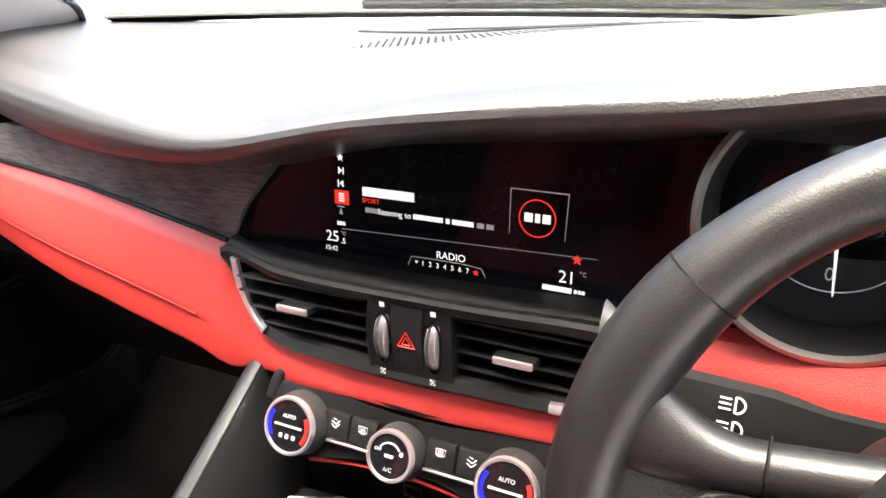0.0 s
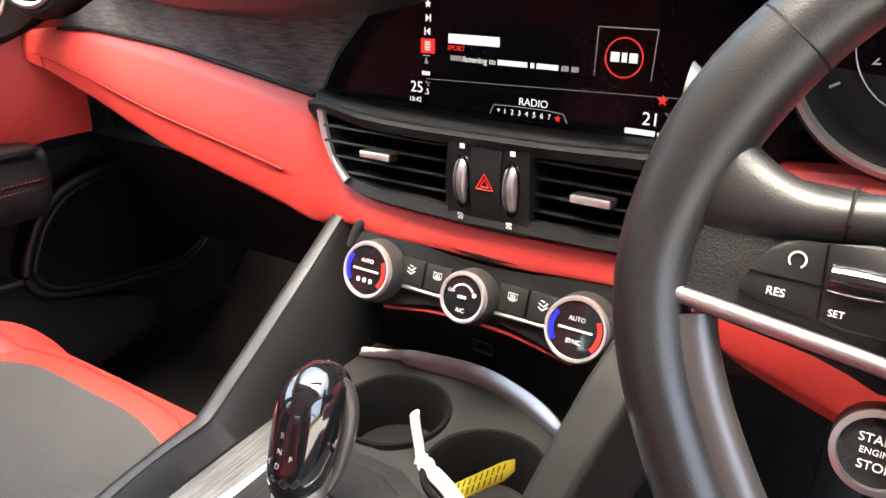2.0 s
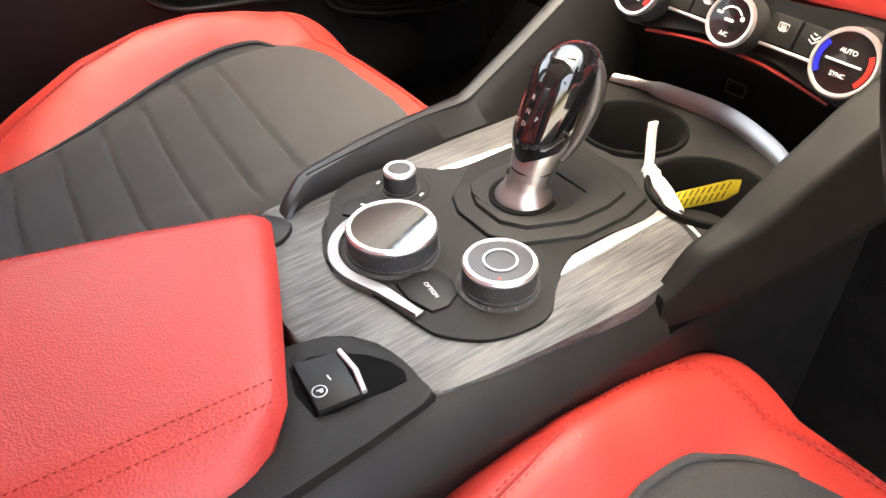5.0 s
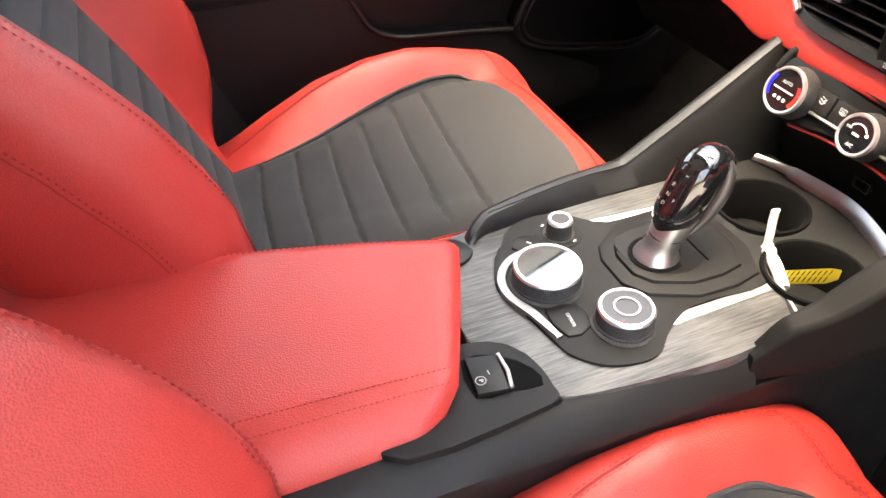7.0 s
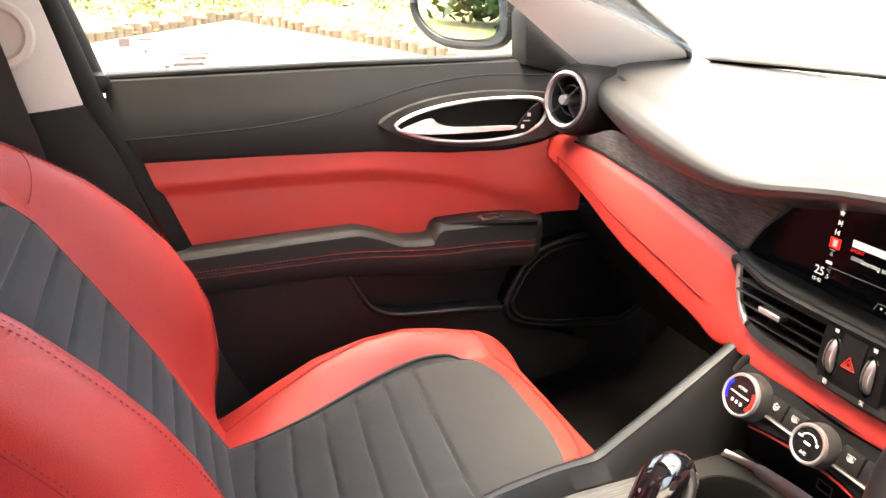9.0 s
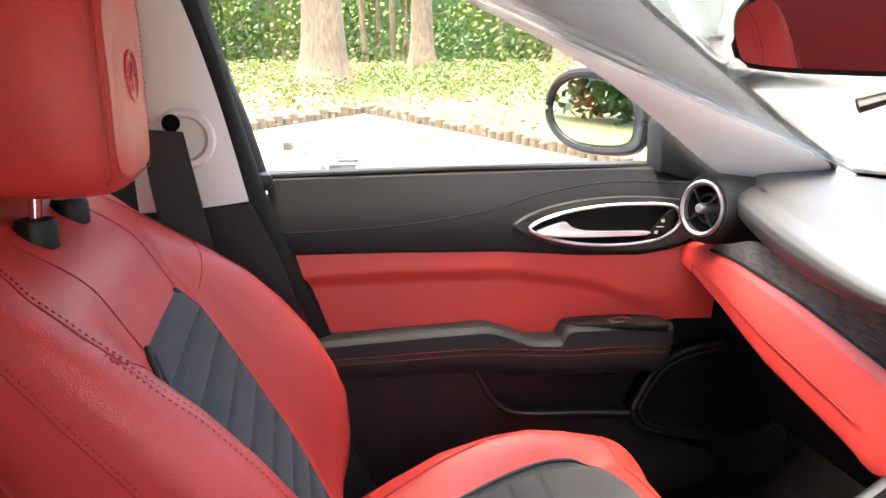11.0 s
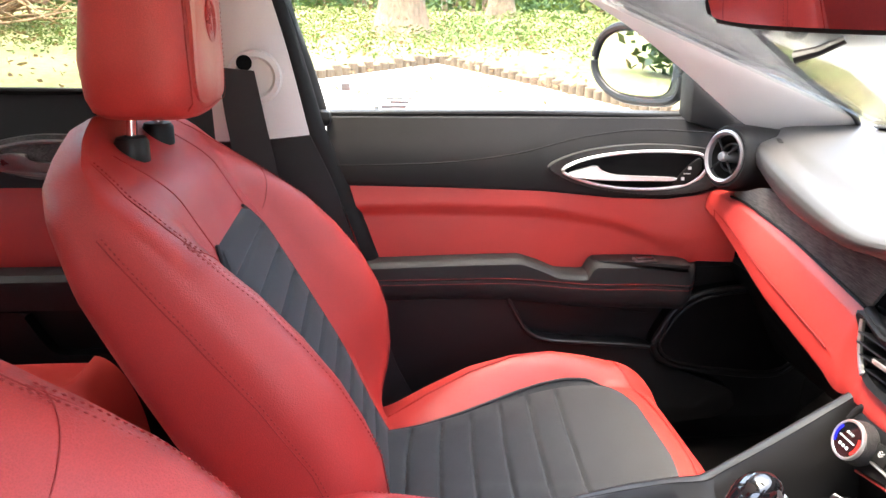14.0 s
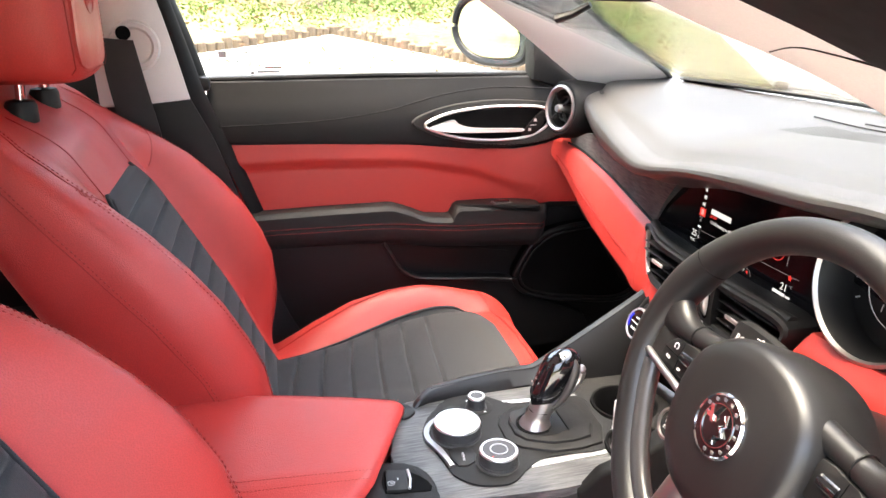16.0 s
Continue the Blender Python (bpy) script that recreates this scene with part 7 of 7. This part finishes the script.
for s in (-1, 1):
    st = part("stalk", loft([[WP(s * a, 0.038 + dz * k, -0.090 + dc * k) for dz, dc in ((0.012, 0.006), (0.015, 0.0), (0.010, -0.008), (-0.010, -0.008), (-0.015, 0.0), (-0.010, 0.006))] for a, k in ((0.05, 0.8), (0.075, 0.85), (0.10, 1.15), (0.14, 1.25), (0.158, 1.1), (0.164, 0.7))]), HARD, col, "black stalk with white light symbols")
    if s < 0:
        lamp_m = Matrix((Vector((1, 0, 0)), wuu, wnn)).transposed().to_4x4()
        words("side_light_mark", "P", 0.010, Matrix.Translation(WP(-0.147, 0.037, -0.0790)) @ lamp_m, INK, st, "CENTER")
        part("side_light_rays", merge(*[tube([WP(-0.1445, 0.037 + 0.0012 * q, -0.0808), WP(-0.1405, 0.037 + 0.0032 * q, -0.0808)], 0.0005, 4) for q in (-1, 0, 1)]), INK, st)
        for db in (0.0065, -0.0055):
            bulb = [WP(-0.116 + 0.0045 * math.cos(radians(g)), 0.0385 + db + 0.0040 * math.sin(radians(g)), -0.0804) for g in range(-90, 91, 15)]
            part("headlight_mark", merge(tube(bulb, 0.0006, 5, True), *[tube([WP(-0.1235, 0.0385 + db + 0.0026 * q, -0.0804), WP(-0.1180, 0.0385 + db + 0.0026 * q, -0.0804)], 0.0005, 4) for q in (-1, 0, 1)]), INK, st)

clus = thing("instrument_cluster", (0.35, 0.5, 0.88), "pair of round gauges in black tubes with silver rims", "instrument cluster")
gn = Vector((0, -0.985, 0.17)).normalized()
gx, gu = Vector((1, 0, 0)), gn.cross(Vector((1, 0, 0)))
gu = Vector((0, 0.17, 0.985)).normalized()
for gxc in (0.264, 0.432):
    gc = Vector((gxc, 0.500, 0.948))
    g = part("gauge", lathe(gc, gn, [(0.080, -0.06), (0.078, 0.0), (0.074, 0.004), (0.070, 0.0), (0.064, -0.035), (0.0, -0.036)], 64), HARD, clus, "round gauge in a deep tube")
    part("gauge_rim", lathe(gc, gn, [(0.0755, 0.002), (0.0755, 0.006), (0.0725, 0.008), (0.0700, 0.004)], 64), SATIN, g)
    part("gauge_scale", merge(*[box(gc - gn * 0.034 + gx * 0.058 * math.sin(radians(a)) + gu * 0.058 * math.cos(radians(a)), (0.0016, 0.0006, 0.006), 0, Euler((0, radians(a), 0))) for a in range(-120, 121, 20)]), INK, g)
    part("gauge_circle", tube([gc - gn * 0.034 + (gx * math.cos(i * math.pi / 30) + gu * math.sin(i * math.pi / 30)) * 0.044 for i in range(60)], 0.0005, 4, True), INK, g)
    gm = Matrix((gx, gu, gn)).transposed().to_4x4()
    for k, tx in enumerate(("0", "1", "2", "3", "4", "5", "6")):
        a = radians(180 + 34 * k)
        words("gauge_number", tx, 0.011, Matrix.Translation(gc - gn * 0.0345 + gx * 0.034 * math.sin(a) + gu * 0.034 * math.cos(a)) @ gm, INK, g, "CENTER")
    part("needle", tube([gc - gn * 0.028, gc - gn * 0.028 - gu * 0.045 + gx * 0.003], [0.0014, 0.0006], 6), LIT_WHITE, g)
    part("needle_cap", lathe(gc - gn * 0.034, gn, [(0.012, 0.0), (0.011, 0.008), (0.0, 0.009)], 24), GLOSS, g)
part("binnacle", prism(two_d([(0.16, 0.86), (0.17, 0.99), (0.30, 1.02), (0.45, 1.02), (0.56, 0.98), (0.56, 0.87), (0.35, 0.855)], 4), lambda a, b, c: Vector((a, c, b)), 0.58, 0.535, 0.004), HARD, clus)

# lower dash and pedals on the driver's side
knee = thing("lower_dash", (0.4, 0.6, 0.5), "dark lower dashboard below the steering column", "dashboard")
part("knee_panel", sheet(lambda u, v: (0.165 + 0.585 * u, 0.575 + 0.02 * v - 0.012 * math.sin(math.pi * v), 0.76 - 0.082 * v), 20, 12, (0, 0.03, 0)), RED_TRIM, knee, "red lower dashboard panel")
part("knee_underside", sheet(lambda u, v: (0.13 + 0.62 * u, 0.584 + 0.30 * v, 0.668 - 0.03 * v), 10, 6, (0, 0, 0.03)), HARD, knee, "black underside")
for x, w in ((0.27, 0.05), (0.40, 0.08)):
    pd = thing("pedal", (x, 0.80, 0.36), "black rubber foot pedal with ribs", "pedal", "pedals")
    part("pad", box((x, 0.80, 0.40), (w, 0.02, 0.12), 0.006, Euler((radians(-35), 0, 0))), RUBBER, pd)
    part("arm", tube([(x, 0.82, 0.44), (x, 0.90, 0.60), (x, 0.95, 0.75)], 0.01, 8), HARD, pd)
glove = tagged(part("lower_dash_wall", sheet(lambda u, v: (-0.80 + 0.66 * u, 0.66 + 0.12 * v, 0.72 - 0.20 * v), 10, 6, (0, 0.03, 0)), HARD), "dark underside of the passenger dashboard", "dashboard panel", "", "structure")


# ---- outside ----
slope = lambda x: 0.07 * max(0.0, -x - 0.8) if x > -16 else 0.07 * 15.2 + 0.01 * (-16 - x)


def ground_mat(name, cols, scales, bump):
    m = bpy.data.materials.new(name)
    m.use_nodes = True
    n, l = m.node_tree.nodes, m.node_tree.links
    b = n["Principled BSDF"]
    b.inputs["Roughness"].default_value = 0.95
    tc = n.new("ShaderNodeTexCoord")
    prev = None
    for (c0, c1), sc in zip(cols, scales):
        t = n.new("ShaderNodeTexNoise")
        t.inputs["Scale"].default_value, t.inputs["Detail"].default_value = sc, 5
        l.new(tc.outputs["Object"], t.inputs["Vector"])
        r = n.new("ShaderNodeValToRGB")
        r.color_ramp.elements[0].position, r.color_ramp.elements[1].position = 0.40, 0.60
        r.color_ramp.elements[0].color, r.color_ramp.elements[1].color = (*c0, 1), (*c1, 1)
        l.new(t.outputs["Fac"], r.inputs[0])
        if prev is None:
            prev = r.outputs[0]
        else:
            mx = n.new("ShaderNodeMix")
            mx.data_type = "RGBA"
            mx.inputs["Factor"].default_value = 0.5
            l.new(prev, mx.inputs[6])
            l.new(r.outputs[0], mx.inputs[7])
            prev = mx.outputs[2]
    l.new(prev, b.inputs["Base Color"])
    bp = n.new("ShaderNodeBump")
    bp.inputs["Strength"].default_value, bp.inputs["Distance"].default_value = bump, 0.03
    l.new(t.outputs["Fac"], bp.inputs["Height"])
    l.new(bp.outputs["Normal"], b.inputs["Normal"])
    return m


GRASS = ground_mat("grass_and_leaf_litter", (((0.05, 0.095, 0.014), (0.17, 0.13, 0.06)), ((0.06, 0.115, 0.016), (0.20, 0.15, 0.07))), (0.7, 9), 0.6)
TARMAC = ground_mat("pale_tarmac", (((0.30, 0.29, 0.27), (0.40, 0.39, 0.36)), ((0.26, 0.25, 0.23), (0.46, 0.44, 0.40))), (1.5, 120), 0.3)
LOGM = material("weathered_log_ends", (0.125, 0.088, 0.055), 0.9, grain_size=0.02, bump=0.4, vary=0.35, stain=0.2)
BARK = material("pale_bark", (0.18, 0.125, 0.08), 0.9, grain_size=0.05, bump=0.8, vary=0.35, stain=0.5, stretch=(1, 1, 0.35))
LEAF = material("spring_leaves", (0.12, 0.17, 0.035), 0.7, grain_size=0.4, vary=0.5, stain=1.5)
BLADE = material("grass_blades", (0.11, 0.16, 0.035), 0.8, grain_size=0.3, vary=0.4, stain=0.8)
LEAF2 = material("dark_ivy_leaves", (0.035, 0.075, 0.018), 0.6, grain_size=0.4, vary=0.5, stain=1.5)
TWIG = material("dry_branches", (0.27, 0.17, 0.09), 0.9, grain_size=0.05, bump=0.3, vary=0.4, stain=0.3)
BLUE = material("bluebell_petals", (0.16, 0.12, 0.5), 0.6, grain_size=0.05, vary=0.3)
VANW = material("white_van_paint", (0.78, 0.78, 0.77), 0.25, grain_size=0.2, vary=0.03, coat=0.6)

tagged(part("ground", sheet(lambda u, v: ((lambda x: (x, -120 + 240 * v, slope(x) - 0.02))(60 - 200 * u)), 400, 60, None), GRASS), "rough grass strewn with dry leaves, rising from the car", "ground", "", "structure")
edge_line = [(3.0, -13.0), (-1.0, -8.5), (-4.5, -4.2), (-7.7, -0.49), (-8.85, 0.80), (-7.2, 1.75), (-5.5, 2.62), (-4.0, 3.6), (-5.0, 4.4), (-8.5, 6.0), (-14.0, 7.2), (-24.0, 8.5), (-30.0, 14.0)]
bm = bmesh.new()
tp = [(9, 14), (9, -13)] + edge_line
grid_v = []
for a, b in zip(edge_line, edge_line[1:]):
    n = 12
    for i in range(n):
        t = i / n
        x, y = a[0] + (b[0] - a[0]) * t, a[1] + (b[1] - a[1]) * t
        row = [bm.verts.new((x + (9 - x) * k / 30, y + (min(max(y, -13), 14) - y) * k / 30, slope(x + (9 - x) * k / 30) - 0.012)) for k in range(31)]
        grid_v.append(row)
for r, s in zip(grid_v, grid_v[1:]):
    for k in range(30):
        bm.faces.new((r[k], r[k + 1], s[k + 1], s[k]))
tagged(part("pavement", bm, TARMAC), "pale worn tarmac of the parking bay", "pavement", "", "structure")

edging = thing("log_edging", (-7, 1, 0.4), "low edging of upright weathered log posts round the bay", "edging")
random.seed(4)
log_mesh = []
for k in range(4):
    h = 0.06 + 0.016 * k
    bmx = lathe((0, 0, -0.15), (0, 0, 1), [(0.055, 0.0), (0.055, 0.15 + h - 0.012), (0.045, 0.15 + h), (0.0, 0.152 + h)], 10)
    bmesh.ops.recalc_face_normals(bmx, faces=bmx.faces)
    me = bpy.data.meshes.new("log_post")
    bmx.to_mesh(me)
    bmx.free()
    me.materials.append(LOGM)
    log_mesh.append(me)
posts = []
for a, b in zip(edge_line[2:8], edge_line[3:9]):
    ln = math.hypot(b[0] - a[0], b[1] - a[1])
    n = int(ln / 0.115)
    for i in range(n):
        t = i / n
        posts.append((a[0] + (b[0] - a[0]) * t, a[1] + (b[1] - a[1]) * t))
for x, y in posts:
    ob = new("log_post", random.choice(log_mesh))
    ob.parent = edging
    ob.matrix_parent_inverse = Matrix.Translation(edging.location).inverted()
    ob.matrix_basis = pose(x, y, slope(x), random.uniform(-4, 4), random.uniform(-4, 4), random.uniform(0, 360))


def trunk(name, x, y, r, h, label, lean=(0, 0)):
    t = thing(name, (x, y, slope(x)), label, "tree", "trees by the bay")
    rings = []
    for k in range(26):
        f = k / 25
        z = slope(x) - 0.15 + h * f
        rad = r * (1 - 0.35 * f) * (1 + 0.75 * math.exp(-f * h / 0.35))
        rings.append([Vector((x + lean[0] * f * h, y + lean[1] * f * h, z)) + Vector((math.cos(a), math.sin(a), 0)) * rad * (1 + 0.07 * math.sin(3 * a + 2 * f) + 0.05 * noise.noise(Vector((math.cos(a) * 2, math.sin(a) * 2, z * 1.2))) + 0.10 * math.exp(-f * h / 0.25) * math.sin(5 * a)) for a in [2 * math.pi * i / 22 for i in range(22)]])
    part("trunk", loft(rings), BARK, t)
    rnd = random.Random(int(abs(x * 10)))
    for k in range(5):
        a = rnd.uniform(0, 6.28)
        z0 = slope(x) + h * rnd.uniform(0.62, 0.95)
        p0 = Vector((x + lean[0] * h * 0.8, y + lean[1] * h * 0.8, z0))
        d = Vector((math.cos(a), math.sin(a), 0.7))
        part("limb", tube(spline([p0, p0 + d * 0.9 + Vector((0, 0, 0.2)), p0 + d * 2.0 + Vector((0, 0, 0.9))], 5), [r * 0.35 * (1 - 0.075 * i) for i in range(11)], 8), BARK, t)
    part("crown", leaf_cloud([(x + rnd.uniform(-2.4, 2.4), y + rnd.uniform(-2.4, 2.4), slope(x) + h + rnd.uniform(-0.8, 2.2), rnd.uniform(0.5, 1.1)) for _ in range(24)], 70, 0.10, rnd), LEAF, t, "open spring crown of small leaves", smooth=False)
    return t


def leaf_cloud(balls, count, size, rnd):
    """Small leaf blades scattered through round clumps."""
    vs, fs = [], []
    for bx, by, bz, br in balls:
        for _ in range(count):
            d = Vector((rnd.gauss(0, 1), rnd.gauss(0, 1), rnd.gauss(0, 1)))
            d.normalize()
            p = Vector((bx, by, bz)) + d * br * rnd.random() ** 0.4
            a = Vector((rnd.gauss(0, 1), rnd.gauss(0, 1), rnd.gauss(0, 0.6))).normalized()
            b = a.orthogonal().normalized()
            s = size * rnd.uniform(0.6, 1.4)
            i = len(vs)
            vs += [p - a * s * 0.5, p + b * s * 0.3, p + a * s * 0.5, p - b * s * 0.3]
            fs.append((i, i + 1, i + 2, i + 3))
    me = bpy.data.meshes.new("tmp")
    me.from_pydata([tuple(v) for v in vs], [], fs)
    bmx = bmesh.new()
    bmx.from_mesh(me)
    bpy.data.meshes.remove(me)
    return bmx


trunk("tree", -12.25, 0.52, 0.36, 5.5, "broad pale tree trunk rising from leaf litter", (0.0, 0.0))
trunk("tree", -15.6, 2.75, 0.24, 5.0, "slimmer pale tree trunk in the grass")
trunk("tree", -17.5, 6.6, 0.20, 5.0, "slim tree trunk further back in the grass")
rnd = random.Random(11)
balls = [(rnd.uniform(-27, -20.5), rnd.uniform(-22, 24), slope(-20) + abs(rnd.gauss(0, 2.6)), rnd.uniform(0.6, 1.6)) for _ in range(420)]
tagged(part("far_wood", leaf_cloud(balls, 60, 0.20, rnd), LEAF, None, smooth=False), "light green thicket of spring leaves behind the trees", "woodland", "", "stuff")
balls = [(rnd.uniform(-22, -19), rnd.uniform(-22, 22), slope(-19) + rnd.uniform(0.0, 0.9), rnd.uniform(0.4, 0.9)) for _ in range(150)]
tagged(part("undergrowth", leaf_cloud(balls, 70, 0.14, rnd), LEAF2, None, smooth=False), "low dark green undergrowth along the wood's edge", "undergrowth", "", "stuff")
tagged(part("backdrop", sheet(lambda u, v: (-30, -60 + 130 * u, 0.9 + 9 * v), 4, 4), LEAF2), "distant wall of woodland", "backdrop", "", "structure")
stems = []
for _ in range(60):
    x, y = rnd.uniform(-26, -20), rnd.uniform(-18, 20)
    stems.append(tube([(x, y, slope(x)), (x + rnd.uniform(-0.3, 0.3), y + rnd.uniform(-0.3, 0.3), slope(x) + 3), (x + rnd.uniform(-1, 1), y + rnd.uniform(-1, 1), slope(x) + 7)], [0.09, 0.07, 0.04], 6))
tagged(part("far_stems", merge(*stems), BARK), "slender grey stems in the thicket", "saplings", "", "stuff")
# grass tufts by the edging
tv = [(rnd.uniform(-16, -9.2), rnd.uniform(-6, 5.6)) for _ in range(1100)]
tagged(part("grass_tufts", leaf_cloud([(x, y, slope(x) + 0.015, 0.20) for x, y in tv], 30, 0.045, rnd), BLADE, None, smooth=False), "fresh green grass tufts", "grass", "", "stuff")
lv = [(rnd.uniform(-13, -6), rnd.uniform(-5, 4.6)) for _ in range(260)]
tagged(part("dry_leaves", leaf_cloud([(x, y, slope(x) + 0.005, 0.35) for x, y in lv], 9, 0.06, rnd), TWIG, None, smooth=False), "dry brown leaves scattered on the ground", "leaf litter", "", "stuff")
# brush pile, ivy and bluebells behind the car's rear window
pile = []
for _ in range(150):
    x, y, z = rnd.uniform(-13.5, -11.5), rnd.uniform(-8.5, -5.2), rnd.uniform(0, 0.7)
    a = rnd.gauss(1.57, 0.8)
    L = rnd.uniform(0.3, 1.1)
    pile.append(tube([(x - math.cos(a) * L, y - math.sin(a) * L, slope(x) + z), (x, y, slope(x) + z + 0.1), (x + math.cos(a) * L, y + math.sin(a) * L, slope(x) + z + rnd.uniform(-0.3, 0.6))], [rnd.uniform(0.012, 0.04), 0.022, 0.008], 5))
tagged(part("brush_pile", merge(*pile), TWIG), "heap of cut dry branches", "brush pile", "", "stuff")
tagged(part("ivy_bush", leaf_cloud([(-10.6 + rnd.uniform(-0.5, 0.5), -7.2 + rnd.uniform(-0.7, 0.7), slope(-10.6) + rnd.uniform(0.1, 0.8), 0.35) for _ in range(20)], 50, 0.13, rnd), LEAF2, None, smooth=False), "leafy dark green bush", "bush")
tagged(part("bluebells", leaf_cloud([(-11 + rnd.uniform(-0.4, 0.4), -6.0 + rnd.uniform(-0.5, 0.5), slope(-11) + rnd.uniform(0.2, 0.5), 0.06) for _ in range(16)], 12, 0.05, rnd), BLUE, None, smooth=False), "patch of bluebells", "flowers", "", "stuff")

hr = random.Random(23)
hedge_at = [(-2.5 + 8 * t, -11.6 - 9 * t) for t in [i / 89 for i in range(90)]]
tagged(part("hedge", leaf_cloud([(x + hr.uniform(-0.7, 0.7), y + hr.uniform(-0.7, 0.7), slope(x) + hr.uniform(0.0, 1.9), hr.uniform(0.5, 0.9)) for x, y in hedge_at + hedge_at], 90, 0.22, hr), LEAF2, None, smooth=False), "dense green hedge behind the parking bay", "hedge", "", "stuff")

# white van parked beyond the windscreen
van = thing("white_van", (-12.0, 9.0, slope(-12)), "white panel van parked beyond the bay", "van")
vz = slope(-12)
part("body", loft([[Vector((x, y, vz + z)) for y, z in ((7.2, 0.35), (7.2, 1.0), (7.3, 1.75), (7.6, 1.95), (9.2, 1.95), (9.5, 1.75), (9.6, 1.0), (9.6, 0.35))] for x in (-15.2, -15.0, -11.2, -11.0)]), VANW, van)
for x in (-14.2, -11.9):
    w_ = part("wheel", lathe((x, 7.18, vz + 0.32), (0, -1, 0), [(0.0, -0.1), (0.32, -0.1), (0.32, 0.05), (0.2, 0.06), (0.0, 0.05)], 28), RUBBER, van)
    part("rim", lathe((x, 7.18, vz + 0.32), (0, -1, 0), [(0.2, 0.055), (0.18, 0.07), (0.0, 0.065)], 24), SATIN, w_)
part("tail_light", box((-10.98, 7.35, vz + 1.1), (0.05, 0.1, 0.4), 0.02), RED_TRIM, van)
part("side_strip", box((-13.0, 7.17, vz + 0.75), (3.2, 0.04, 0.08), 0.02), RUBBER, van)
